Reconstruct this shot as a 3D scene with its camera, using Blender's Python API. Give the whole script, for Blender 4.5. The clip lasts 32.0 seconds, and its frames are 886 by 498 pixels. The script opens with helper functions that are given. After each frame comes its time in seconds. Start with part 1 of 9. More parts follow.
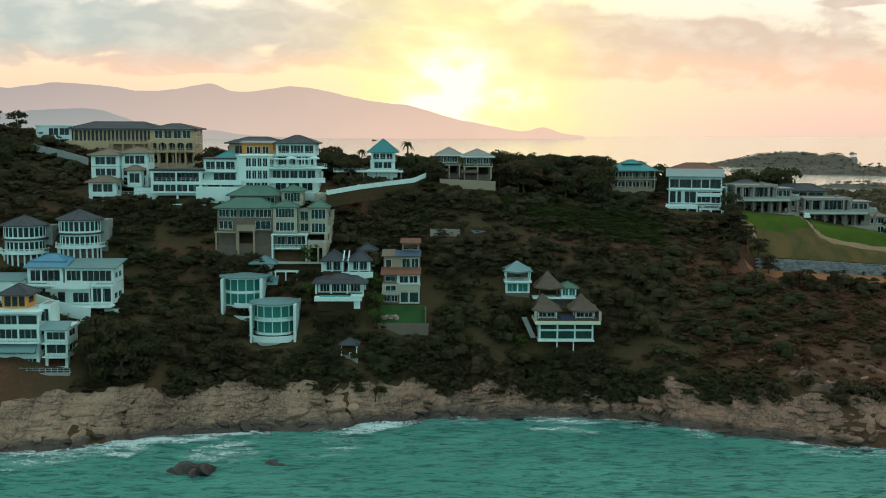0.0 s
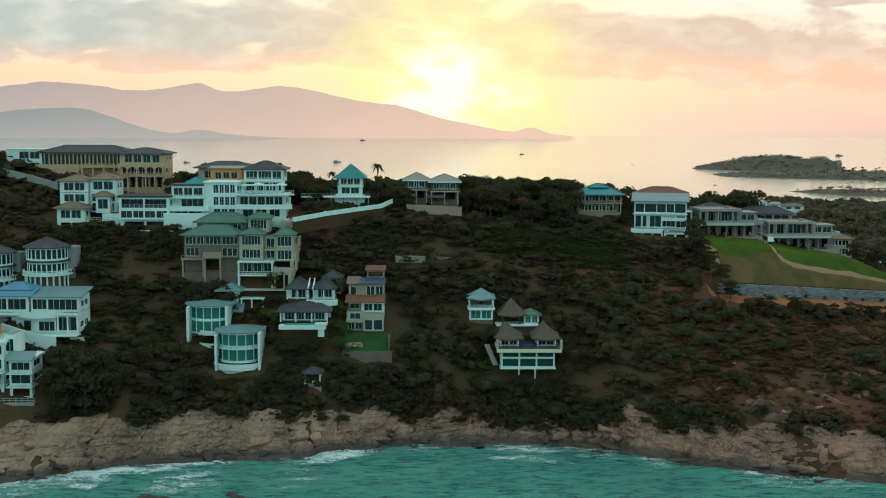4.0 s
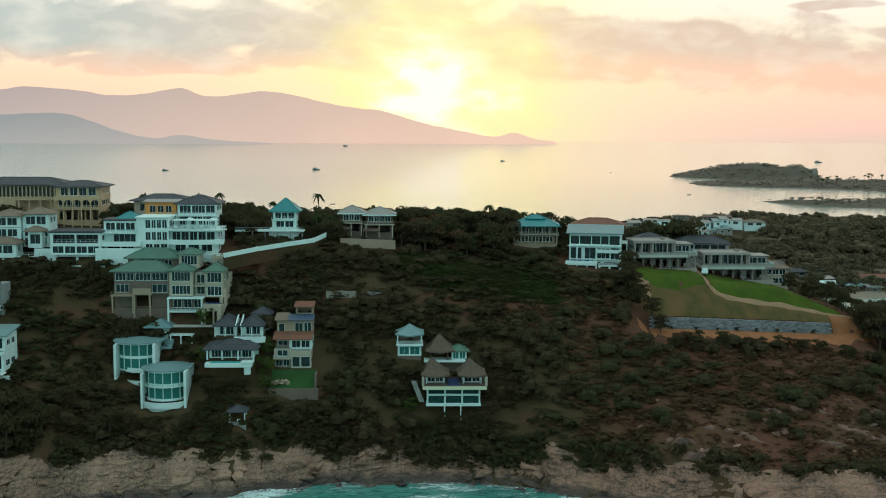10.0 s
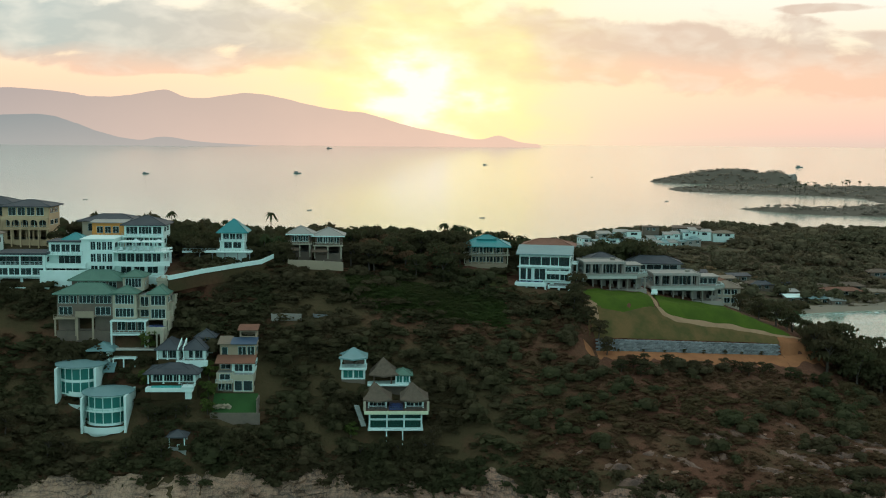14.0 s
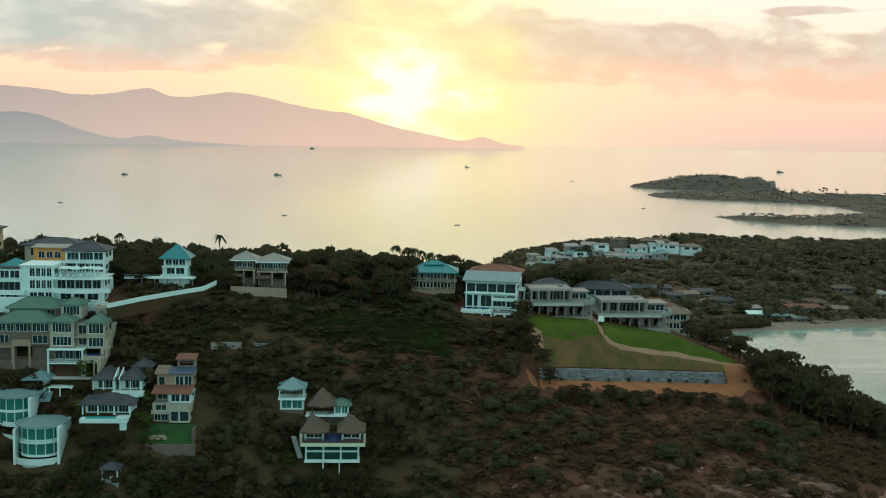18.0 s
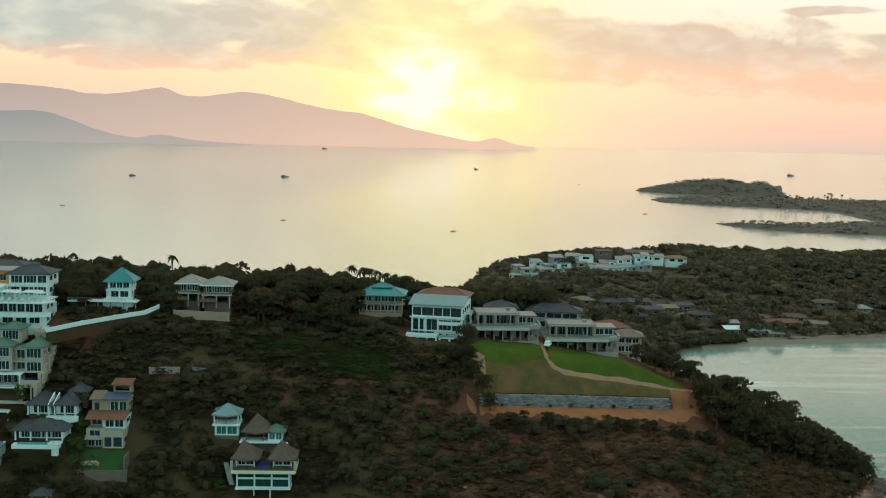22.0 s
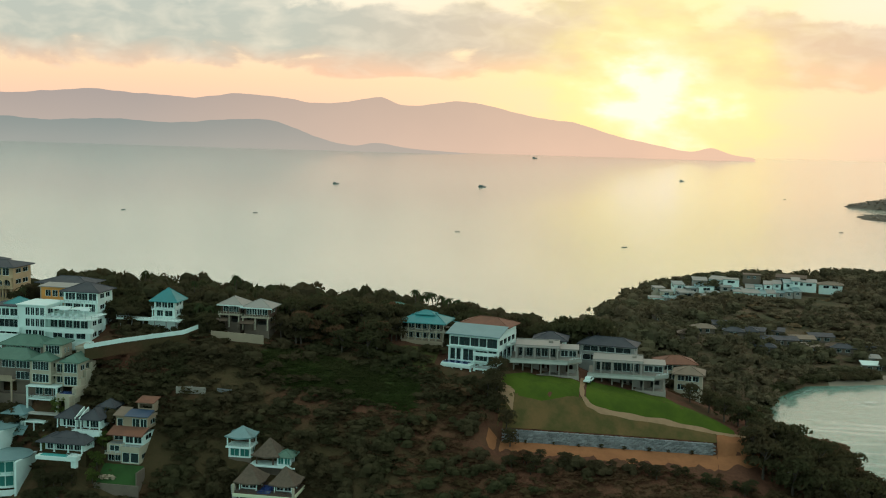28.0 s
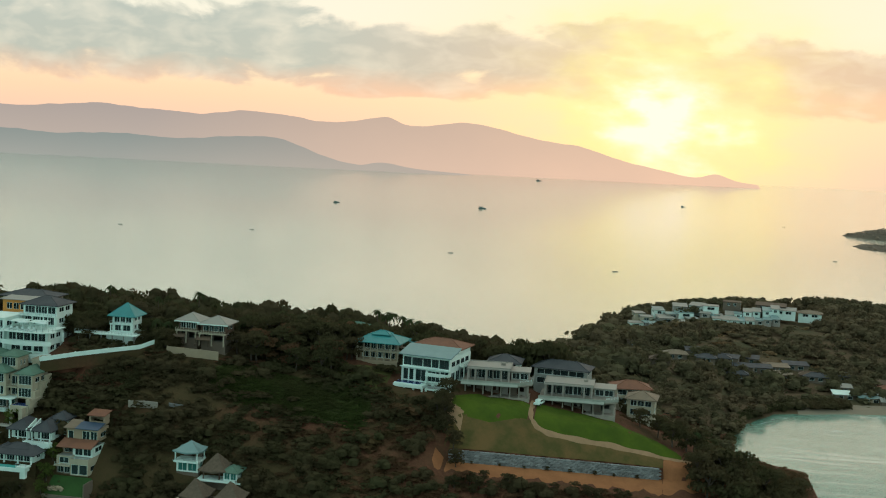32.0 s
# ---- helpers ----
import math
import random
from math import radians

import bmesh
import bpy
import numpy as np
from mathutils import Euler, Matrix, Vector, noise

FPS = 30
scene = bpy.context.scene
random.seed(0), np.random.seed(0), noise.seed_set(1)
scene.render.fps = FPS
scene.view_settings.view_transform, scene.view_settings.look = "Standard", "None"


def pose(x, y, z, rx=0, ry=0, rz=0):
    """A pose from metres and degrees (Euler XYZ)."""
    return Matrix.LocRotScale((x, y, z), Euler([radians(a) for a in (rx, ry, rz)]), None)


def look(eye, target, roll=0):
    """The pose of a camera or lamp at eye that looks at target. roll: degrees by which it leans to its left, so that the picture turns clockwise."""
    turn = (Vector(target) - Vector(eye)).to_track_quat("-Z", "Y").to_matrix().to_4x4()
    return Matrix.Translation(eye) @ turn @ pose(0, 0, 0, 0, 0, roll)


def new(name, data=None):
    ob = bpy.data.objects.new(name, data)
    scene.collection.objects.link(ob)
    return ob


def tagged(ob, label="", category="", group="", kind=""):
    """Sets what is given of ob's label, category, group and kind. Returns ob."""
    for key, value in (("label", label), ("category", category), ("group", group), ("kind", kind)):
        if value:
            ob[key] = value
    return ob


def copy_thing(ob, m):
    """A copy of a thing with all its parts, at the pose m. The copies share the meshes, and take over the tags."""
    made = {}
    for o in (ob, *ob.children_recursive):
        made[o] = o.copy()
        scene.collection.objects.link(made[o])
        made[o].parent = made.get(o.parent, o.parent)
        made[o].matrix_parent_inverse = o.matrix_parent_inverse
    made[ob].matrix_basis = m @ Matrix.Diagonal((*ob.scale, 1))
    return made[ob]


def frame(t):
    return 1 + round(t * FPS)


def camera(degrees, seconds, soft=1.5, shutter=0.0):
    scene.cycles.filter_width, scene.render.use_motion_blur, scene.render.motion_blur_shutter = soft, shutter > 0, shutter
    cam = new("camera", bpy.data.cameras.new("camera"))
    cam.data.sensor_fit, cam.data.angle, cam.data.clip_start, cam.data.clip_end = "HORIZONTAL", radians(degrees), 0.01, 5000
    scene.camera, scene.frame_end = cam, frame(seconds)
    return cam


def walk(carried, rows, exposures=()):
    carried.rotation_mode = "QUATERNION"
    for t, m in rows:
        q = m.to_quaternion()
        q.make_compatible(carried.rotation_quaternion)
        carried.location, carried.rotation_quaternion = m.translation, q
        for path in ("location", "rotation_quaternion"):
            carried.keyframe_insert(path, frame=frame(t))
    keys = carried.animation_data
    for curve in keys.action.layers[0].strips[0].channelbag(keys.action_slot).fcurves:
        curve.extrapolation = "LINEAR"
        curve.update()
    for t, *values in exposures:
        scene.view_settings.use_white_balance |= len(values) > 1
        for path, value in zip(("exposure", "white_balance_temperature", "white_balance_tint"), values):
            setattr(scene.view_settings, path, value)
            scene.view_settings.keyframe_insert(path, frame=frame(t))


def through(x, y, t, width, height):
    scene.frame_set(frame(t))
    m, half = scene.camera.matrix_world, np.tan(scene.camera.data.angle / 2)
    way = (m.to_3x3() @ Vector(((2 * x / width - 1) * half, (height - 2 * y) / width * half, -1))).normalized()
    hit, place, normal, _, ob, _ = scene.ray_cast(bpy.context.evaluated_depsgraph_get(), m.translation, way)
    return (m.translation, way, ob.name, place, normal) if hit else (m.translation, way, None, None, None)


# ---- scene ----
cam = camera(43, 32.0, 1.05)
# the flight: seconds, x, y, z, yaw, pitch, roll
ROWS = [
    (0, -0.00, -13.66, 66.89, -0.452, -6.193, 0.182),
    (0.5, 0.37, -13.96, 67.95, -0.587, -6.241, 0.215),
    (1, 0.95, -14.29, 68.93, -0.679, -6.266, 0.230),
    (1.5, 1.70, -14.66, 69.87, -0.732, -6.277, 0.227),
    (2, 2.49, -15.00, 70.77, -0.777, -6.279, 0.238),
    (2.5, 3.26, -15.27, 71.63, -0.837, -6.269, 0.265),
    (3, 4.12, -15.50, 72.52, -0.892, -6.266, 0.273),
    (3.5, 5.13, -15.72, 73.42, -0.925, -6.280, 0.271),
    (5.5, 9.53, -16.68, 76.73, -1.104, -6.270, 0.323),
    (6, 10.69, -16.86, 77.51, -1.149, -6.256, 0.235),
    (6.5, 11.81, -16.89, 78.19, -1.203, -6.249, 0.202),
    (7, 12.98, -16.88, 78.83, -1.250, -6.244, 0.220),
    (7.5, 14.19, -16.90, 79.51, -1.304, -6.240, 0.237),
    (8, 15.38, -16.93, 80.22, -1.374, -6.228, 0.251),
    (8.5, 16.57, -16.99, 80.87, -1.445, -6.198, 0.270),
    (9, 17.79, -17.07, 81.47, -1.513, -6.164, 0.281),
    (9.5, 19.09, -17.14, 82.06, -1.576, -6.141, 0.292),
    (10, 20.41, -17.12, 82.66, -1.637, -6.121, 0.316),
    (10.5, 21.75, -17.02, 83.31, -1.701, -6.101, 0.358),
    (11, 23.12, -17.01, 84.03, -1.768, -6.090, 0.405),
    (11.5, 24.36, -17.10, 84.74, -1.864, -6.080, 0.437),
    (12, 25.42, -17.05, 85.43, -2.006, -6.067, 0.453),
    (12.5, 26.55, -16.88, 86.18, -2.132, -6.067, 0.483),
    (13, 27.92, -16.80, 86.93, -2.201, -6.073, 0.529),
    (13.5, 29.37, -16.90, 87.60, -2.252, -6.066, 0.545),
    (14, 30.80, -16.97, 88.21, -2.319, -6.051, 0.554),
    (14.5, 32.19, -16.83, 88.82, -2.395, -6.044, 0.607),
    (16.5, 37.77, -16.44, 92.81, -2.755, -6.060, 0.823),
    (17, 39.13, -16.28, 93.77, -2.862, -6.057, 0.918),
    (17.5, 40.55, -15.95, 94.79, -2.946, -6.072, 0.979),
    (18, 41.97, -15.72, 95.86, -3.037, -6.085, 1.034),
    (18.5, 43.45, -15.71, 96.97, -3.158, -6.099, 1.082),
    (19, 45.19, -15.82, 98.07, -3.277, -6.118, 1.107),
    (19.5, 47.28, -15.91, 99.10, -3.291, -6.127, 1.120),
    (20, 49.65, -15.99, 100.02, -3.220, -6.130, 1.126),
    (20.5, 52.31, -16.16, 100.94, -3.143, -6.143, 1.133),
    (21, 55.30, -16.31, 101.83, -2.944, -6.155, 1.161),
    (21.5, 58.50, -16.38, 102.61, -2.587, -6.157, 1.219),
    (22, 61.79, -16.42, 103.38, -2.180, -6.163, 1.306),
    (22.5, 65.22, -16.42, 104.19, -1.784, -6.178, 1.399),
    (23, 68.84, -16.34, 104.91, -1.339, -6.184, 1.471),
    (23.5, 72.78, -16.00, 105.54, -0.678, -6.181, 1.518),
    (24, 76.94, -15.35, 106.16, 0.208, -6.179, 1.542),
    (24.5, 81.11, -14.56, 106.75, 1.175, -6.171, 1.560),
    (25, 85.23, -13.77, 107.29, 2.181, -6.160, 1.577),
    (25.5, 89.40, -12.89, 107.81, 3.253, -6.150, 1.592),
    (26, 93.71, -11.95, 108.28, 4.382, -6.129, 1.620),
    (26.5, 98.20, -11.02, 108.67, 5.553, -6.093, 1.664),
    (28.5, 116.58, -8.00, 110.38, 9.663, -6.034, 1.613),
    (29, 119.76, -8.86, 110.70, 9.661, -5.978, 1.746),
    (29.5, 122.47, -9.77, 111.03, 9.648, -5.867, 1.955),
    (30, 124.57, -10.53, 111.28, 9.634, -5.683, 2.183),
    (30.5, 126.05, -10.96, 111.44, 9.605, -5.482, 2.356),
    (31, 126.95, -10.98, 111.47, 9.573, -5.292, 2.487),
    (31.5, 127.38, -10.65, 111.40, 9.556, -5.129, 2.598),
    (32, 127.59, -10.10, 111.29, 9.555, -5.012, 2.683),
]
walk(cam, [(t, pose(x, y, z, 90 + pitch, 0, yaw) @ pose(0, 0, 0, 0, 0, roll)) for t, x, y, z, yaw, pitch, roll in ROWS],
     [(0, 0.06, 6270, 10), (8, 0.06, 6230, 10), (18, 0.04, 6330, 10), (22, 0.02, 6480, 10), (26, 0.0, 6720, 10), (32, 0.0, 6820, 10)])

# ---- world, sun ----
SEA = 3.0
SUN_AZ, SUN_EL = radians(1.25), radians(2.1)
SUN_DIR = Vector((math.sin(SUN_AZ) * math.cos(SUN_EL), math.cos(SUN_AZ) * math.cos(SUN_EL), math.sin(SUN_EL)))


class Nodes:
    """Short hand for node trees."""

    def __init__(self, tree):
        self.t = tree
        self.t.nodes.clear()

    def n(self, kind, **kw):
        node = self.t.nodes.new(kind)
        for key, value in kw.items():
            if key == "op":
                node.operation = value
            elif key == "blend":
                node.blend_type = value
            elif key == "dtype":
                node.data_type = value
        return node

    def link(self, a, b):
        self.t.links.new(a, b)

    def put(self, sock, v):
        if isinstance(v, bpy.types.NodeSocket):
            self.link(v, sock)
        else:
            sock.default_value = v

    def math(self, op, a, b=0.0, clamp=False):
        m = self.n("ShaderNodeMath", op=op)
        m.use_clamp = clamp
        self.put(m.inputs[0], a)
        self.put(m.inputs[1], b)
        return m.outputs[0]

    def mix(self, f, a, b, blend="MIX"):
        m = self.n("ShaderNodeMix", dtype="RGBA", blend=blend)
        self.put(m.inputs[0], f)
        self.put(m.inputs[6], a if isinstance(a, bpy.types.NodeSocket) else (*a[:3], 1))
        self.put(m.inputs[7], b if isinstance(b, bpy.types.NodeSocket) else (*b[:3], 1))
        return m.outputs[2]

    def ramp(self, f, stops):
        r = self.n("ShaderNodeValToRGB")
        e = r.color_ramp.elements
        while len(e) < len(stops):
            e.new(0.5)
        for el, (p, c) in zip(e, stops):
            el.position = p
            el.color = (*c, 1) if isinstance(c, tuple) else (c, c, c, 1)
        self.put(r.inputs[0], f)
        return r.outputs[0]

    def noise(self, vec, scale, detail=4.0, rough=0.55, dist=0.0):
        t = self.n("ShaderNodeTexNoise")
        t.inputs["Scale"].default_value = scale
        t.inputs["Detail"].default_value = detail
        t.inputs["Roughness"].default_value = rough
        t.inputs["Distortion"].default_value = dist
        if vec is not None:
            self.link(vec, t.inputs["Vector"])
        return t.outputs[0]

    def scaled(self, vec, s):
        m = self.n("ShaderNodeMapping")
        m.inputs["Scale"].default_value = s
        self.link(vec, m.inputs["Vector"])
        return m.outputs[0]


def make_world():
    w = bpy.data.worlds.new("evening_sky")
    scene.world = w
    w.use_nodes = True
    g = Nodes(w.node_tree)
    d = g.n("ShaderNodeTexCoord").outputs["Generated"]
    sep = g.n("ShaderNodeSeparateXYZ")
    g.link(d, sep.inputs[0])
    x, y, z = sep.outputs
    # vertical gradient of the hazy evening sky
    zz = g.math("MULTIPLY_ADD", z, 0.5)
    g.t.nodes[-1].inputs[2].default_value = 0.5
    base = g.ramp(zz, SKY_RAMP)
    # cooler towards the west of the sun, high up
    wx = g.n("ShaderNodeMapRange")
    g.link(x, wx.inputs[0])
    wx.inputs[1].default_value, wx.inputs[2].default_value = -0.05, -0.55
    wz = g.n("ShaderNodeMapRange")
    g.link(z, wz.inputs[0])
    wz.inputs[1].default_value, wz.inputs[2].default_value = 0.08, 0.22
    base = g.mix(g.math("MULTIPLY", wx.outputs[0], wz.outputs[0]), base, (0.60, 0.86, 0.78))
    # sun glow
    def toward(v):
        dot = g.n("ShaderNodeVectorMath", op="DOT_PRODUCT")
        g.link(v, dot.inputs[0])
        dot.inputs[1].default_value = SUN_DIR
        return g.math("MAXIMUM", dot.outputs["Value"], 0.0)
    c = toward(d)
    # the cloud edge frays the disc of light
    fray = g.n("ShaderNodeTexNoise")
    fray.inputs["Scale"].default_value = 17.0
    fray.inputs["Detail"].default_value = 5.0
    g.link(g.scaled(d, (1.0, 1.0, 2.2)), fray.inputs["Vector"])
    push = g.n("ShaderNodeVectorMath", op="SUBTRACT")
    g.link(fray.outputs[1], push.inputs[0])
    push.inputs[1].default_value = (0.5, 0.5, 0.5)
    amt = g.n("ShaderNodeVectorMath", op="MULTIPLY")
    g.link(push.outputs[0], amt.inputs[0])
    amt.inputs[1].default_value = (0.16, 0.0, 0.10)
    bent = g.n("ShaderNodeVectorMath", op="ADD")
    g.link(d, bent.inputs[0])
    g.link(amt.outputs[0], bent.inputs[1])
    norm = g.n("ShaderNodeVectorMath", op="NORMALIZE")
    g.link(bent.outputs[0], norm.inputs[0])
    cb = toward(norm.outputs[0])
    core = g.math("POWER", cb, 1500.0)
    glow = g.math("POWER", cb, 240.0)
    wide = g.math("POWER", c, 36.0)
    # banks of evening cloud: tangent of the azimuth, height, half width, half height
    ratio = g.math("DIVIDE", x, g.math("MAXIMUM", g.math("ABSOLUTE", y), 0.15))
    comb = g.n("ShaderNodeCombineXYZ")
    g.link(ratio, comb.inputs[0])
    g.link(z, comb.inputs[1])
    flat = comb.outputs[0]
    n1 = g.noise(g.scaled(flat, (13.0, 30.0, 1.0)), 1.0, 8.0, 0.54, 0.3)
    n2 = g.noise(g.scaled(flat, (3.0, 15.0, 1.0)), 1.0, 3.0, 0.5, 0.2)
    bank = None
    for ca, ce, wa, we in CLOUDS:
        off = g.n("ShaderNodeVectorMath", op="SUBTRACT")
        g.link(flat, off.inputs[0])
        off.inputs[1].default_value = (ca, ce, 0)
        sc = g.n("ShaderNodeVectorMath", op="MULTIPLY")
        g.link(off.outputs[0], sc.inputs[0])
        sc.inputs[1].default_value = (1 / wa, 1 / we, 0)
        ln = g.n("ShaderNodeVectorMath", op="LENGTH")
        g.link(sc.outputs[0], ln.inputs[0])
        d1 = g.math("SUBTRACT", 1.0, ln.outputs["Value"])
        bank = d1 if bank is None else g.math("MAXIMUM", bank, d1)
    # overhead and to the sides the cloud goes on broken
    over = g.n("ShaderNodeMapRange")
    g.link(g.math("ADD", z, g.math("MULTIPLY", g.math("ABSOLUTE", ratio), 0.08)), over.inputs[0])
    over.inputs[1].default_value, over.inputs[2].default_value = 0.125, 0.20
    over.inputs[3].default_value, over.inputs[4].default_value = -1.5, -0.1
    bank = g.math("MAXIMUM", bank, g.math("ADD", over.outputs[0], g.math("MULTIPLY", g.math("SUBTRACT", n2, 0.45), 2.0)))
    cover = g.math("ADD", bank, g.math("MULTIPLY", g.math("SUBTRACT", n1, 0.5), 2.6))
    cover = g.math("ADD", cover, g.math("MULTIPLY", g.math("SUBTRACT", n2, 0.5), 0.7))
    mask = g.n("ShaderNodeMapRange")
    mask.interpolation_type = "SMOOTHSTEP"
    g.link(cover, mask.inputs[0])
    mask.inputs[1].default_value, mask.inputs[2].default_value = -0.34, 0.06
    side = g.n("ShaderNodeMapRange")
    g.link(ratio, side.inputs[0])
    side.inputs[1].default_value, side.inputs[2].default_value = -0.30, 0.05
    low = g.n("ShaderNodeMapRange")
    g.link(g.math("ADD", z, g.math("MULTIPLY", g.math("SUBTRACT", n1, 0.5), 0.03)), low.inputs[0])
    low.inputs[1].default_value, low.inputs[2].default_value = 0.070, 0.048
    body = g.mix(side.outputs[0], (0.44, 0.52, 0.49), (0.68, 0.53, 0.42))
    body = g.mix(g.math("MULTIPLY", low.outputs[0], 0.85), body, (0.95, 0.60, 0.42))
    puff = g.noise(g.scaled(flat, (26.0, 62.0, 1.0)), 1.0, 3.0, 0.5, 0.3)
    body = g.mix(g.ramp(g.math("ADD", puff, g.math("MULTIPLY", z, 1.2)), [(0.52, 0.0), (0.84, 0.42)]), body, (0.98, 0.92, 0.76))
    warm = g.mix(g.math("MULTIPLY", wide, 0.65), base, (1.0, 0.85, 0.54))
    clouds = g.mix(g.math("MULTIPLY", mask.outputs[0], 0.88), warm, body)
    ragged = g.math("MULTIPLY_ADD", g.math("SUBTRACT", n1, 0.5), 1.6)
    g.t.nodes[-1].inputs[2].default_value = 1.0
    lit = g.mix(g.math("MULTIPLY", g.math("MULTIPLY", glow, 0.95), ragged, True), clouds, (1.0, 0.93, 0.34))
    bright = g.mix(g.math("MULTIPLY", g.math("MULTIPLY", core, 1.5), ragged, True), lit, (1.0, 0.97, 0.86))
    # the sky opposite the sun is cool
    away = g.n("ShaderNodeMapRange")
    away.interpolation_type = "SMOOTHSTEP"
    g.link(y, away.inputs[0])
    away.inputs[1].default_value, away.inputs[2].default_value = 0.55, -0.35
    cool = g.ramp(zz, COOL_RAMP)
    hot = g.mix(away.outputs[0], bright, cool)
    sky = g.n("ShaderNodeTexSky")
    sky.sky_type = "NISHITA"
    sky.sun_disc = False
    sky.sun_elevation, sky.sun_rotation = SUN_EL, SUN_AZ
    bg1, bg2 = g.n("ShaderNodeBackground"), g.n("ShaderNodeBackground")
    g.link(hot, bg1.inputs[0])
    bg1.inputs[1].default_value = 1.0
    g.link(sky.outputs[0], bg2.inputs[0])
    bg2.inputs[1].default_value = 0.006
    add = g.n("ShaderNodeAddShader")
    g.link(bg1.outputs[0], add.inputs[0])
    g.link(bg2.outputs[0], add.inputs[1])
    out = g.n("ShaderNodeOutputWorld")
    g.link(add.outputs[0], out.inputs[0])


# height in the sky from straight down (0) to overhead (1); 0.5 is the horizon
CLOUDS = [(-0.27, 0.082, 0.20, 0.024), (-0.46, 0.086, 0.20, 0.028), (-0.70, 0.086, 0.26, 0.030), (-0.06, 0.066, 0.095, 0.018), (-0.22, 0.055, 0.09, 0.009), (-0.012, 0.103, 0.065, 0.014), (-0.055, 0.084, 0.026, 0.007),
          (0.105, 0.067, 0.095, 0.026), (0.175, 0.078, 0.06, 0.016), (0.275, 0.066, 0.12, 0.027), (0.40, 0.048, 0.085, 0.017), (0.384, 0.103, 0.045, 0.004), (0.55, 0.070, 0.14, 0.024)]
SKY_RAMP = [(0.0, (0.25, 0.34, 0.33)), (0.485, (0.55, 0.55, 0.46)), (0.4985, (0.86, 0.60, 0.49)), (0.501, (0.93, 0.60, 0.48)), (0.510, (0.96, 0.65, 0.49)), (0.522, (0.98, 0.73, 0.49)),
            (0.535, (1.0, 0.85, 0.62)), (0.555, (1.0, 0.94, 0.80)), (0.64, (0.92, 0.92, 0.84)), (0.80, (0.66, 0.84, 0.86)), (1.0, (0.48, 0.68, 0.74))]
COOL_RAMP = [(0.0, (0.20, 0.34, 0.36)), (0.49, (0.32, 0.48, 0.50)), (0.51, (0.53, 0.74, 0.71)), (0.65, (0.60, 0.88, 0.86)), (1.0, (0.50, 0.70, 0.70))]
make_world()
lamp = bpy.data.lights.new("sun", "SUN")
lamp.energy, lamp.angle, lamp.color = 0.10, radians(80), (1.0, 0.62, 0.34)
sun = new("sun", lamp)
sun.matrix_world = look(SUN_DIR * 900 + Vector((0, 300, 0)), (0, 300, 0))

# ---- materials ----
MATS = {}


def mat(name, base, rough=0.7, other=None, scale=0.6, amount=0.35, bump=0.0, bscale=3.0, metal=0.0, spec=0.5, island=0.0, objrand=0.0, fine=6.0):
    """A surface with two scales of variation in colour, a fine relief and a matching gloss."""
    if name in MATS:
        return MATS[name]
    m = bpy.data.materials.new(name)
    m.use_nodes = True
    g = Nodes(m.node_tree)
    pos = g.n("ShaderNodeNewGeometry")
    p = pos.outputs["Position"]
    other = other or tuple(c * 0.6 for c in base)
    big = g.ramp(g.noise(p, scale, 3.0), [(0.35, 0.0), (0.65, 1.0)])
    small = g.noise(p, scale * fine, 5.0, 0.65)
    f = g.math("MULTIPLY", big, amount)
    f = g.math("ADD", f, g.math("MULTIPLY", g.math("SUBTRACT", small, 0.5), amount), True)
    col = g.mix(f, base, other)
    if island or objrand:
        if island:
            r = pos.outputs["Random Per Island"]
        else:
            r = g.n("ShaderNodeObjectInfo").outputs["Random"]
        k = island or objrand
        v = g.math("MULTIPLY_ADD", r, 2 * k)
        g.t.nodes[-1].inputs[2].default_value = 1 - k
        hsv = g.n("ShaderNodeHueSaturation")
        g.link(v, hsv.inputs["Value"])
        g.link(col, hsv.inputs["Color"])
        col = hsv.outputs[0]
    b = g.n("ShaderNodeBsdfPrincipled")
    g.link(col, b.inputs["Base Color"])
    rr = g.math("MULTIPLY_ADD", small, 0.25)
    g.t.nodes[-1].inputs[2].default_value = rough - 0.125
    g.link(rr, b.inputs["Roughness"])
    b.inputs["Metallic"].default_value = metal
    b.inputs["Specular IOR Level"].default_value = spec
    if bump:
        bp = g.n("ShaderNodeBump")
        bp.inputs["Strength"].default_value = min(1.0, bump)
        bp.inputs["Distance"].default_value = 0.1 * max(1.0, bump)
        g.link(g.noise(p, bscale, 6.0, 0.6), bp.inputs["Height"])
        g.link(bp.outputs[0], b.inputs["Normal"])
    out = g.n("ShaderNodeOutputMaterial")
    g.link(b.outputs[0], out.inputs[0])
    MATS[name] = m
    return m


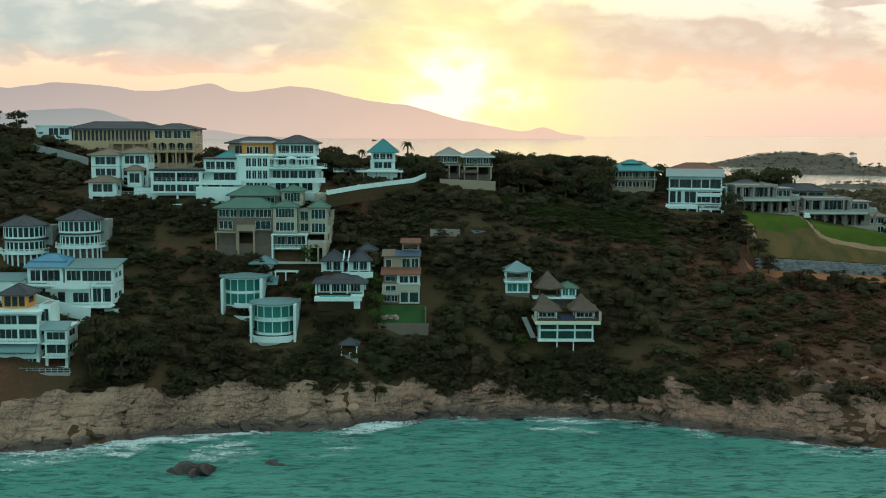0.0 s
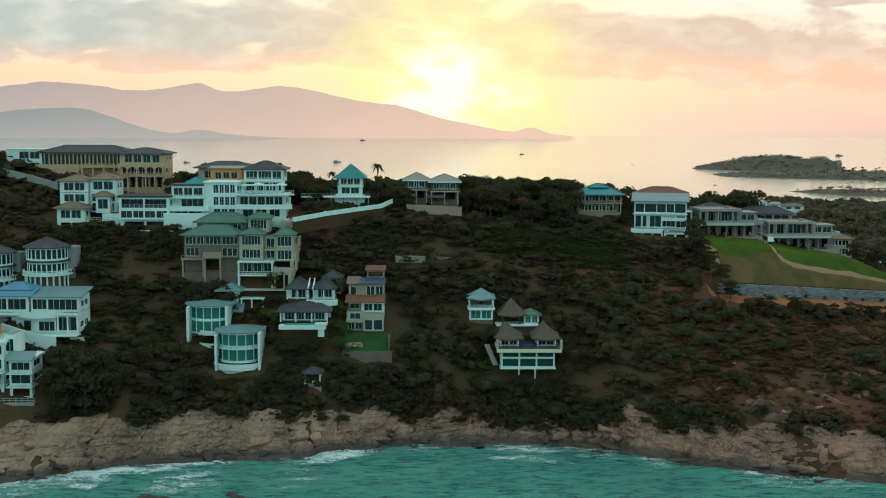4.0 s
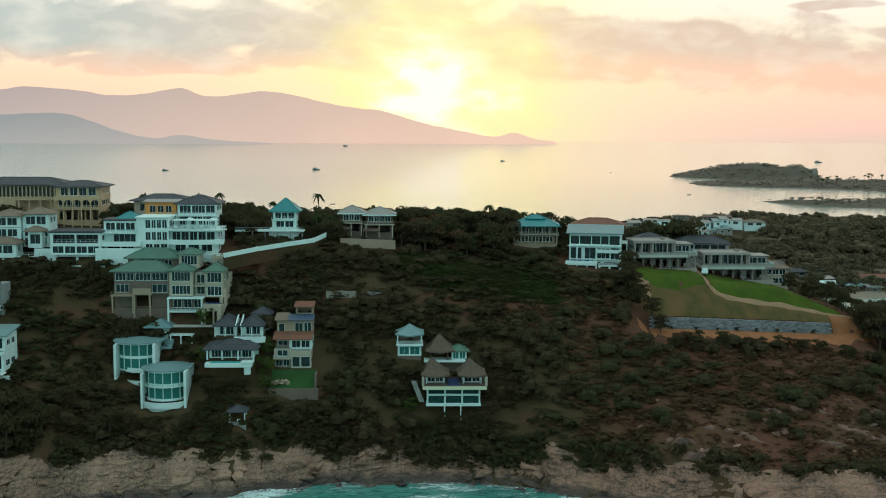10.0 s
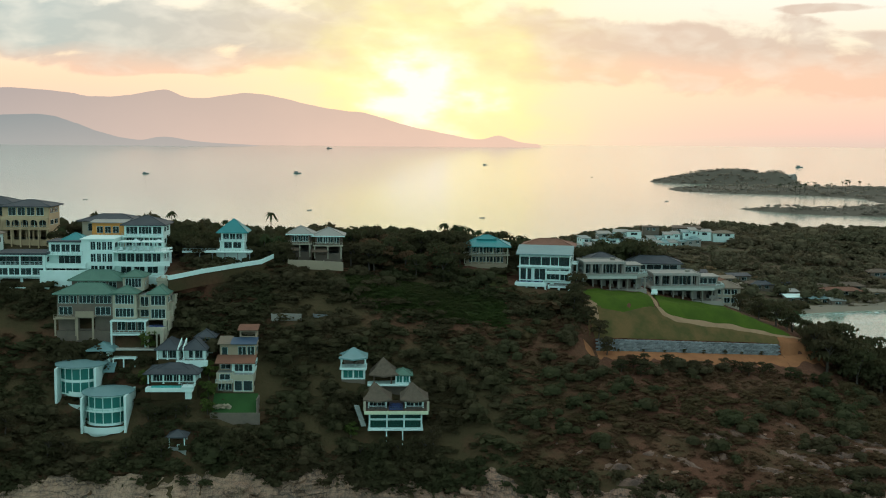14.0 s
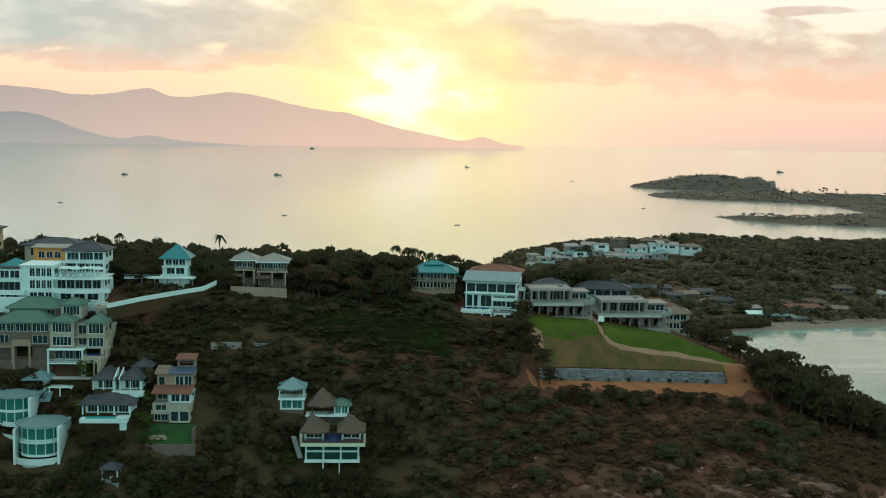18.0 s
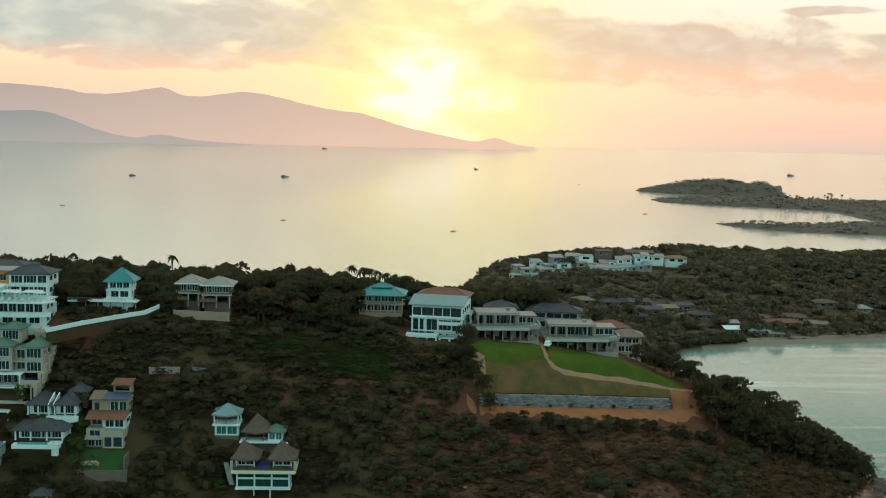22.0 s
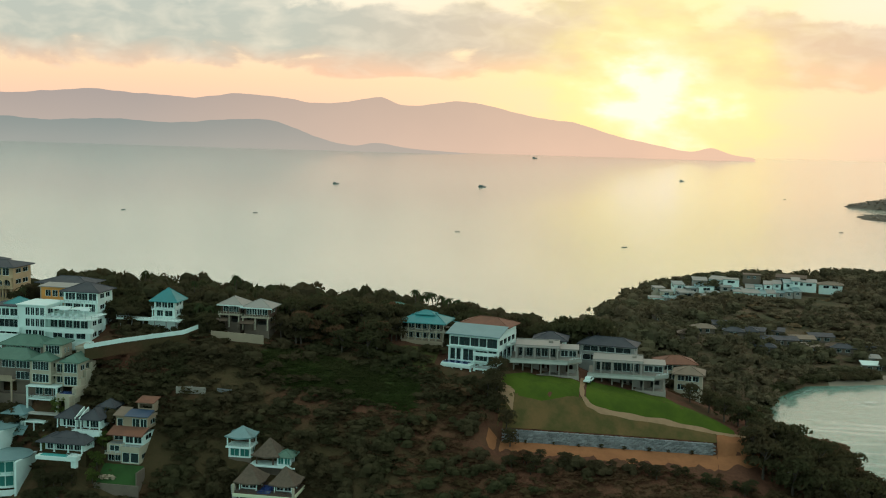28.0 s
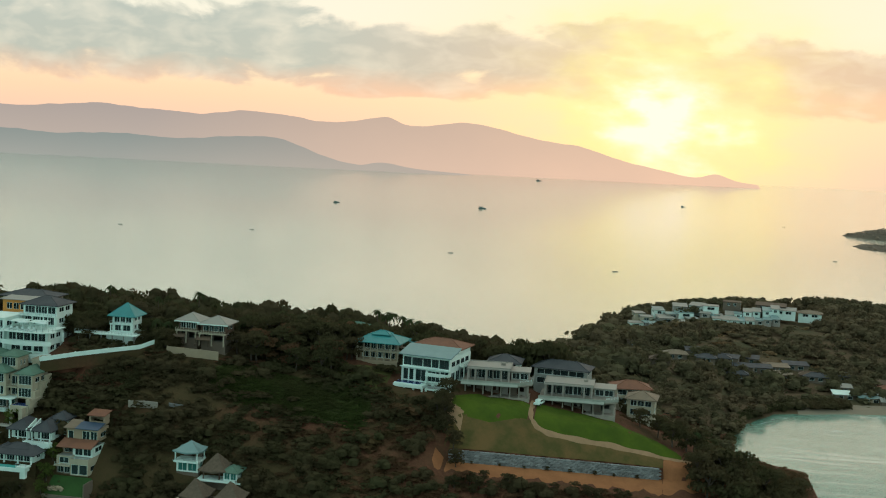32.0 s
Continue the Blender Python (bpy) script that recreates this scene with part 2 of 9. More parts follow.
def leaf_mat(name, base, other, scale, vary, through=0.4, fine=5.0):
    """Foliage: two tones over the slope, each clump a little different, light coming through the leaves."""
    m = bpy.data.materials.new(name)
    m.use_nodes = True
    g = Nodes(m.node_tree)
    geo = g.n("ShaderNodeNewGeometry")
    p = geo.outputs["Position"]
    f = g.ramp(g.noise(p, scale, 3.0), [(0.38, 0.0), (0.62, 1.0)])
    f = g.math("ADD", g.math("MULTIPLY", f, 0.75), g.math("MULTIPLY", g.math("SUBTRACT", g.noise(p, scale * fine, 4.0), 0.5), 0.8), True)
    col = g.mix(f, base, other)
    hsv = g.n("ShaderNodeHueSaturation")
    v = g.math("MULTIPLY_ADD", geo.outputs["Random Per Island"], 2 * vary)
    g.t.nodes[-1].inputs[2].default_value = 1 - vary
    g.link(v, hsv.inputs["Value"])
    g.link(col, hsv.inputs["Color"])
    b = g.n("ShaderNodeBsdfPrincipled")
    g.link(hsv.outputs[0], b.inputs["Base Color"])
    b.inputs["Roughness"].default_value = 0.8
    b.inputs["Specular IOR Level"].default_value = 0.12
    # leaves lie mostly open to the sky, whatever way a clump is bent
    nv = g.n("ShaderNodeVectorMath", op="SCALE")
    g.link(geo.outputs["Normal"], nv.inputs[0])
    nv.inputs["Scale"].default_value = 0.38
    up = g.n("ShaderNodeVectorMath", op="ADD")
    g.link(nv.outputs[0], up.inputs[0])
    up.inputs[1].default_value = (0.0, -0.25, 0.75)
    nn = g.n("ShaderNodeVectorMath", op="NORMALIZE")
    g.link(up.outputs[0], nn.inputs[0])
    g.link(nn.outputs[0], b.inputs["Normal"])
    t = g.n("ShaderNodeBsdfTranslucent")
    g.link(hsv.outputs[0], t.inputs[0])
    mx = g.n("ShaderNodeMixShader")
    mx.inputs[0].default_value = through
    g.link(b.outputs[0], mx.inputs[1])
    g.link(t.outputs[0], mx.inputs[2])
    out = g.n("ShaderNodeOutputMaterial")
    g.link(mx.outputs[0], out.inputs[0])
    return m


def glass(name, tint, dark):
    """Window glass: mirrors the sky, lets a little of the room through."""
    if name in MATS:
        return MATS[name]
    m = bpy.data.materials.new(name)
    m.use_nodes = True
    g = Nodes(m.node_tree)
    p = g.n("ShaderNodeNewGeometry").outputs["Position"]
    see = g.n("ShaderNodeBsdfTransparent")
    see.inputs[0].default_value = (*tint, 1)
    gl = g.n("ShaderNodeBsdfPrincipled")
    gl.inputs["Base Color"].default_value = (*dark, 1)
    gl.inputs["Roughness"].default_value = 0.06
    bp = g.n("ShaderNodeBump")
    bp.inputs["Strength"].default_value = 0.12
    g.link(g.noise(p, 0.9, 2.0), bp.inputs["Height"])
    g.link(bp.outputs[0], gl.inputs["Normal"])
    mx = g.n("ShaderNodeMixShader")
    mx.inputs[0].default_value = 0.55
    g.link(see.outputs[0], mx.inputs[1])
    g.link(gl.outputs[0], mx.inputs[2])
    out = g.n("ShaderNodeOutputMaterial")
    g.link(mx.outputs[0], out.inputs[0])
    MATS[name] = m
    return m


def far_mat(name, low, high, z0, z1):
    """A distant range as glowing outline, haze and sun warmth put into its colour."""
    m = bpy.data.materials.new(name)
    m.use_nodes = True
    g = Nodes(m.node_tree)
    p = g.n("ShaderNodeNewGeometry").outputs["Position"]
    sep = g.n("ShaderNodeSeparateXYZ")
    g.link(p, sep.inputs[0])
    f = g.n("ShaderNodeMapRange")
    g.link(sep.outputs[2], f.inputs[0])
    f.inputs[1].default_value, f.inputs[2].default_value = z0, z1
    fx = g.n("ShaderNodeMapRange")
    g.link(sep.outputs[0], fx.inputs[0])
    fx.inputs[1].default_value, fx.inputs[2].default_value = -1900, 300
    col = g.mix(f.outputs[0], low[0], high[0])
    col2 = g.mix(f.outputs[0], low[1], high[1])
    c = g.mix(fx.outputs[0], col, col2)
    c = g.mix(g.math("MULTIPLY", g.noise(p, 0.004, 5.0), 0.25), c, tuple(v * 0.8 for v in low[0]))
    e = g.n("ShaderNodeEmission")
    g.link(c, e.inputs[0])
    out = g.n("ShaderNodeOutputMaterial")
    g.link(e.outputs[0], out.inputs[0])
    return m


def water_mat():
    m = bpy.data.materials.new("sea_water")
    m.use_nodes = True
    g = Nodes(m.node_tree)
    p = g.n("ShaderNodeNewGeometry").outputs["Position"]
    sep = g.n("ShaderNodeSeparateXYZ")
    g.link(p, sep.inputs[0])
    # turquoise shallows towards the shore
    near = g.n("ShaderNodeMapRange")
    g.link(sep.outputs[1], near.inputs[0])
    near.inputs[1].default_value, near.inputs[2].default_value = 150, 226
    shallow = g.mix(near.outputs[0], (0.105, 0.37, 0.295), (0.058, 0.25, 0.205))
    shallow = g.mix(g.ramp(g.noise(p, 0.03, 4.0), [(0.4, 0.0), (0.7, 0.6)]), shallow, (0.14, 0.43, 0.335))
    # wave shading put into the colour: dark troughs of the chop
    chop = g.noise(g.scaled(p, (0.22, 0.62, 0.5)), 1.0, 5.0, 0.66, 0.8)
    shallow = g.mix(g.ramp(chop, [(0.38, 0.85), (0.52, 0.0)]), shallow, (0.022, 0.135, 0.125))
    # further out the base colour is paled to stand for haze and sky sheen
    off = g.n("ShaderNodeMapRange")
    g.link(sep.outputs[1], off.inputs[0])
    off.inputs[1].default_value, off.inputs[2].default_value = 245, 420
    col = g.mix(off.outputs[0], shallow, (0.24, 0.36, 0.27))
    # the bay behind the point: turquoise over sand, long swells drawn as pale streaks
    bx_ = g.n("ShaderNodeMapRange")
    g.link(sep.outputs[0], bx_.inputs[0])
    bx_.inputs[1].default_value, bx_.inputs[2].default_value = 140, 190
    by_ = g.n("ShaderNodeMapRange")
    g.link(sep.outputs[1], by_.inputs[0])
    by_.inputs[1].default_value, by_.inputs[2].default_value = 640, 520
    bay = g.math("MULTIPLY", bx_.outputs[0], by_.outputs[0])
    col = g.mix(g.math("MULTIPLY", bay, 0.8), col, (0.115, 0.31, 0.25))
    tilt = g.n("ShaderNodeMapping")
    tilt.inputs["Rotation"].default_value = (0, 0, -0.35)
    tilt.inputs["Scale"].default_value = (0.012, 0.11, 0.1)
    g.link(p, tilt.inputs["Vector"])
    swell = g.ramp(g.noise(tilt.outputs[0], 1.0, 4.0, 0.6, 0.5), [(0.52, 0.0), (0.66, 0.55)])
    col = g.mix(g.math("MULTIPLY", bay, swell), col, (0.50, 0.60, 0.54))
    b = g.n("ShaderNodeBsdfPrincipled")
    g.link(col, b.inputs["Base Color"])
    b.inputs["Roughness"].default_value = 0.14
    g.link(g.math("MULTIPLY", off.outputs[0], 0.6), b.inputs["Coat Weight"])
    b.inputs["Coat Roughness"].default_value = 0.10
    b.inputs["IOR"].default_value = 1.33
    lvl = g.math("MULTIPLY_ADD", off.outputs[0], 0.75)
    g.t.nodes[-1].inputs[2].default_value = 0.25
    g.link(lvl, b.inputs["Specular IOR Level"])
    bp = g.n("ShaderNodeBump")
    calm = g.math("MULTIPLY_ADD", off.outputs[0], -0.60)
    g.t.nodes[-1].inputs[2].default_value = 0.9
    g.link(calm, bp.inputs["Strength"])
    bp.inputs["Distance"].default_value = 1.5
    w = g.math("ADD", g.noise(g.scaled(p, (0.16, 0.34, 0.3)), 1.0, 6.0, 0.62, 0.6), g.math("MULTIPLY", g.noise(g.scaled(p, (0.5, 1.1, 0.9)), 1.0, 5.0, 0.65, 0.9), 0.5))
    g.link(w, bp.inputs["Height"])
    bp2 = g.n("ShaderNodeBump")
    bp2.inputs["Strength"].default_value = 0.12
    bp2.inputs["Distance"].default_value = 1.5
    g.link(g.noise(g.scaled(p, (0.02, 0.05, 0.05)), 1.0, 3.0), bp2.inputs["Height"])
    g.link(bp2.outputs[0], bp.inputs["Normal"])
    g.link(bp.outputs[0], b.inputs["Normal"])
    out = g.n("ShaderNodeOutputMaterial")
    g.link(b.outputs[0], out.inputs[0])
    return m


def ground_mat(name, dry, grassy, lo=0.10, hi=-0.09):
    """Dry hillside: brown earth and litter under green scrub, bare red soil and pale rock at the shore."""
    m = bpy.data.materials.new(name)
    m.use_nodes = True
    g = Nodes(m.node_tree)
    p = g.n("ShaderNodeNewGeometry").outputs["Position"]
    a = g.noise(p, 0.05, 5.0, 0.6)
    b_ = g.noise(p, 0.9, 6.0, 0.7)
    earth = g.mix(g.ramp(b_, [(0.35, 0.0), (0.65, 1.0)]), *dry)
    green = g.mix(g.ramp(b_, [(0.35, 0.0), (0.7, 1.0)]), *grassy)
    sep = g.n("ShaderNodeSeparateXYZ")
    g.link(p, sep.inputs[0])
    east = g.n("ShaderNodeMapRange")
    g.link(sep.outputs[0], east.inputs[0])
    east.inputs[1].default_value, east.inputs[2].default_value = 50, 100
    east.inputs[3].default_value, east.inputs[4].default_value = lo, hi
    col = g.mix(g.ramp(g.math("ADD", a, east.outputs[0]), [(0.42, 0.0), (0.60, 1.0)]), earth, green)
    b = g.n("ShaderNodeBsdfPrincipled")
    g.link(col, b.inputs["Base Color"])
    b.inputs["Roughness"].default_value = 0.95
    b.inputs["Specular IOR Level"].default_value = 0.1
    bp = g.n("ShaderNodeBump")
    bp.inputs["Strength"].default_value = 0.8
    bp.inputs["Distance"].default_value = 0.4
    g.link(b_, bp.inputs["Height"])
    g.link(bp.outputs[0], b.inputs["Normal"])
    out = g.n("ShaderNodeOutputMaterial")
    g.link(b.outputs[0], out.inputs[0])
    return m


WHITE = mat("white_render", (0.66, 0.82, 0.78), 0.7, (0.49, 0.62, 0.59), 0.25, 0.4, 0.15, 8)
CREAM = mat("cream_render", (0.40, 0.365, 0.275), 0.75, (0.30, 0.27, 0.205), 0.3, 0.4, 0.15, 8)
TAN = mat("tan_render", (0.33, 0.26, 0.18), 0.75, (0.24, 0.19, 0.135), 0.3, 0.4, 0.15, 8)
BROWNWALL = mat("brown_stone_cladding", (0.16, 0.125, 0.095), 0.8, (0.10, 0.08, 0.065), 0.5, 0.5, 0.4, 5)
OCHRE = mat("ochre_render", (0.50, 0.37, 0.22), 0.75, (0.38, 0.28, 0.17), 0.3, 0.4, 0.15, 8)
ORANGE = mat("orange_render", (0.72, 0.32, 0.07), 0.7, (0.55, 0.22, 0.05), 0.4, 0.4, 0.1, 8)
RAWCONCRETE = mat("raw_beige_concrete", (0.30, 0.275, 0.235), 0.85, (0.19, 0.175, 0.15), 0.3, 0.6, 0.3, 6)
CONCRETE = mat("grey_concrete", (0.29, 0.31, 0.29), 0.8, (0.19, 0.205, 0.19), 0.3, 0.5, 0.3, 6)
GREYROOF = mat("dark_grey_roof_tiles", (0.050, 0.056, 0.065), 0.6, (0.085, 0.09, 0.095), 0.4, 0.5, 0.3, 9, spec=0.15)
TEALROOF = mat("teal_roof_tiles", (0.02, 0.22, 0.23), 0.5, (0.015, 0.15, 0.16), 0.4, 0.4, 0.25, 9)
GREENROOF = mat("grey_green_roof_tiles", (0.10, 0.19, 0.145), 0.6, (0.07, 0.13, 0.10), 0.4, 0.5, 0.3, 9, spec=0.15)
CYANROOF = mat("pale_cyan_metal_roof", (0.155, 0.27, 0.275), 0.5, (0.11, 0.205, 0.21), 0.3, 0.4, 0.1, 9)
BLUEROOF = mat("blue_roof_tiles", (0.07, 0.24, 0.36), 0.5, (0.05, 0.17, 0.26), 0.4, 0.4, 0.25, 9)
TANROOF = mat("tan_roof_tiles", (0.22, 0.17, 0.125), 0.65, (0.15, 0.12, 0.09), 0.5, 0.5, 0.3, 9, spec=0.15)
REDROOF = mat("red_brown_roof_tiles", (0.22, 0.10, 0.065), 0.65, (0.14, 0.07, 0.05), 0.5, 0.5, 0.3, 9, spec=0.15)
BROWNROOF = mat("brown_roof_tiles", (0.13, 0.09, 0.065), 0.65, (0.08, 0.06, 0.045), 0.5, 0.5, 0.3, 9, spec=0.15)
PALEROOF = mat("pale_grey_roof_tiles", (0.30, 0.285, 0.255), 0.6, (0.28, 0.27, 0.25), 0.5, 0.5, 0.3, 9, spec=0.15)
THATCH = mat("weathered_thatch", (0.13, 0.10, 0.075), 0.9, (0.08, 0.065, 0.05), 1.2, 0.6, 0.8, 14, spec=0.15)
FRAME = mat("white_window_frame", (0.58, 0.72, 0.71), 0.45, None, 0.5, 0.15)
DARKFRAME = mat("dark_window_frame", (0.05, 0.05, 0.05), 0.45, None, 0.5, 0.15)
RAILMAT = mat("painted_railing", (0.42, 0.52, 0.52), 0.45, None, 0.5, 0.2)
WOOD = mat("dark_stained_timber", (0.09, 0.055, 0.035), 0.6, (0.055, 0.035, 0.024), 1.5, 0.5, 0.2, 12)
POOLWATER = mat("blue_pool_water", (0.025, 0.05, 0.17), 0.08, (0.02, 0.06, 0.19), 0.5, 0.4, 0.1, 3)
POOLTEAL = mat("turquoise_pool_water", (0.06, 0.42, 0.38), 0.08, (0.05, 0.34, 0.32), 0.5, 0.4, 0.1, 3)
LAWN = mat("mown_lawn", (0.074, 0.112, 0.016), 0.95, (0.048, 0.076, 0.014), 0.16, 0.8, 0.4, 10, spec=0.05)
DARKLAWN = mat("shaded_lawn", (0.034, 0.085, 0.026), 0.95, (0.026, 0.055, 0.02), 0.2, 0.6, 0.4, 10, spec=0.1)
REDEARTH = mat("bare_red_earth", (0.32, 0.135, 0.062), 0.95, (0.22, 0.095, 0.045), 0.25, 0.6, 0.5, 4, spec=0.1)
SANDPATH = mat("sandy_path", (0.33, 0.21, 0.125), 0.95, (0.24, 0.15, 0.09), 0.5, 0.5, 0.3, 6, spec=0.1)
ROADMAT = mat("pale_concrete_road", (0.42, 0.40, 0.36), 0.9, (0.30, 0.29, 0.26), 0.3, 0.5, 0.2, 6)
SAND = mat("beach_sand", (0.22, 0.18, 0.13), 0.95, (0.19, 0.165, 0.125), 0.1, 0.5, 0.2, 5)
REDROCK = mat("red_brown_slope_rock", (0.19, 0.105, 0.075), 0.9, (0.075, 0.044, 0.033), 0.30, 1.0, 1.0, 1.4, fine=8.0)
WETROCK = mat("wet_dark_rock", (0.055, 0.038, 0.030), 0.5, (0.022, 0.018, 0.016), 0.7, 0.9, 1.0, 2.0)
STONE = mat("grey_wall_stone", (0.20, 0.215, 0.22), 0.85, (0.13, 0.14, 0.145), 0.8, 0.6, 0.5, 6, objrand=0.3)
BARK = mat("grey_brown_bark", (0.085, 0.065, 0.05), 0.9, (0.05, 0.04, 0.03), 1.5, 0.6, 0.4, 10)
LEAF = leaf_mat("mixed_dark_foliage", (0.068, 0.070, 0.031), (0.094, 0.069, 0.038), 0.035, 0.10, 0.5)
EASTLEAF = leaf_mat("olive_slope_foliage", (0.100, 0.072, 0.034), (0.130, 0.075, 0.042), 0.035, 0.10, 0.5)
LEAF2 = leaf_mat("olive_brown_foliage", (0.150, 0.080, 0.046), (0.112, 0.076, 0.039), 0.04, 0.12, 0.5)
LEAF3 = leaf_mat("fresh_green_foliage", (0.105, 0.14, 0.032), (0.075, 0.10, 0.026), 0.2, 0.3)
# lighter than the hillside leaves, a lift in colour that suggests haze
HEADLEAF = leaf_mat("headland_foliage", (0.100, 0.092, 0.050), (0.150, 0.110, 0.066), 0.022, 0.32)
HEADDRY = leaf_mat("headland_dry_foliage", (0.21, 0.135, 0.072), (0.15, 0.115, 0.06), 0.02, 0.25)
# islet foliage far paler than real leaves, distance haze mixed into its colour
HAZEDLEAF = leaf_mat("far_hazed_foliage", (0.33, 0.275, 0.22), (0.38, 0.30, 0.235), 0.01, 0.15)
PALM = leaf_mat("palm_fronds", (0.038, 0.060, 0.020), (0.06, 0.065, 0.028), 0.5, 0.2)
GLASS = glass("window_glass", (0.26, 0.33, 0.33), (0.035, 0.06, 0.062))
DARKTEAL = glass("dark_green_glass", (0.10, 0.24, 0.20), (0.02, 0.085, 0.07))
TEALGLASS = glass("green_tinted_glass", (0.16, 0.46, 0.41), (0.055, 0.30, 0.265))
GREENFRAME = mat("pale_green_window_frame", (0.26, 0.50, 0.45), 0.45, None, 0.5, 0.15)
SOLAR = mat("blue_solar_panel", (0.05, 0.085, 0.14), 0.4, (0.04, 0.07, 0.12), 1.0, 0.4)

# ---- mesh helpers ----
def bx(bm, x0, x1, y0, y1, z0, z1, turn=None):
    """A box into a bmesh."""
    v = [bm.verts.new((x, y, z)) for z in (z0, z1) for y in (y0, y1) for x in (x0, x1)]
    if turn is not None:
        for q in v:
            q.co = turn @ q.co
    for f in ((0, 2, 3, 1), (4, 5, 7, 6), (0, 1, 5, 4), (2, 6, 7, 3), (0, 4, 6, 2), (1, 3, 7, 5)):
        bm.faces.new([v[i] for i in f])


def prism(bm, ring, z0, z1):
    """An upright prism over a ring of (x, y), counter-clockwise."""
    lo, hi = [bm.verts.new((x, y, z0)) for x, y in ring], [bm.verts.new((x, y, z1)) for x, y in ring]
    n = len(ring)
    bm.faces.new(lo[::-1]), bm.faces.new(hi)
    for i in range(n):
        bm.faces.new((lo[i], lo[(i + 1) % n], hi[(i + 1) % n], hi[i]))


def part(name, bm, material, parent, label="", smooth=False):
    """Links a bmesh as one mesh object under a thing or under a part."""
    me = bpy.data.meshes.new(name)
    bm.to_mesh(me)
    bm.free()
    me.materials.append(material)
    if smooth:
        me.polygons.foreach_set("use_smooth", [True] * len(me.polygons))
    ob = new(name, me)
    if parent is not None:
        ob.parent = parent
    return tagged(ob, label)


def raw(name, verts, faces, material, smooth=False):
    """A mesh object from arrays of vertices and of equal-sided faces."""
    me = bpy.data.meshes.new(name)
    verts, faces = np.asarray(verts, np.float32), np.asarray(faces, np.int32)
    me.vertices.add(len(verts))
    me.vertices.foreach_set("co", verts.ravel())
    n, k = faces.shape
    me.loops.add(n * k)
    me.loops.foreach_set("vertex_index", faces.ravel())
    me.polygons.add(n)
    me.polygons.foreach_set("loop_start", np.arange(0, n * k, k, dtype=np.int32))
    me.polygons.foreach_set("use_smooth", np.full(n, smooth))
    me.update(calc_edges=True)
    me.materials.append(material)
    return new(name, me)


def thing(name, x, y, z, yaw, label, category, group=""):
    ob = new(name)
    ob.empty_display_size = 0.5
    ob.matrix_world = pose(x, y, z, 0, 0, yaw)
    return tagged(ob, label, category, group)


def grid_faces(nx, ny):
    i = np.arange(nx * ny).reshape(ny, nx)
    return np.stack([i[:-1, :-1], i[:-1, 1:], i[1:, 1:], i[1:, :-1]], -1).reshape(-1, 4)


def lump(x, y, s, seed=0.0):
    """Smooth rolling noise on arrays."""
    a = np.sin(x / s + 1.7 * np.sin(y / s * 0.8 + seed) + seed) * np.cos(y / s * 1.1 + 1.3 * np.sin(x / s * 0.7 - seed))
    b = np.sin(x / s * 2.3 + seed * 2 + np.cos(y / s * 1.9)) * np.cos(y / s * 2.7 - seed)
    return 0.65 * a + 0.35 * b


# ---- the lie of the land ----
PX = [-180, -130, -88, -75, -57, -40, -19, 4, 30, 49, 65, 82, 100, 104, 125, 150, 175, 195, 212, 230]
WATER_Y = [190, 194, 200, 205, 214, 218, 221, 230, 230, 225, 214, 207, 203, 203, 202, 218, 250, 280, 310, 420]
BENCH_Y = [250, 250, 251, 251, 251, 249, 253, 262, 264, 262, 262, 266, 271, 272, 279, 285, 290, 300, 325, 430]
BENCH_Z = [36, 35, 33, 31, 26, 22, 31, 37, 34, 31, 30, 30.5, 29, 28.7, 26.5, 21, 13, 5, -4, -9]
EDGE_Y = [275, 272, 268, 270, 272, 272, 279, 283, 282, 288, 290, 289.5, 292, 293, 298, 302, 305, 312, 335, 440]
EDGE_Z = [60, 54, 46.5, 48, 49, 49.5, 51.5, 51.5, 45, 44, 43.0, 42.8, 42.2, 40.4, 38.0, 28, 15, 6, -4, -9]
CREST_Y = [310, 305, 300, 302, 303, 303, 302, 306, 312, 310, 308, 306, 308, 308.5, 312, 318, 325, 330, 345, 450]
CREST_Z = [78, 68, 58, 56, 56, 56, 54.5, 53, 52, 50.5, 48.5, 46, 44.0, 42.4, 38, 29, 15, 6, -4, -9]


def ridge_height(x, y):
    cols = [np.interp(x, PX, a) for a in (WATER_Y, BENCH_Y, BENCH_Z, EDGE_Y, EDGE_Z, CREST_Y, CREST_Z)]
    wy, by, bz, ey, ez, cy, cz = cols
    wy = wy + 2.2 * lump(x, x * 0.3, 7.0) + 1.0 * lump(x, x, 2.6, 2.0)
    k = np.clip((bz - SEA) / 10, 0.02, 1)
    ys = [wy - 30, wy, wy + 3.5, wy + 8, by, ey, cy, cy + 25, cy + 70, cy + 130]
    back = np.interp(x, [-60, 90, 130], [0.84, 0.80, 0.45])
    zs = [np.full_like(x, -13.0), np.full_like(x, SEA), SEA + 3.5 * k, SEA + 7.5 * k, bz, ez, cz, cz - 4, cz * back, np.full_like(x, -13.0)]
    z = zs[0].copy()
    drop = 7.0 * np.clip((x - 204) / 8, 0, 1)
    zs[1], zs[2], zs[3] = zs[1] - drop, zs[2] - drop, zs[3] - drop
    for i in range(len(ys) - 1):
        f = np.clip((y - ys[i]) / np.maximum(ys[i + 1] - ys[i], 0.5), 0, 1)
        z = np.where(y >= ys[i], zs[i] + (zs[i + 1] - zs[i]) * f, z)
    return z


BEACH_X = [-40, 20, 60, 100, 140, 165, 176, 193, 226, 257, 309, 420, 600, 900]
BEACH_Y = [420, 370, 345, 335, 340, 395, 466, 496, 510, 518, 529, 558, 585, 620]


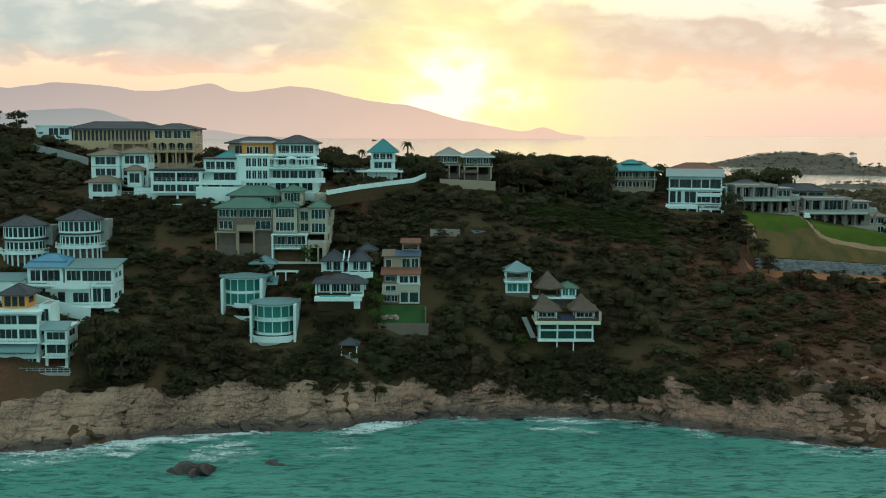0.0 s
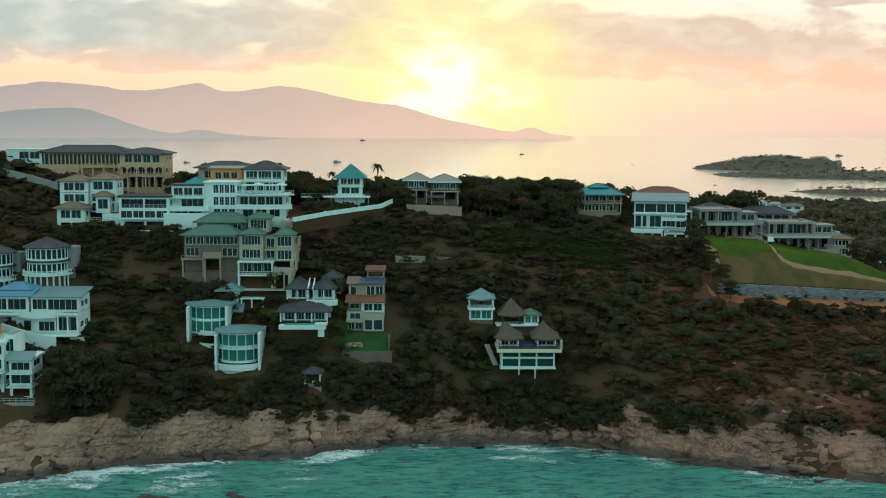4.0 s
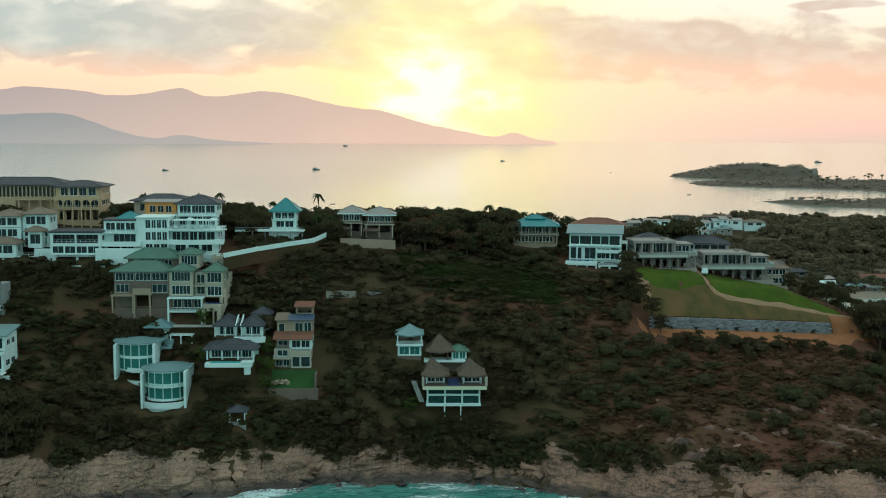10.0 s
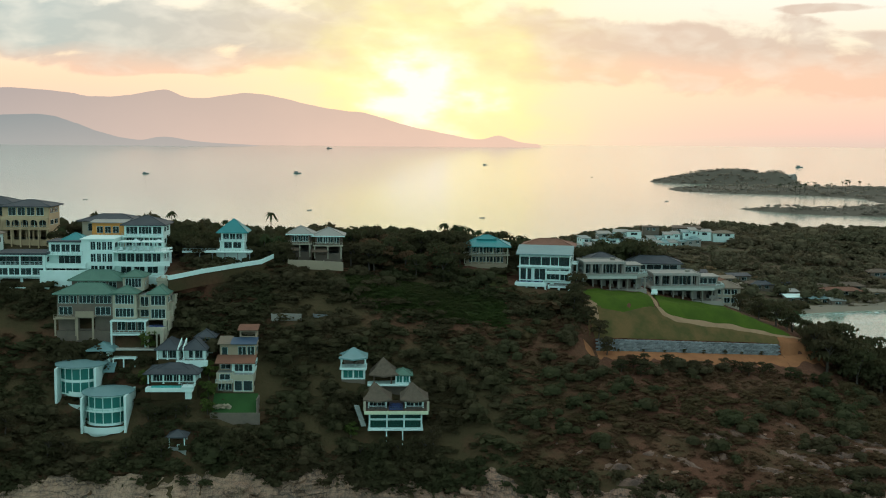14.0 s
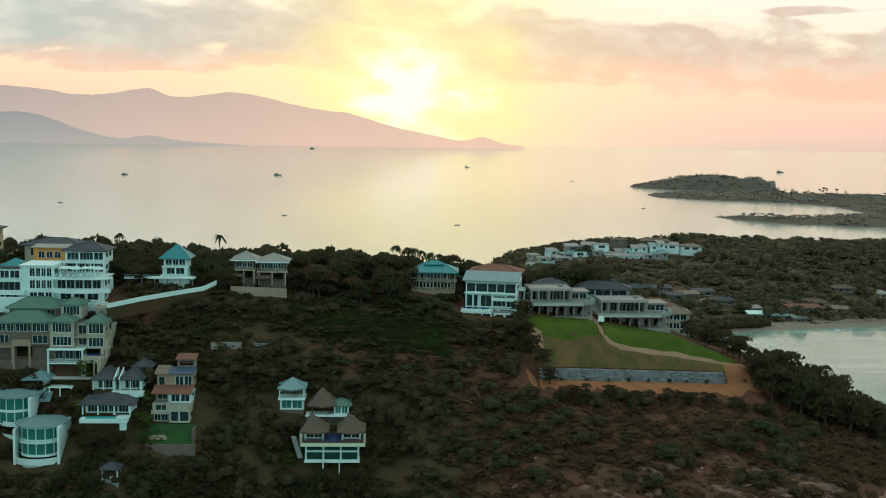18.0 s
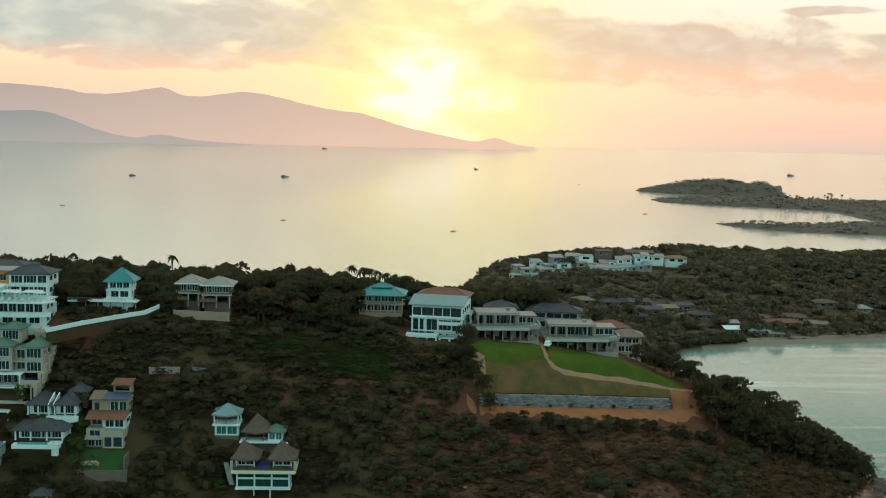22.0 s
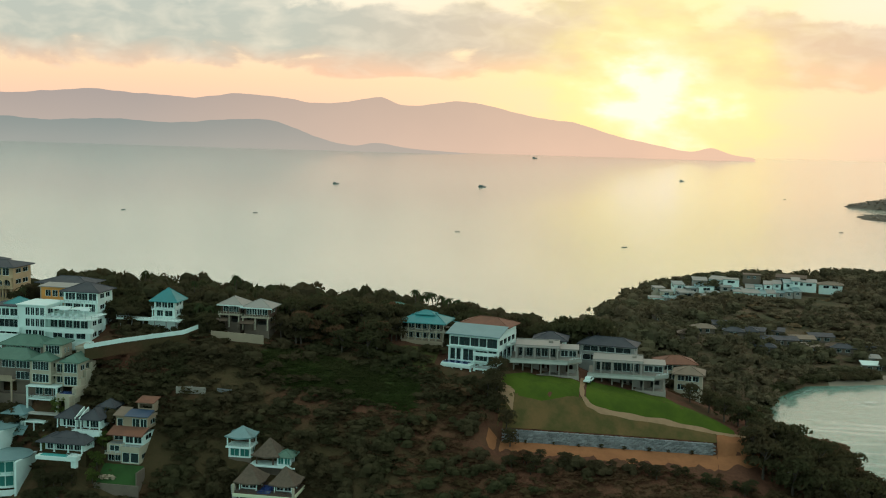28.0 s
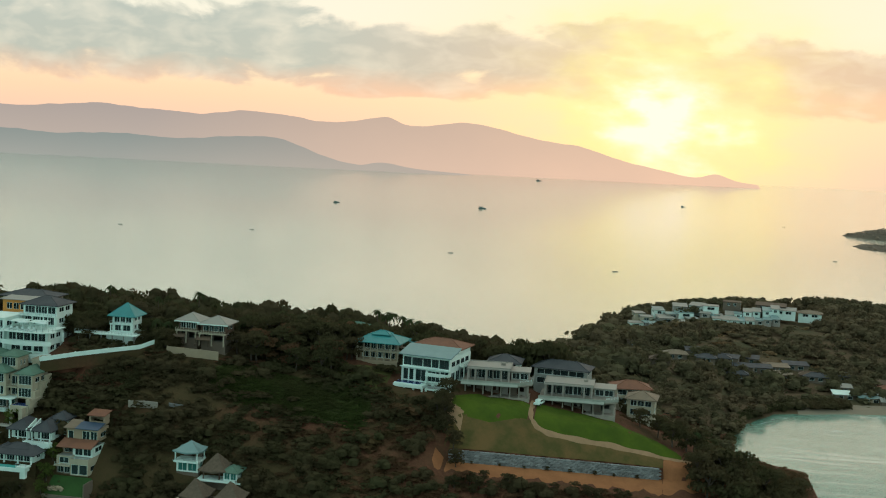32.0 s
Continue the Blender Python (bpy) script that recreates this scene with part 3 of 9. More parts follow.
def headland_height(x, y):
    """The lower wooded headland behind the bay."""
    yb = np.interp(x, BEACH_X, BEACH_Y)
    d = y - yb
    south = np.where(d < 0, SEA + d * 0.25, SEA + 0.06 * np.minimum(d, 40) + 0.17 * np.clip(d - 40, 0, 400))
    west = SEA + (x - np.interp(y, [330, 420, 520, 640, 760, 900], [-10, 20, 70, 100, 130, 190])) * 0.35
    north = SEA + (830 + 0.10 * (x - 150) - y) * 0.22
    top = 17.0 + 4.0 * lump(x, y, 70.0, 1.0) + 5.0 * np.exp(-(((x - 205) / 75) ** 2 + ((y - 700) / 90) ** 2)) - 4.0 * np.exp(-(((x - 130) / 60) ** 2 + ((y - 420) / 80) ** 2))
    stack = np.stack([south, west, north, top])
    return -np.log(np.exp(-stack * 0.25).sum(0)) / 0.25 + 1.0


def wall_line(x):
    """The foot of the stone retaining wall below the lawns: y and z."""
    return np.interp(x, [84, 100, 120, 139], [276, 281, 287.5, 293]), np.interp(x, [84, 100, 120, 139], [30.3, 29.0, 27.2, 25.6])


def ground(x, y):
    x, y = np.asarray(x, float), np.asarray(y, float)
    a, b = ridge_height(x, y), headland_height(x, y)
    z = np.where(y > 300, np.maximum(a, b), a)
    wy, wz = wall_line(x)
    inside = (x > 78) & (x < 150)
    blend = np.clip((x - 78) / 5, 0, 1) * np.clip((150 - x) / 5, 0, 1)
    bench = inside & (y > wy - 12) & (y <= wy + 0.6)
    z = np.where(bench, z + blend * (wz - 0.26 * np.maximum(wy - y - 2.0, 0) - z), z)
    above = inside & (y > wy + 0.6) & (y < wy + 9)
    f = np.clip((y - wy - 0.6) / 8.4, 0, 1)
    a9 = ridge_height(x, wy + 9)
    z = np.where(above, z + blend * ((wz + 2.8) * (1 - f) + a9 * f - z), z)
    rough = np.where(bench | above, 0.1, 0.7)
    return z + rough * (0.6 * lump(x, y, 6.0, 3.0) + 0.4 * lump(x, y, 2.4, 5.0)) * (z > SEA + 1)


def gz(x, y):
    return float(ground(np.array([float(x)]), np.array([float(y)]))[0])


GROUND = ground_mat("hillside_ground", ((0.095, 0.043, 0.027), (0.135, 0.060, 0.037)), ((0.062, 0.048, 0.023), (0.080, 0.054, 0.028)))
HEADGROUND = ground_mat("headland_ground", ((0.105, 0.075, 0.047), (0.145, 0.098, 0.06)), ((0.062, 0.060, 0.032), (0.085, 0.075, 0.042)), 0.0, 0.0)


def sheet(name, x0, x1, y0, y1, step, material):
    xs, ys = np.arange(x0, x1 + 0.01, step), np.arange(y0, y1 + 0.01, step)
    X, Y = np.meshgrid(xs, ys)
    return raw(name, np.stack([X, Y, ground(X, Y)], -1).reshape(-1, 3), grid_faces(len(xs), len(ys)), material, True)


tagged(sheet("ground_hill", -190, 260, 170, 440, 1.6, GROUND), "steep dry scrubby hillside above the sea", "ground", kind="structure")
tagged(sheet("ground_headland", -60, 980, 440, 960, 6.5, HEADGROUND), "low wooded headland behind the bay", "ground", kind="structure")
tagged(sheet("ground_headland_edge", 260, 980, 330, 440, 6.5, HEADGROUND), "sea bed in front of the far beach", "ground", kind="structure")


def sea():
    """One sheet of water out to the horizon, which it meets a little above the level of the sea nearby."""
    ys = np.concatenate([np.arange(-600, 140, 60), np.arange(140, 240, 1.6), np.arange(240, 700, 12), np.geomspace(700, 4780, 40)])
    xs = np.concatenate([-np.geomspace(4600, 130, 30), np.arange(-126, 130, 1.6), np.geomspace(130, 4600, 30)])
    X, Y = np.meshgrid(xs, ys)
    r = np.hypot(X, Y)
    Z = SEA + 0.22 * lump(X, Y * 1.6, 6.0, 1.0) * (Y < 300) + 0.12 * lump(X, Y * 2, 2.2, 4.0) * (Y < 300)
    Z = Z + 26.0 * np.clip((Y - 2200) / 2580, 0, 1) ** 1.6
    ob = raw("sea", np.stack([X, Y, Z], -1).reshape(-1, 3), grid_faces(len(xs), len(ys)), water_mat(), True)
    tagged(ob, "teal sea with small waves, pale towards the horizon", "sea", kind="structure")


sea()


def range_of_hills(name, crest, y, depth, base, material, label):
    """A far mountain range over a crest line of (x, height), rounded and ragged along its top."""
    px, ph = [p for p, _ in crest], [h for _, h in crest]
    xs = np.arange(px[0], px[-1], 12.0)
    h = np.interp(xs, px, ph)
    k = np.hanning(9)
    h = np.convolve(np.pad(h, 4, mode="edge"), k / k.sum(), mode="valid")
    h = h + (3.0 * lump(xs, xs * 0, 46.0, 2.0) + 1.6 * lump(xs, xs * 0, 15.0, 5.0)) * np.clip(h / 60, 0, 1)
    rows = []
    for v in np.linspace(0, 1, 9):
        prof = math.sin(v * math.pi / 2) ** 0.8
        rows.append(np.stack([xs, np.full_like(xs, y + depth * v), base - 12 + (h + 12) * prof * (1 + 0.10 * (1 - v) * lump(xs, xs * 0 + v * 300, 60.0))], -1))
    tagged(raw(name, np.concatenate(rows), grid_faces(len(xs), 9), material, True), label, "mountains", kind="structure")


# no lamp here: both ranges emit their haze tones, warmer below the sun
FARHILL = far_mat("haze_glow_mountain", ((0.55, 0.47, 0.42), (0.92, 0.62, 0.45)), ((0.43, 0.38, 0.36), (0.82, 0.57, 0.41)), 40, 230)
NEARHILL = far_mat("haze_glow_lower_mountain", ((0.36, 0.385, 0.365), (0.64, 0.50, 0.42)), ((0.26, 0.31, 0.305), (0.55, 0.44, 0.385)), 30, 130)
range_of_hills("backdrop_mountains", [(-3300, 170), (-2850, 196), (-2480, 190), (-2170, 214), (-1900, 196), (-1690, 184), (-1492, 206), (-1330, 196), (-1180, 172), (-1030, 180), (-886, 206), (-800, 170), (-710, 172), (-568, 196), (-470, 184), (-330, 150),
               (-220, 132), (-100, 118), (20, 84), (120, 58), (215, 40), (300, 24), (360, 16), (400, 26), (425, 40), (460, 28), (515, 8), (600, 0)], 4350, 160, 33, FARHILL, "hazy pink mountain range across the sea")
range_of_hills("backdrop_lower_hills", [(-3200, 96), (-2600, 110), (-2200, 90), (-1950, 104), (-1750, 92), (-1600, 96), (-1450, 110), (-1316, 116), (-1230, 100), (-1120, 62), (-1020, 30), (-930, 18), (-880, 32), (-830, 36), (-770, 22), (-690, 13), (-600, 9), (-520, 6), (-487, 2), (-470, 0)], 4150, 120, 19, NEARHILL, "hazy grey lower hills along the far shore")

# ---- how a house is put together ----
def even(n, u0, u1, z0, z1, gap=0.5, m=2):
    """n openings in a row between u0 and u1."""
    w = (u1 - u0 - gap * (n + 1)) / n
    return [(u0 + gap + i * (w + gap), u0 + gap + i * (w + gap) + w, z0, z1, m) for i in range(n)]


def rz(a):
    return Matrix.Rotation(radians(a), 4, "Z")


class House:
    """A building in its own axes: x to the right of the front, y from the front inwards, z up."""

    def __init__(self, name, x, y, z, yaw, label, category="house", group=""):
        self.o = thing(name, x, y, z, yaw, label, category, group)

    def box(self, name, x0, x1, y0, y1, z0, z1, m, label="", parent=None):
        bm = bmesh.new()
        bx(bm, x0, x1, y0, y1, z0, z1)
        big = min(x1 - x0, y1 - y0, z1 - z0)
        if big > 0.12:
            bmesh.ops.bevel(bm, geom=bm.edges[:], offset=min(0.05, big * 0.15), segments=1, affect="EDGES")
        return part(name, bm, m, parent or self.o, label)

    def pierced(self, bm, us, zs, solid, y0, y1, M):
        """One connected slab over a grid of cells, open where solid says no."""
        nu, nz = len(us) - 1, len(zs) - 1
        V = {}

        def vert(i, j, k):
            if (i, j, k) not in V:
                V[i, j, k] = bm.verts.new(M @ Vector((us[i], (y0, y1)[k], zs[j])))
            return V[i, j, k]
        for i in range(nu):
            for j in range(nz):
                if not solid[i][j]:
                    continue
                bm.faces.new((vert(i, j, 0), vert(i + 1, j, 0), vert(i + 1, j + 1, 0), vert(i, j + 1, 0)))
                bm.faces.new((vert(i, j, 1), vert(i, j + 1, 1), vert(i + 1, j + 1, 1), vert(i + 1, j, 1)))
                for di, dj, a, b in ((-1, 0, (0, 1), (0, 0)), (1, 0, (1, 0), (1, 1)), (0, -1, (0, 0), (1, 0)), (0, 1, (1, 1), (0, 1))):
                    ii, jj = i + di, j + dj
                    if 0 <= ii < nu and 0 <= jj < nz and solid[ii][jj]:
                        continue
                    p, q = (i + a[0], j + a[1]), (i + b[0], j + b[1])
                    bm.faces.new((vert(*p, 0), vert(*p, 1), vert(*q, 1), vert(*q, 0)))

    def window(self, u0, u1, z0, z1, n, M, frame, pane, arch=False):
        t = min(0.09, (u1 - u0) * 0.12)
        us = [u0, u0 + t]
        for i in range(1, n):
            u = u0 + (u1 - u0) * i / n
            us += [u - 0.04, u + 0.04]
        us += [u1 - t, u1]
        zs = [z0, z0 + t, z1 - t, z1]
        solid = [[not (j == 1 and i % 2 == 1) for j in range(3)] for i in range(len(us) - 1)]
        bm = bmesh.new()
        self.pierced(bm, us, zs, solid, 0.06, 0.16, M)
        w = part("window", bm, frame, self.o)
        bm = bmesh.new()
        bx(bm, u0 + t * 0.5, u1 - t * 0.5, 0.10, 0.12, z0 + t * 0.5, z1 - t * 0.5, M)
        part("pane", bm, pane, w)
        return w

    def wall(self, name, u0, u1, z0, z1, ops, m, M, t=0.25, frame=None, pane=None, void=()):
        """A wall with real openings; each opening gets its window, those in void stay open."""
        bm = bmesh.new()
        cut = [o for o in list(ops) + list(void) if o[1] > u0 and o[0] < u1]
        us = sorted({u0, u1, *[max(u0, min(u1, v)) for o in cut for v in o[:2]]})
        zs = sorted({z0, z1, *[max(z0, min(z1, v)) for o in cut for v in o[2:4]]})
        solid = [[not any(o[0] < (us[i] + us[i + 1]) / 2 < o[1] and o[2] < (zs[j] + zs[j + 1]) / 2 < o[3] for o in cut) for j in range(len(zs) - 1)] for i in range(len(us) - 1)]
        self.pierced(bm, us, zs, solid, 0, t, M)
        part(name, bm, m, self.o)
        for o in ops:
            self.window(*o[:4], o[4] if len(o) > 4 else 2, M, frame or FRAME, pane or GLASS)

    def widen(self, ops, x0, x1, z0, z1):
        """Broad glazing: openings grow towards their neighbours and the slabs."""
        out = []
        for o in ops:
            same = [q for q in ops if q is not o and q[2] < o[3] and q[3] > o[2]]
            left = min([o[0] - q[1] for q in same if q[1] <= o[0] + 0.001] + [o[0] - x0])
            right = min([q[0] - o[1] for q in same if q[0] >= o[1] - 0.001] + [x1 - o[1]])
            up = min([q[2] - o[3] for q in ops if q[2] >= o[3]] + [z1 - o[3]])
            down = min([o[2] - q[3] for q in ops if q[3] <= o[2]] + [o[2] - z0])
            out.append((o[0] - max(0, min(0.28, (left - 0.22) / 2)), o[1] + max(0, min(0.28, (right - 0.22) / 2)), o[2] - max(0, min(0.35, (down - 0.3) / 2)), o[3] + max(0, min(0.22, (up - 0.3) / 2)), *o[4:]))
        return out

    def storey(self, x0, x1, y0, y1, z0, h, ops, m, side=2, frame=None, pane=None, void=(), slab=None, sz=(0.9, 2.3)):
        """One floor of a house: four walls, the slab under it and the one over it."""
        z1 = z0 + h
        ops = self.widen(ops, x0, x1, z0, z1)
        F = Matrix.Translation((0, y0, 0))
        self.wall("front_wall", x0, x1, z0, z1, ops, m, F, frame=frame, pane=pane, void=void)
        e = min(h - 0.3, sz[1])
        sops = even(side, y0 + 0.6, y1 - 0.6, z0 + sz[0], z0 + e, 0.9) if side else []
        self.wall("side_wall", y0 + 0.25, y1, z0, z1, sops, m, Matrix.Translation((x1, 0, 0)) @ rz(90), frame=frame, pane=pane)
        lops = [(-b, -a, c, d, n) for a, b, c, d, n in sops]
        self.wall("side_wall", -y1, -y0 - 0.25, z0, z1, lops, m, Matrix.Translation((x0, 0, 0)) @ rz(-90), frame=frame, pane=pane)
        self.box("rear_wall", x0 + 0.26, x1 - 0.26, y1 - 0.25, y1 - 0.01, z0, z1, m)
        self.box("floor_slab", x0 + 0.26, x1 - 0.26, y0 + 0.26, y1 - 0.26, z0, z0 + 0.15, slab or CONCRETE)
        self.box("ceiling_slab", x0 + 0.26, x1 - 0.26, y0 + 0.26, y1 - 0.26, z1 - 0.16, z1 - 0.01, slab or CONCRETE)

    def hip(self, x0, x1, y0, y1, z, h, m, over=0.7, label="", ridge=None):
        """A hipped roof with thick eaves and capped ridges."""
        x0, x1, y0, y1 = x0 - over, x1 + over, y0 - over, y1 + over
        w, d = x1 - x0, y1 - y0
        k = min(w, d) / 2 if ridge is None else ridge
        if w >= d:
            a, b = Vector((x0 + k, (y0 + y1) / 2, z + h)), Vector((x1 - k, (y0 + y1) / 2, z + h))
        else:
            a, b = Vector(((x0 + x1) / 2, y0 + k, z + h)), Vector(((x0 + x1) / 2, y1 - k, z + h))
        if (a - b).length < 0.05:
            b = b + Vector((0.05, 0, 0))
        bm = bmesh.new()
        c = [Vector((x0, y0, z)), Vector((x1, y0, z)), Vector((x1, y1, z)), Vector((x0, y1, z))]
        lo = [bm.verts.new(v - Vector((0, 0, 0.22))) for v in c]
        hi = [bm.verts.new(v) for v in c]
        A, B = bm.verts.new(a), bm.verts.new(b)
        bm.faces.new(lo[::-1])
        for i in range(4):
            bm.faces.new((lo[i], lo[(i + 1) % 4], hi[(i + 1) % 4], hi[i]))
        if w >= d:
            bm.faces.new((hi[0], hi[1], B, A)), bm.faces.new((hi[1], hi[2], B)), bm.faces.new((hi[2], hi[3], A, B)), bm.faces.new((hi[3], hi[0], A))
        else:
            bm.faces.new((hi[0], hi[1], A)), bm.faces.new((hi[1], hi[2], B, A)), bm.faces.new((hi[2], hi[3], B)), bm.faces.new((hi[3], hi[0], A, B))
        r = part("roof", bm, m, self.o, label)
        bm = bmesh.new()
        ends = [(a, b)] + [(c[i], (a if (c[i] - a).length < (c[i] - b).length else b)) for i in range(4)]
        for p, q in ends:
            if (q - p).length < 0.2:
                continue
            mid, L = (p + q) / 2, (q - p).length
            M = Matrix.Translation(mid) @ (q - p).to_track_quat("X", "Z").to_matrix().to_4x4()
            bx(bm, -L / 2, L / 2, -0.11, 0.11, -0.03, 0.09, M)
        part("ridge_cap", bm, m, r)
        return r

    def flat(self, x0, x1, y0, y1, z, m, over=0.4, t=0.3, par=0.0, label=""):
        r = self.box("roof", x0 - over, x1 + over, y0 - over, y1 + over, z, z + t, m, label)
        if par:
            for q in ((x0 - over, x1 + over, y0 - over, y0 - over + 0.2), (x0 - over, x1 + over, y1 + over - 0.2, y1 + over), (x0 - over, x0 - over + 0.2, y0 - over + 0.2, y1 + over - 0.2), (x1 + over - 0.2, x1 + over, y0 - over + 0.2, y1 + over - 0.2)):
                self.box("parapet", *q, z + t + 0.003, z + t + par, m, parent=r)
        return r

    def mono(self, x0, x1, y0, y1, z0, z1, m, t=0.2, label=""):
        """A single pitch, from z0 at the front to z1 at the back."""
        bm = bmesh.new()
        lo = [bm.verts.new(v) for v in ((x0, y0, z0), (x1, y0, z0), (x1, y1, z1), (x0, y1, z1))]
        hi = [bm.verts.new(v.co + Vector((0, 0, t))) for v in lo]
        bm.faces.new(lo[::-1]), bm.faces.new(hi)
        for i in range(4):
            bm.faces.new((lo[i], lo[(i + 1) % 4], hi[(i + 1) % 4], hi[i]))
        return part("roof", bm, m, self.o, label)

    def rail(self, pts, z, h=1.0, m=None, step=1.2, bars=2, solid=None):
        """A railing along points (x, y): posts and rails, or a solid parapet."""
        for (ax, ay), (bx_, by_) in zip(pts, pts[1:]):
            L = math.hypot(bx_ - ax, by_ - ay)
            M = Matrix.Translation((ax, ay, z)) @ Matrix.Rotation(math.atan2(by_ - ay, bx_ - ax), 4, "Z")
            if solid is not None:
                bm = bmesh.new()
                bx(bm, 0, L, -0.08, 0.08, 0, h, M)
                part("parapet", bm, solid, self.o)
                continue
            bm = bmesh.new()
            n = max(1, int(L / step))
            for i in range(n + 1):
                bx(bm, L * i / n - 0.04, L * i / n + 0.04, -0.04, 0.04, 0, h, M)
            for j in range(bars):
                zz = h * (j + 1) / bars
                bx(bm, 0, L, -0.03, 0.03, zz - 0.06, zz, M)
            part("railing", bm, m or RAILMAT, self.o)

    def cols(self, xs, y, z0, z1, m, r=0.18):
        for x in xs:
            bm = bmesh.new()
            bx(bm, x - r, x + r, y - r, y + r, z0, z1)
            bx(bm, x - r * 1.3, x + r * 1.3, y - r * 1.3, y + r * 1.3, z1 - 0.2, z1 - 0.02)
            bx(bm, x - r * 1.3, x + r * 1.3, y - r * 1.3, y + r * 1.3, z0, z0 + 0.15)
            part("column", bm, m, self.o)

    def ring(self, cx, cy, r, a0, a1, n):
        return [(cx + r * math.cos(radians(a0 + (a1 - a0) * i / n)), cy + r * math.sin(radians(a0 + (a1 - a0) * i / n))) for i in range(n + 1)]

    def round_floor(self, cx, cy, r, z0, h, n, wall, pane, frame, a0=180, a1=360, sill=0.35, head=0.35, post=0.16):
        """A curved storey of tall panes between posts, with a band below and above."""
        P = self.ring(cx, cy, r, a0, a1, n)
        for i in range(n):
            (ax, ay), (bx_, by_) = P[i], P[i + 1]
            L = math.hypot(bx_ - ax, by_ - ay)
            M = Matrix.Translation((ax, ay, 0)) @ Matrix.Rotation(math.atan2(by_ - ay, bx_ - ax), 4, "Z")
            bm = bmesh.new()
            bx(bm, 0, L, 0, 0.22, z0, z0 + sill, M)
            bx(bm, 0, L, 0, 0.22, z0 + h - head, z0 + h, M)
            bx(bm, -post / 2, post / 2, -0.03, 0.25, z0 + sill, z0 + h - head, M)
            if i == n - 1:
                bx(bm, L - post / 2, L + post / 2, -0.03, 0.25, z0 + sill, z0 + h - head, M)
            part("curved_wall", bm, wall, self.o)
            self.window(post / 2, L - post / 2, z0 + sill, z0 + h - head, 1, M, frame, pane)

    def disc(self, name, cx, cy, r, z0, z1, m, a0=0, a1=360, n=28, inner=None, label=""):
        bm = bmesh.new()
        ring = self.ring(cx, cy, r, a0, a1, n)
        if abs(a1 - a0) >= 360:
            ring = ring[:-1]
        prism(bm, ring, z0, z1)
        return part(name, bm, m, self.o, label)

    def band(self, name, cx, cy, r, z0, z1, m, a0=180, a1=360, n=20, t=0.18):
        """A curved parapet or balcony front."""
        bm = bmesh.new()
        A, B = self.ring(cx, cy, r, a0, a1, n), self.ring(cx, cy, r - t, a0, a1, n)
        rows = [[bm.verts.new((*q, z)) for q in ring] for ring, z in ((A, z0), (A, z1), (B, z1), (B, z0))]
        for k in range(4):
            p, q = rows[k], rows[(k + 1) % 4]
            for i in range(len(A) - 1):
                bm.faces.new((p[i], p[i + 1], q[i + 1], q[i]))
        bm.faces.new([row[0] for row in rows]), bm.faces.new([row[-1] for row in rows][::-1])
        return part(name, bm, m, self.o)

    def cone(self, cx, cy, r, z, h, m, n=16, label=""):
        bm = bmesh.new()
        ring = self.ring(cx, cy, r, 0, 360, n)[:-1]
        lo, hi = [bm.verts.new((x, y, z - 0.2)) for x, y in ring], [bm.verts.new((x, y, z)) for x, y in ring]
        top = bm.verts.new((cx, cy, z + h))
        bm.faces.new(lo[::-1])
        for i in range(n):
            j = (i + 1) % n
            bm.faces.new((lo[i], lo[j], hi[j], hi[i])), bm.faces.new((hi[i], hi[j], top))
        r_ = part("roof", bm, m, self.o, label)
        if n > 16:
            return
        bm = bmesh.new()
        for i in range(0, n, 2):
            p, q = Vector((*ring[i], z)), Vector((cx, cy, z + h))
            L = (q - p).length
            bx(bm, -L / 2, L / 2, -0.07, 0.07, -0.02, 0.07, Matrix.Translation((p + q) / 2) @ (q - p).to_track_quat("X", "Z").to_matrix().to_4x4())
        part("ridge_cap", bm, m, r_)

    def base(self, x0, x1, y0, y1, depth, m, z=0.0):
        self.box("plinth", x0, x1, y0, y1, z - depth, z - 0.003, m)

# ---- houses along the ridge ----
def modern_white_box():
    h = House("villa", -112, 305, 60.5, 0, "white two-storey modern villa with flat roof")
    h.base(0, 10.4, 0, 8, 6, CONCRETE)
    h.storey(0, 10.4, 0, 8, 0, 3.2, even(3, 0.8, 9.8, 0.8, 2.5, 0.9), WHITE)
    h.storey(0, 10.4, 0, 8, 3.2, 3.1, even(2, 3.0, 9.8, 4.0, 5.6, 0.8), WHITE)
    h.flat(0, 10.4, 0, 8, 6.3, WHITE, 0.3, 0.3)
    h.box("canopy", 1.0, 4.5, -1.5, -0.003, 2.9, 3.1, CONCRETE)


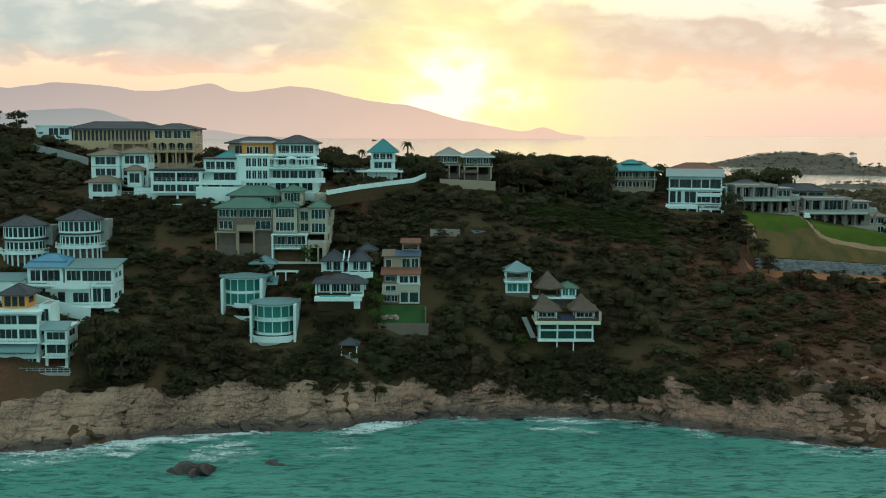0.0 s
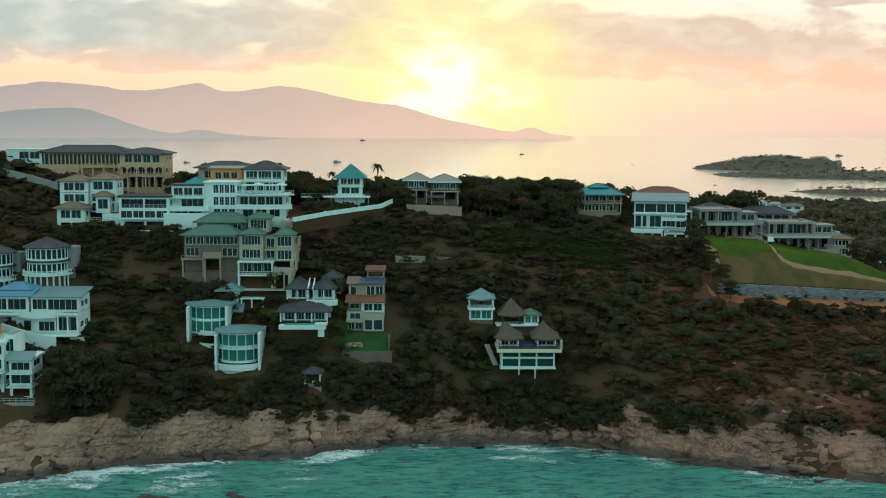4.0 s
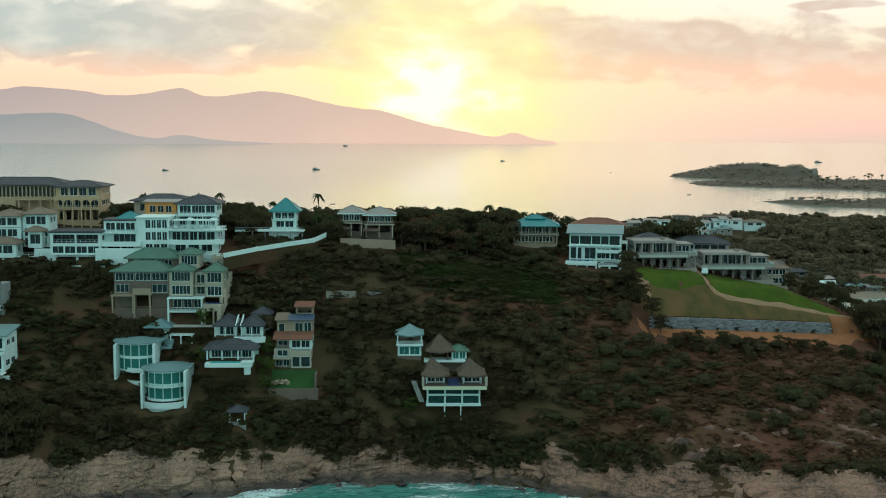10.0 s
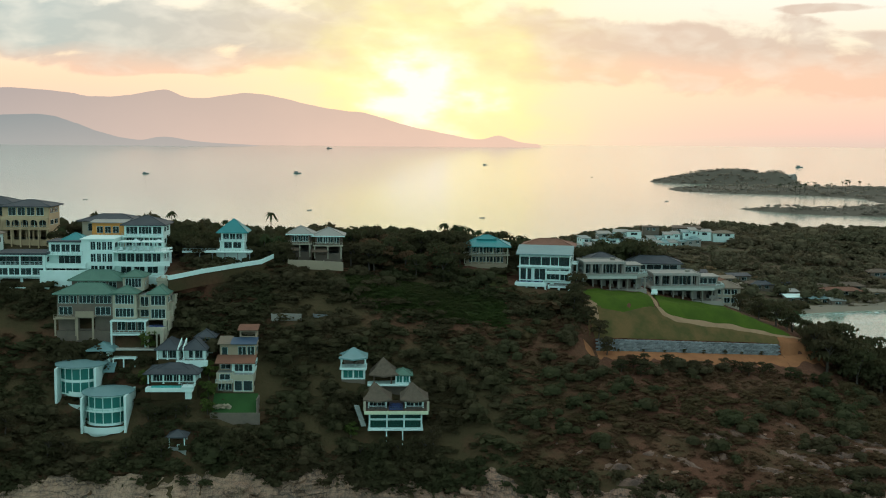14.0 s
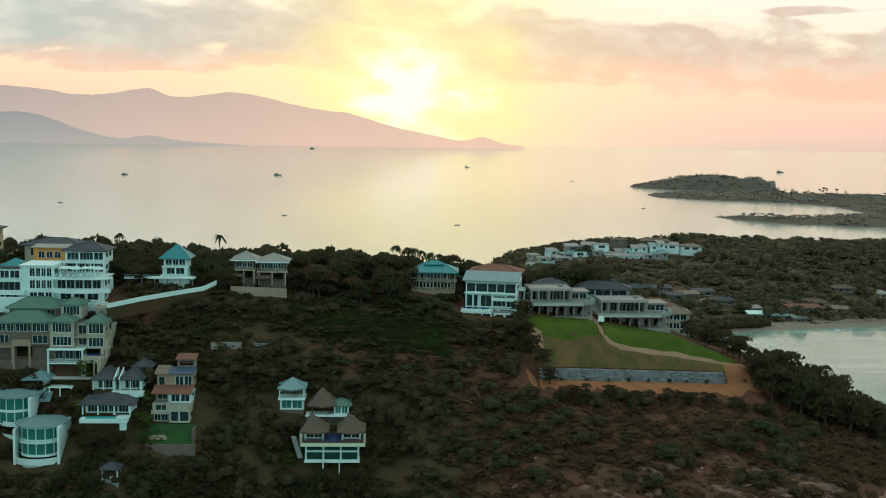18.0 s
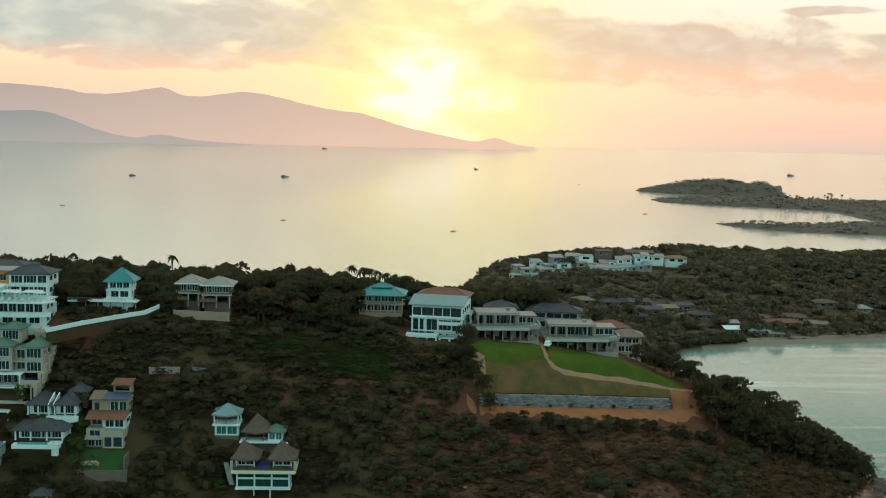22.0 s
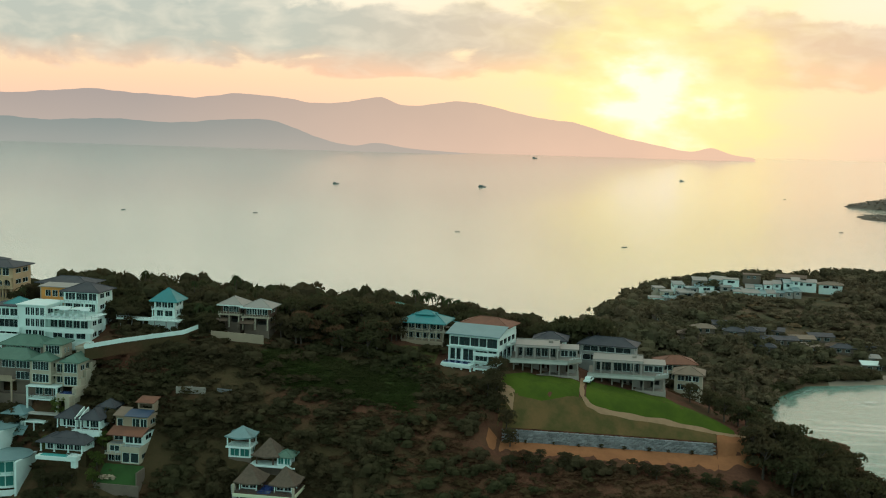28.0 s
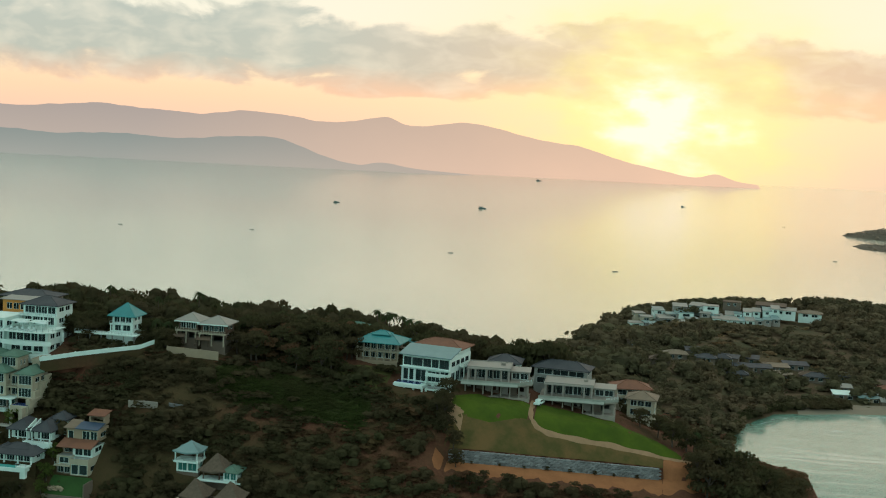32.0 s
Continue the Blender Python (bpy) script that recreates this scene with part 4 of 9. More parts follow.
def mansion():
    h = House("mansion", -102, 305, 57.0, 0, "long beige mansion with dark low roof and slatted upper gallery", "mansion")
    h.base(0, 24, 0, 10, 8, OCHRE)
    h.storey(0, 24, 0, 10, 0, 5.2, [], OCHRE, 0)
    h.storey(0, 24, 0, 10, 5.2, 4.0, [(1.0 + i * 1.13, 1.0 + i * 1.13 + 0.75, 5.7, 8.7, 1) for i in range(20)], OCHRE, 3, frame=OCHRE)
    h.hip(0, 24, 0, 10, 9.2, 1.9, GREYROOF, 1.1)
    h.box("garden_wall", -1.0, 11.0, -2.2, -1.9, 2.6, 5.8, OCHRE)
    h.box("roof_terrace", 11.5, 23, -3.0, -0.003, 4.9, 5.1, OCHRE)
    h.rail([(11.5, -2.9), (23, -2.9)], 5.1, 1.0, OCHRE, 0.6)
    h.cols([12, 15, 18, 21], -2.7, 0.0, 4.9, OCHRE, 0.2)
    g = House("mansion_wing", -78.3, 298, 56.5, 0, "beige mansion wing with arched loggias and dark hip roof", "mansion")
    g.base(0, 12.4, 0, 10, 8, OCHRE)
    g.storey(0, 12.4, 0, 10, 0, 3.4, [], OCHRE, 1, void=even(6, 0.4, 12.0, 0.3, 2.9, 0.5))
    g.storey(0, 12.4, 0, 10, 3.4, 3.2, even(5, 0.4, 12.0, 3.9, 6.0, 0.6), OCHRE, 2)
    g.storey(0, 12.4, 0, 10, 6.6, 3.0, even(4, 0.6, 11.8, 7.1, 9.2, 1.0), OCHRE, 2)
    g.box("balcony", -0.6, 13.0, -1.8, -0.003, 3.2, 3.42, OCHRE)
    g.rail([(-0.5, -1.7), (12.9, -1.7)], 3.42, 1.0, OCHRE, 0.5)
    g.box("balcony", -0.3, 12.7, -1.3, -0.003, 6.45, 6.62, OCHRE)
    g.cols([0, 2.5, 5, 7.4, 9.9, 12.4], -1.4, -3.0, 3.2, OCHRE, 0.17)
    for x in (0, 2.5, 5, 7.4, 9.9):
        bm = bmesh.new()
        ring = []
        for i in range(9):
            u, w = x + 1.25 - 1.1 * math.cos(math.pi * i / 8), 4.9 + math.sin(math.pi * i / 8)
            ring.append([bm.verts.new(q) for q in ((u, -1.5, w), (u, -1.3, w), (u, -1.3, 6.45), (u, -1.5, 6.45))])
        for p, q in zip(ring, ring[1:]):
            for k in range(4):
                bm.faces.new((p[k], p[(k + 1) % 4], q[(k + 1) % 4], q[k]))
        bm.faces.new(ring[0])
        bm.faces.new(ring[-1])
        bmesh.ops.recalc_face_normals(bm, faces=bm.faces[:])
        part("arch", bm, OCHRE, g.o)
    g.cols([0, 2.5, 5, 7.4, 9.9, 12.4], -1.4, 3.42, 6.45, OCHRE, 0.15)
    g.hip(0, 12.4, 0, 10, 9.6, 1.5, GREYROOF, 1.0)


def stepped_white():
    h = House("villa", -88.6, 273, 46.5, 0, "white stepped villa with tan hip roofs on a steep plot")
    h.base(0, 15, 1, 10, 8, CONCRETE)
    h.storey(0.3, 7.6, 4, 11, 7.0, 2.9, even(2, 0.8, 7.2, 7.8, 9.5, 0.8), WHITE)
    h.storey(0.3, 7.6, 4, 11, 10.0, 3.0, even(2, 0.8, 7.2, 10.6, 12.3, 0.8), WHITE)
    h.hip(0.3, 7.6, 4, 11, 13.0, 1.6, TANROOF, 0.8)
    h.storey(7.8, 14.6, 5, 12, 4.8, 5.3, [(8.4, 10.6, 7.9, 9.6, 2), (11.2, 14.0, 7.9, 9.6, 2), (8.4, 13.6, 5.3, 7.0, 3)], WHITE)
    h.storey(7.8, 14.6, 5, 12, 10.1, 3.4, even(2, 8.2, 14.2, 10.9, 12.6, 0.7), WHITE)
    h.hip(7.8, 14.6, 5, 12, 13.5, 1.6, TANROOF, 0.8)
    h.hip(9.6, 14.0, 1.8, 5.0, 9.2, 1.2, TANROOF, 0.4, "small tan roof over the stair bay")
    h.storey(10.0, 13.6, 2.2, 4.9, 4.8, 4.4, even(1, 10.3, 13.3, 6.2, 8.2, 0.4), WHITE, 0)
    h.storey(1.0, 8.0, -1, 4, 0, 3.2, [], WHITE, 1, void=even(2, 1.3, 7.7, 0.6, 2.6, 0.6))
    h.storey(1.0, 8.0, -1, 4, 3.2, 3.1, even(2, 1.4, 7.6, 3.9, 5.6, 0.8), WHITE, 1)
    h.hip(1.0, 8.0, -1, 4, 6.3, 1.5, TANROOF, 0.8)
    h.box("retaining_wall", 8.3, 16.5, -1, -0.6, -3.0, 3.0, WHITE)
    h.box("retaining_wall", 12.0, 18.0, 0.6, 1.0, 0.0, 4.8, WHITE)
    h.rail([(8.3, -0.8), (16.5, -0.8)], 3.0, 0.9)


def glass_terrace_white():
    h = House("villa", -71.6, 271, 47.0, 0, "white flat-roofed villa with two rows of dark windows")
    h.base(-0.5, 13.6, -0.5, 9, 8, WHITE)
    h.storey(0, 12.8, 1, 9, 0.0, 3.0, [], WHITE, 0, void=even(2, 0.4, 12.4, 0.4, 2.4, 0.6))
    h.storey(0, 12.8, 0, 9, 3.0, 2.6, even(4, 0.3, 12.5, 3.5, 5.2, 0.45), WHITE, 1)
    h.storey(0, 12.8, 0, 9, 5.6, 3.0, [], WHITE, 1, void=even(2, 0.3, 12.5, 6.0, 8.2, 0.4))
    h.wall("window_screen", 0.3, 12.5, 5.8, 8.4, even(6, 0.3, 12.5, 5.9, 8.2, 0.2), DARKFRAME, Matrix.Translation((0, 1.6, 0)), 0.1, DARKFRAME)
    h.rail([(0.4, 0.2), (12.4, 0.2)], 6.0, 0.9)
    h.flat(0, 12.8, 0, 9, 8.6, GREYROOF, 0.3, 0.5)
    h.box("retaining_wall", -1.5, 14.0, -1.2, -0.6, -4.0, 0.4, WHITE)


def curved_balcony_white():
    h = House("villa", -59.2, 273, 49.5, 0, "white two-storey villa with teal roof and broad balcony")
    h.base(-0.5, 10, -1.5, 9, 8, WHITE)
    h.storey(0.3, 8.8, 1.5, 9, 0, 3.0, even(2, 0.6, 8.4, 0.6, 2.4, 0.8), WHITE)
    h.storey(0.3, 8.8, 1.5, 9, 3.0, 3.0, [(3.0, 8.3, 3.3, 5.5, 4)], WHITE)
    h.storey(0.3, 8.8, 1.5, 9, 6.0, 3.0, even(3, 0.6, 8.5, 6.5, 8.3, 0.5), WHITE)
    h.box("balcony", -0.4, 10.4, -1.6, 1.49, 2.6, 3.0, WHITE)
    h.rail([(-0.3, -1.5), (10.3, -1.5), (10.3, 1.4)], 3.0, 0.9, solid=WHITE)
    h.box("balcony", 0.3, 9.4, -0.2, 1.49, 5.8, 6.0, WHITE)
    h.rail([(0.4, -0.1), (9.3, -0.1)], 6.0, 0.9)
    h.flat(0.3, 8.8, 1.5, 9, 9.0, GREYROOF, 0.4, 0.35)
    h.hip(3.2, 8.6, 4, 9, 9.4, 1.7, TEALROOF, 0.5)
    h.box("retaining_wall", -1.0, 10.5, -2.4, -1.8, -5, 2.2, WHITE)


def big_white_curved():
    h = House("villa", -50.2, 273, 50.0, 0, "large white stepped villa with curved terraces and glass fronts")
    h.base(0, 21, -1, 10, 9, WHITE)
    for z, n in ((0.0, 3), (3.1, 4), (6.2, 4)):
        h.storey(0, 8.2, 0, 10, z, 3.1, even(n, 2.2, 8.0, z + 0.7, z + 2.6, 0.35), WHITE, 2)
    h.flat(0, 8.2, 0, 10, 9.3, WHITE, 0.3, 0.35, 0.0)
    h.storey(8.2, 20.5, 1.5, 10, 3.1, 3.1, even(5, 8.6, 20.0, 3.6, 5.6, 0.5), WHITE, 2)
    h.storey(8.2, 20.5, 1.5, 10, 0, 3.1, even(3, 8.6, 20.0, 0.8, 2.4, 1.2), WHITE, 2)
    h.box("terrace", 8.2, 21.2, -2.0, 10, 6.2, 6.5, WHITE)
    h.disc("terrace", 19.2, 1.6, 3.6, 6.201, 6.499, WHITE, 250, 380, 14)
    h.rail([(8.3, -1.9), (19.0, -1.9), (21.8, -0.4), (22.6, 2.0)], 6.5, 1.0)
    h.disc("balcony", 14.5, 16.0, 18.2, 2.7, 3.1, WHITE, 250, 296, 18)
    h.band("balcony_front", 14.5, 16.0, 18.2, 3.1, 3.95, WHITE, 250, 296, 18)
    h.box("pool_terrace", 8.0, 21.6, -1.6, 1.4, -2.0, 0.2, WHITE)
    for x in (11.0, 16.5):
        h.cols([x - 1.6, x + 1.6], 2.2, 6.5, 8.5, WHITE, 0.12)
        h.cols([x - 1.6, x + 1.6], 5.4, 6.5, 8.5, WHITE, 0.12)
        h.flat(x - 1.8, x + 1.8, 2.0, 5.6, 8.5, WHITE, 0.4, 0.2, label="white pergola roof")
    for i in range(5):
        x = 9.6 + i * 1.7
        h.box("lounger", x, x + 0.7, -1.2, 0.7, 6.72, 6.9, FRAME, "white sun lounger")
        h.box("lounger_back", x, x + 0.7, 0.72, 0.95, 6.72, 7.4, FRAME)
        h.cols([x + 0.1, x + 0.6], 0.2, 6.5, 6.72, FRAME, 0.05)
    for x in (13.8, 19.6):
        h.cols([x], 0.4, 6.5, 8.9, RAILMAT, 0.05)
        h.cone(x, 0.4, 1.5, 8.9, 0.6, FRAME, 8, "white parasol canopy")
    g = House("villa", -41.4, 282, 56.4, 0, "white two-storey villa with dark hipped roof and window bands")
    g.base(0, 10.2, 0, 9, 6, WHITE)
    g.storey(0, 10.2, 0, 9, 0, 3.1, even(4, 0.3, 9.9, 0.6, 2.5, 0.4, 3), WHITE, 2)
    g.storey(0, 10.2, 0, 9, 3.1, 3.0, [(0.7, 3.3, 3.7, 5.5, 3), (3.9, 7.0, 3.7, 5.5, 4), (7.6, 9.6, 3.7, 5.5, 2)], WHITE, 2)
    g.box("balcony", -0.4, 10.6, -1.4, -0.003, 2.9, 3.1, WHITE)
    g.rail([(-0.3, -1.3), (10.5, -1.3)], 3.1, 0.9)
    g.cols([0, 3.4, 6.8, 10.2], -1.2, 0, 2.9, WHITE, 0.15)
    g.hip(0, 10.2, 0, 9, 6.1, 2.1, GREYROOF, 0.9)


def orange_house():
    h = House("house", -56.2, 296, 57.0, 0, "pale house with wide dark roof behind the ridge")
    h.base(0, 14.5, 0, 9, 6, CREAM)
    h.storey(0, 14.5, 0, 9, 0, 5.4, even(4, 0.6, 14, 2.8, 4.4, 1.2), CREAM)
    h.hip(0, 14.5, 0, 9, 5.4, 1.6, GREYROOF, 1.2)
    g = House("house", -51.4, 288, 57.8, 0, "bright orange house with pale flat roof")
    g.base(0, 8.4, 0, 5, 5, ORANGE)
    g.storey(0, 8.4, 0, 5, 0, 4.6, even(3, 0.5, 7.9, 2.2, 3.5, 1.0), ORANGE, 1)
    g.mono(-0.6, 9.0, -0.8, 5.5, 4.62, 5.0, PALEROOF)


def teal_pavilion():
    h = House("pavilion_house", -18.7, 285.4, 55.5, 0, "white house with tall teal pyramid roof")
    h.base(1, 10.5, 0, 9, 4, WHITE)
    h.storey(2.2, 9.6, 2, 9.0, 0, 2.6, even(2, 2.6, 9.2, 0.5, 2.2, 0.8), WHITE)
    h.storey(2.2, 9.6, 2, 9.0, 2.6, 2.5, even(3, 2.6, 9.2, 3.1, 4.7, 0.5), WHITE)
    h.box("balcony", 1.8, 10.2, 0.6, 1.99, 2.45, 2.65, WHITE)
    h.rail([(1.9, 0.7), (10.1, 0.7)], 2.65, 0.9)
    h.cols([2.2, 6, 9.6], 0.8, 0, 2.45, WHITE, 0.14)
    h.hip(2.2, 9.6, 2, 9.0, 5.1, 3.7, TEALROOF, 1.3)
    h.box("garden_terrace", -9.5, 12.4, -2.0, 1.9, -0.62, -0.2, WHITE)
    h.cols([-8, -4, 0, 4, 8, 11.8], -1.6, -5.0, -0.62, CONCRETE, 0.15)
    h.rail([(-9.4, -1.9), (12.3, -1.9)], -0.2, 0.8, RAILMAT, 1.2)
    h.o.scale = (0.84, 0.84, 0.92)


def brown_houses():
    for i, (x, y, z, w, d) in enumerate(((1.2, 291.8, 54.2, 5.6, 6.6), (8.1, 291.6, 53.8, 7.2, 7.0))):
        h = House("timber_house", x, y, z, 0, "brown timber house with pale-edged hip roof behind a terrace wall", group="timber houses on the ridge")
        h.base(0, w, 0, d, 4, BROWNWALL)
        h.storey(0, w, 0, d, 0, 2.7, [], BROWNWALL, 1, void=even(2, 0.3, w - 0.3, 0.3, 2.3, 0.4))
        h.storey(0, w, 0, d, 2.7, 2.8, even(4 if i else 3, 0.6, w - 0.6, 3.5, 5.0, 0.25, 2), WOOD, 2)
        h.box("balcony", -0.5, w + 0.5, -1.6, -0.003, 2.5, 2.72, CREAM)
        h.rail([(-0.4, -1.5), (w + 0.4, -1.5)], 2.72, 0.9, CREAM, 0.8)
        h.cols([0, w / 2, w], -1.4, -1.0, 2.5, CREAM, 0.15)
        h.hip(0, w, 0, d, 5.5, 2.1, PALEROOF, 1.0)
        h.o.scale.z = 0.95
        h.box("fascia", -1.05, w + 1.05, -1.06, -1.003, 5.2, 5.5, WHITE)
        h.mono(-0.9, w * 0.5, -3.0, -0.4, 0.9, 1.7, BROWNROOF, 0.14, label="brown lean-to roof over the terrace")
        h.cols([-0.7, w * 0.45], -2.8, -1.0, 0.9, WOOD, 0.1)


def teal_hall():
    h = House("teal_roofed_house", 50.2, 306.2, 49.6, -4, "tan house with broad teal hip roof and columned veranda")
    h.base(0, 12.4, 0, 10, 4, TAN)
    h.storey(0.4, 12.0, 1.8, 10, 0, 2.5, even(5, 0.8, 11.6, 0.5, 1.9, 0.7), TAN, 2)
    h.box("veranda", -0.6, 13.0, 0, 10.4, 2.5, 2.7, CREAM)
    h.storey(1.0, 11.4, 2.2, 9.6, 2.7, 2.5, even(5, 1.3, 11.1, 2.9, 4.7, 0.5), BROWNWALL, 2)
    h.cols([0, 2.06, 4.13, 6.2, 8.26, 10.3, 12.4], 0.4, 0.0, 2.5, CREAM, 0.16)
    h.cols([0, 2.06, 4.13, 6.2, 8.26, 10.3, 12.4], 0.4, 2.7, 5.2, CREAM, 0.13)
    h.rail([(-0.4, 0.3), (12.8, 0.3)], 2.7, 0.8, CREAM, 0.7)
    h.hip(0, 12.4, 0.2, 10.2, 5.2, 2.1, TEALROOF, 1.0, ridge=4.4)
    h.hip(3.6, 8.8, 3.4, 7.0, 7.1, 1.0, TEALROOF, 0.3, "small raised teal ridge roof")
    h.box("terrace_wall", -2, 15, -7.0, -6.6, -6.5, -4.8, CONCRETE)
    g = House("house", 36.0, 344, 49.0, 0, "pale house with dark green hip roof among the ridge trees")
    g.base(0, 9, 0, 7, 4, CREAM)
    g.storey(0, 9, 0, 7, 0, 2.8, even(3, 0.4, 8.6, 0.8, 2.2, 0.8), WHITE, 2)
    g.hip(0, 9, 0, 7, 2.8, 2.0, GREENROOF, 0.9)
    for i, (x, y, z) in enumerate(((58.0, 324, 47.5), (66.0, 330, 45.5))):
        k = House("teal_roofed_house", x, y, z, 12, "small house with teal grey roof behind the columned house")
        k.base(0, 8, 0, 6, 6, CREAM)
        k.storey(0, 8, 0, 6, 0, 3.0, even(3, 0.4, 7.6, 0.8, 2.3, 0.7), CREAM, 2)
        k.hip(0, 8, 0, 6, 3.0, 1.9, TEALROOF if i == 0 else GREYROOF, 0.8)


def white_three_storey():
    h = House("villa", 65.2, 299.6, 43.0, -12, "white three-storey villa with blue pool and pale pitched roof")
    W, D = 14.6, 16.5
    h.base(0, W, -3.2, D, 7, WHITE)
    h.storey(0.4, W, 0.5, D, 0, 2.6, [], WHITE, 2, void=[(0.8, 4.0, 0.3, 2.2), (5.2, 9.0, 0.3, 2.2), (10, 14.0, 0.3, 2.2)])
    h.storey(0.2, W, 0, D, 2.8, 4.0, [(0.6, 3.4, 3.1, 6.2, 2), (4.4, 7.6, 3.1, 6.2, 2), (8.2, 11.4, 3.4, 6.0, 3), (12.0, 14.2, 3.1, 6.2, 2)], WHITE, 4, sz=(0.5, 3.2))
    h.storey(0.2, W, 0, D, 6.8, 3.4, [(0.6, 2.8, 7.5, 9.4, 2), (3.2, 6.2, 7.5, 9.4, 2), (6.6, 8.8, 7.5, 9.4, 2), (9.2, 11.0, 7.5, 9.4, 2), (11.6, 14.2, 7.3, 9.5, 2)], WHITE, 4, frame=DARKFRAME)
    h.box("balcony", 7.8, W, -1.6, -0.003, 5.0, 5.2, WHITE)
    h.rail([(7.9, -1.5), (W, -1.5), (W, -0.1)], 5.2, 0.8, solid=WHITE)
    h.cols([0.4, 2.4, 4.4, 7.8], -0.5, 2.8, 6.8, WHITE, 0.18)
    h.box("ledge", -0.3, W + 0.3, -0.9, -0.003, 6.75, 6.98, WHITE)
    h.box("pool_deck", -0.6, 8.2, -4.4, -0.003, 1.7, 2.6, WHITE)
    pool = h.box("pool", -0.4, 7.4, -4.2, -0.9, 2.603, 2.95, WHITE)
    h.box("pool_water", -0.2, 7.2, -4.0, -1.1, 2.953, 3.0, POOLWATER, "deep blue pool water", pool)
    h.box("parasol_table", 5.8, 6.6, -0.8, -0.1, 2.603, 3.3, FRAME)
    h.cols([0, 2.7, 5.4, 8.0], -3.8, -3.5, 1.7, WHITE, 0.22)
    h.storey(8.6, W + 0.6, -3.2, 0.4, -3.2, 5.1, [], WHITE, 1, void=[(9.2, 11.4, -0.6, 1.4), (12.0, 14.4, -0.6, 1.4)])
    h.rail([(8.6, -3.0), (W + 0.5, -3.0)], 1.9, 0.9)
    # pale front roof, low at the eaves, in two planes; brown hip roof over the rear wing
    h.mono(-0.7, W + 0.7, -1.0, 7.2, 10.25, 12.1, CYANROOF, 0.25, label="pale cyan-grey pitched roof over the front rooms")
    h.box("roof_wall", 0.3, W - 0.1, 6.9, D - 0.1, 10.2, 12.0, WHITE)
    h.box("gable_wall", W - 0.25, W - 0.02, 0.6, 6.88, 10.19, 10.7, WHITE)
    h.hip(0.4, W, 7.6, D, 12.0, 1.9, REDROOF, 0.9, "faded red-brown hip roof over the rear rooms")
    for z in (3.0, 6.9):
        h.box("side_balcony", W + 0.003, W + 1.8, 7.0, 14.5, z, z + 0.25, WHITE)
        h.rail([(W + 0.1, 7.1), (W + 1.7, 7.1), (W + 1.7, 14.4)], z + 0.25, 0.9, step=1.0)
        h.cols([W + 1.55], 7.3, z - 3.5 if z < 5 else 3.25, z, WHITE, 0.14)
        h.cols([W + 1.55], 14.2, z - 3.5 if z < 5 else 3.25, z, WHITE, 0.14)


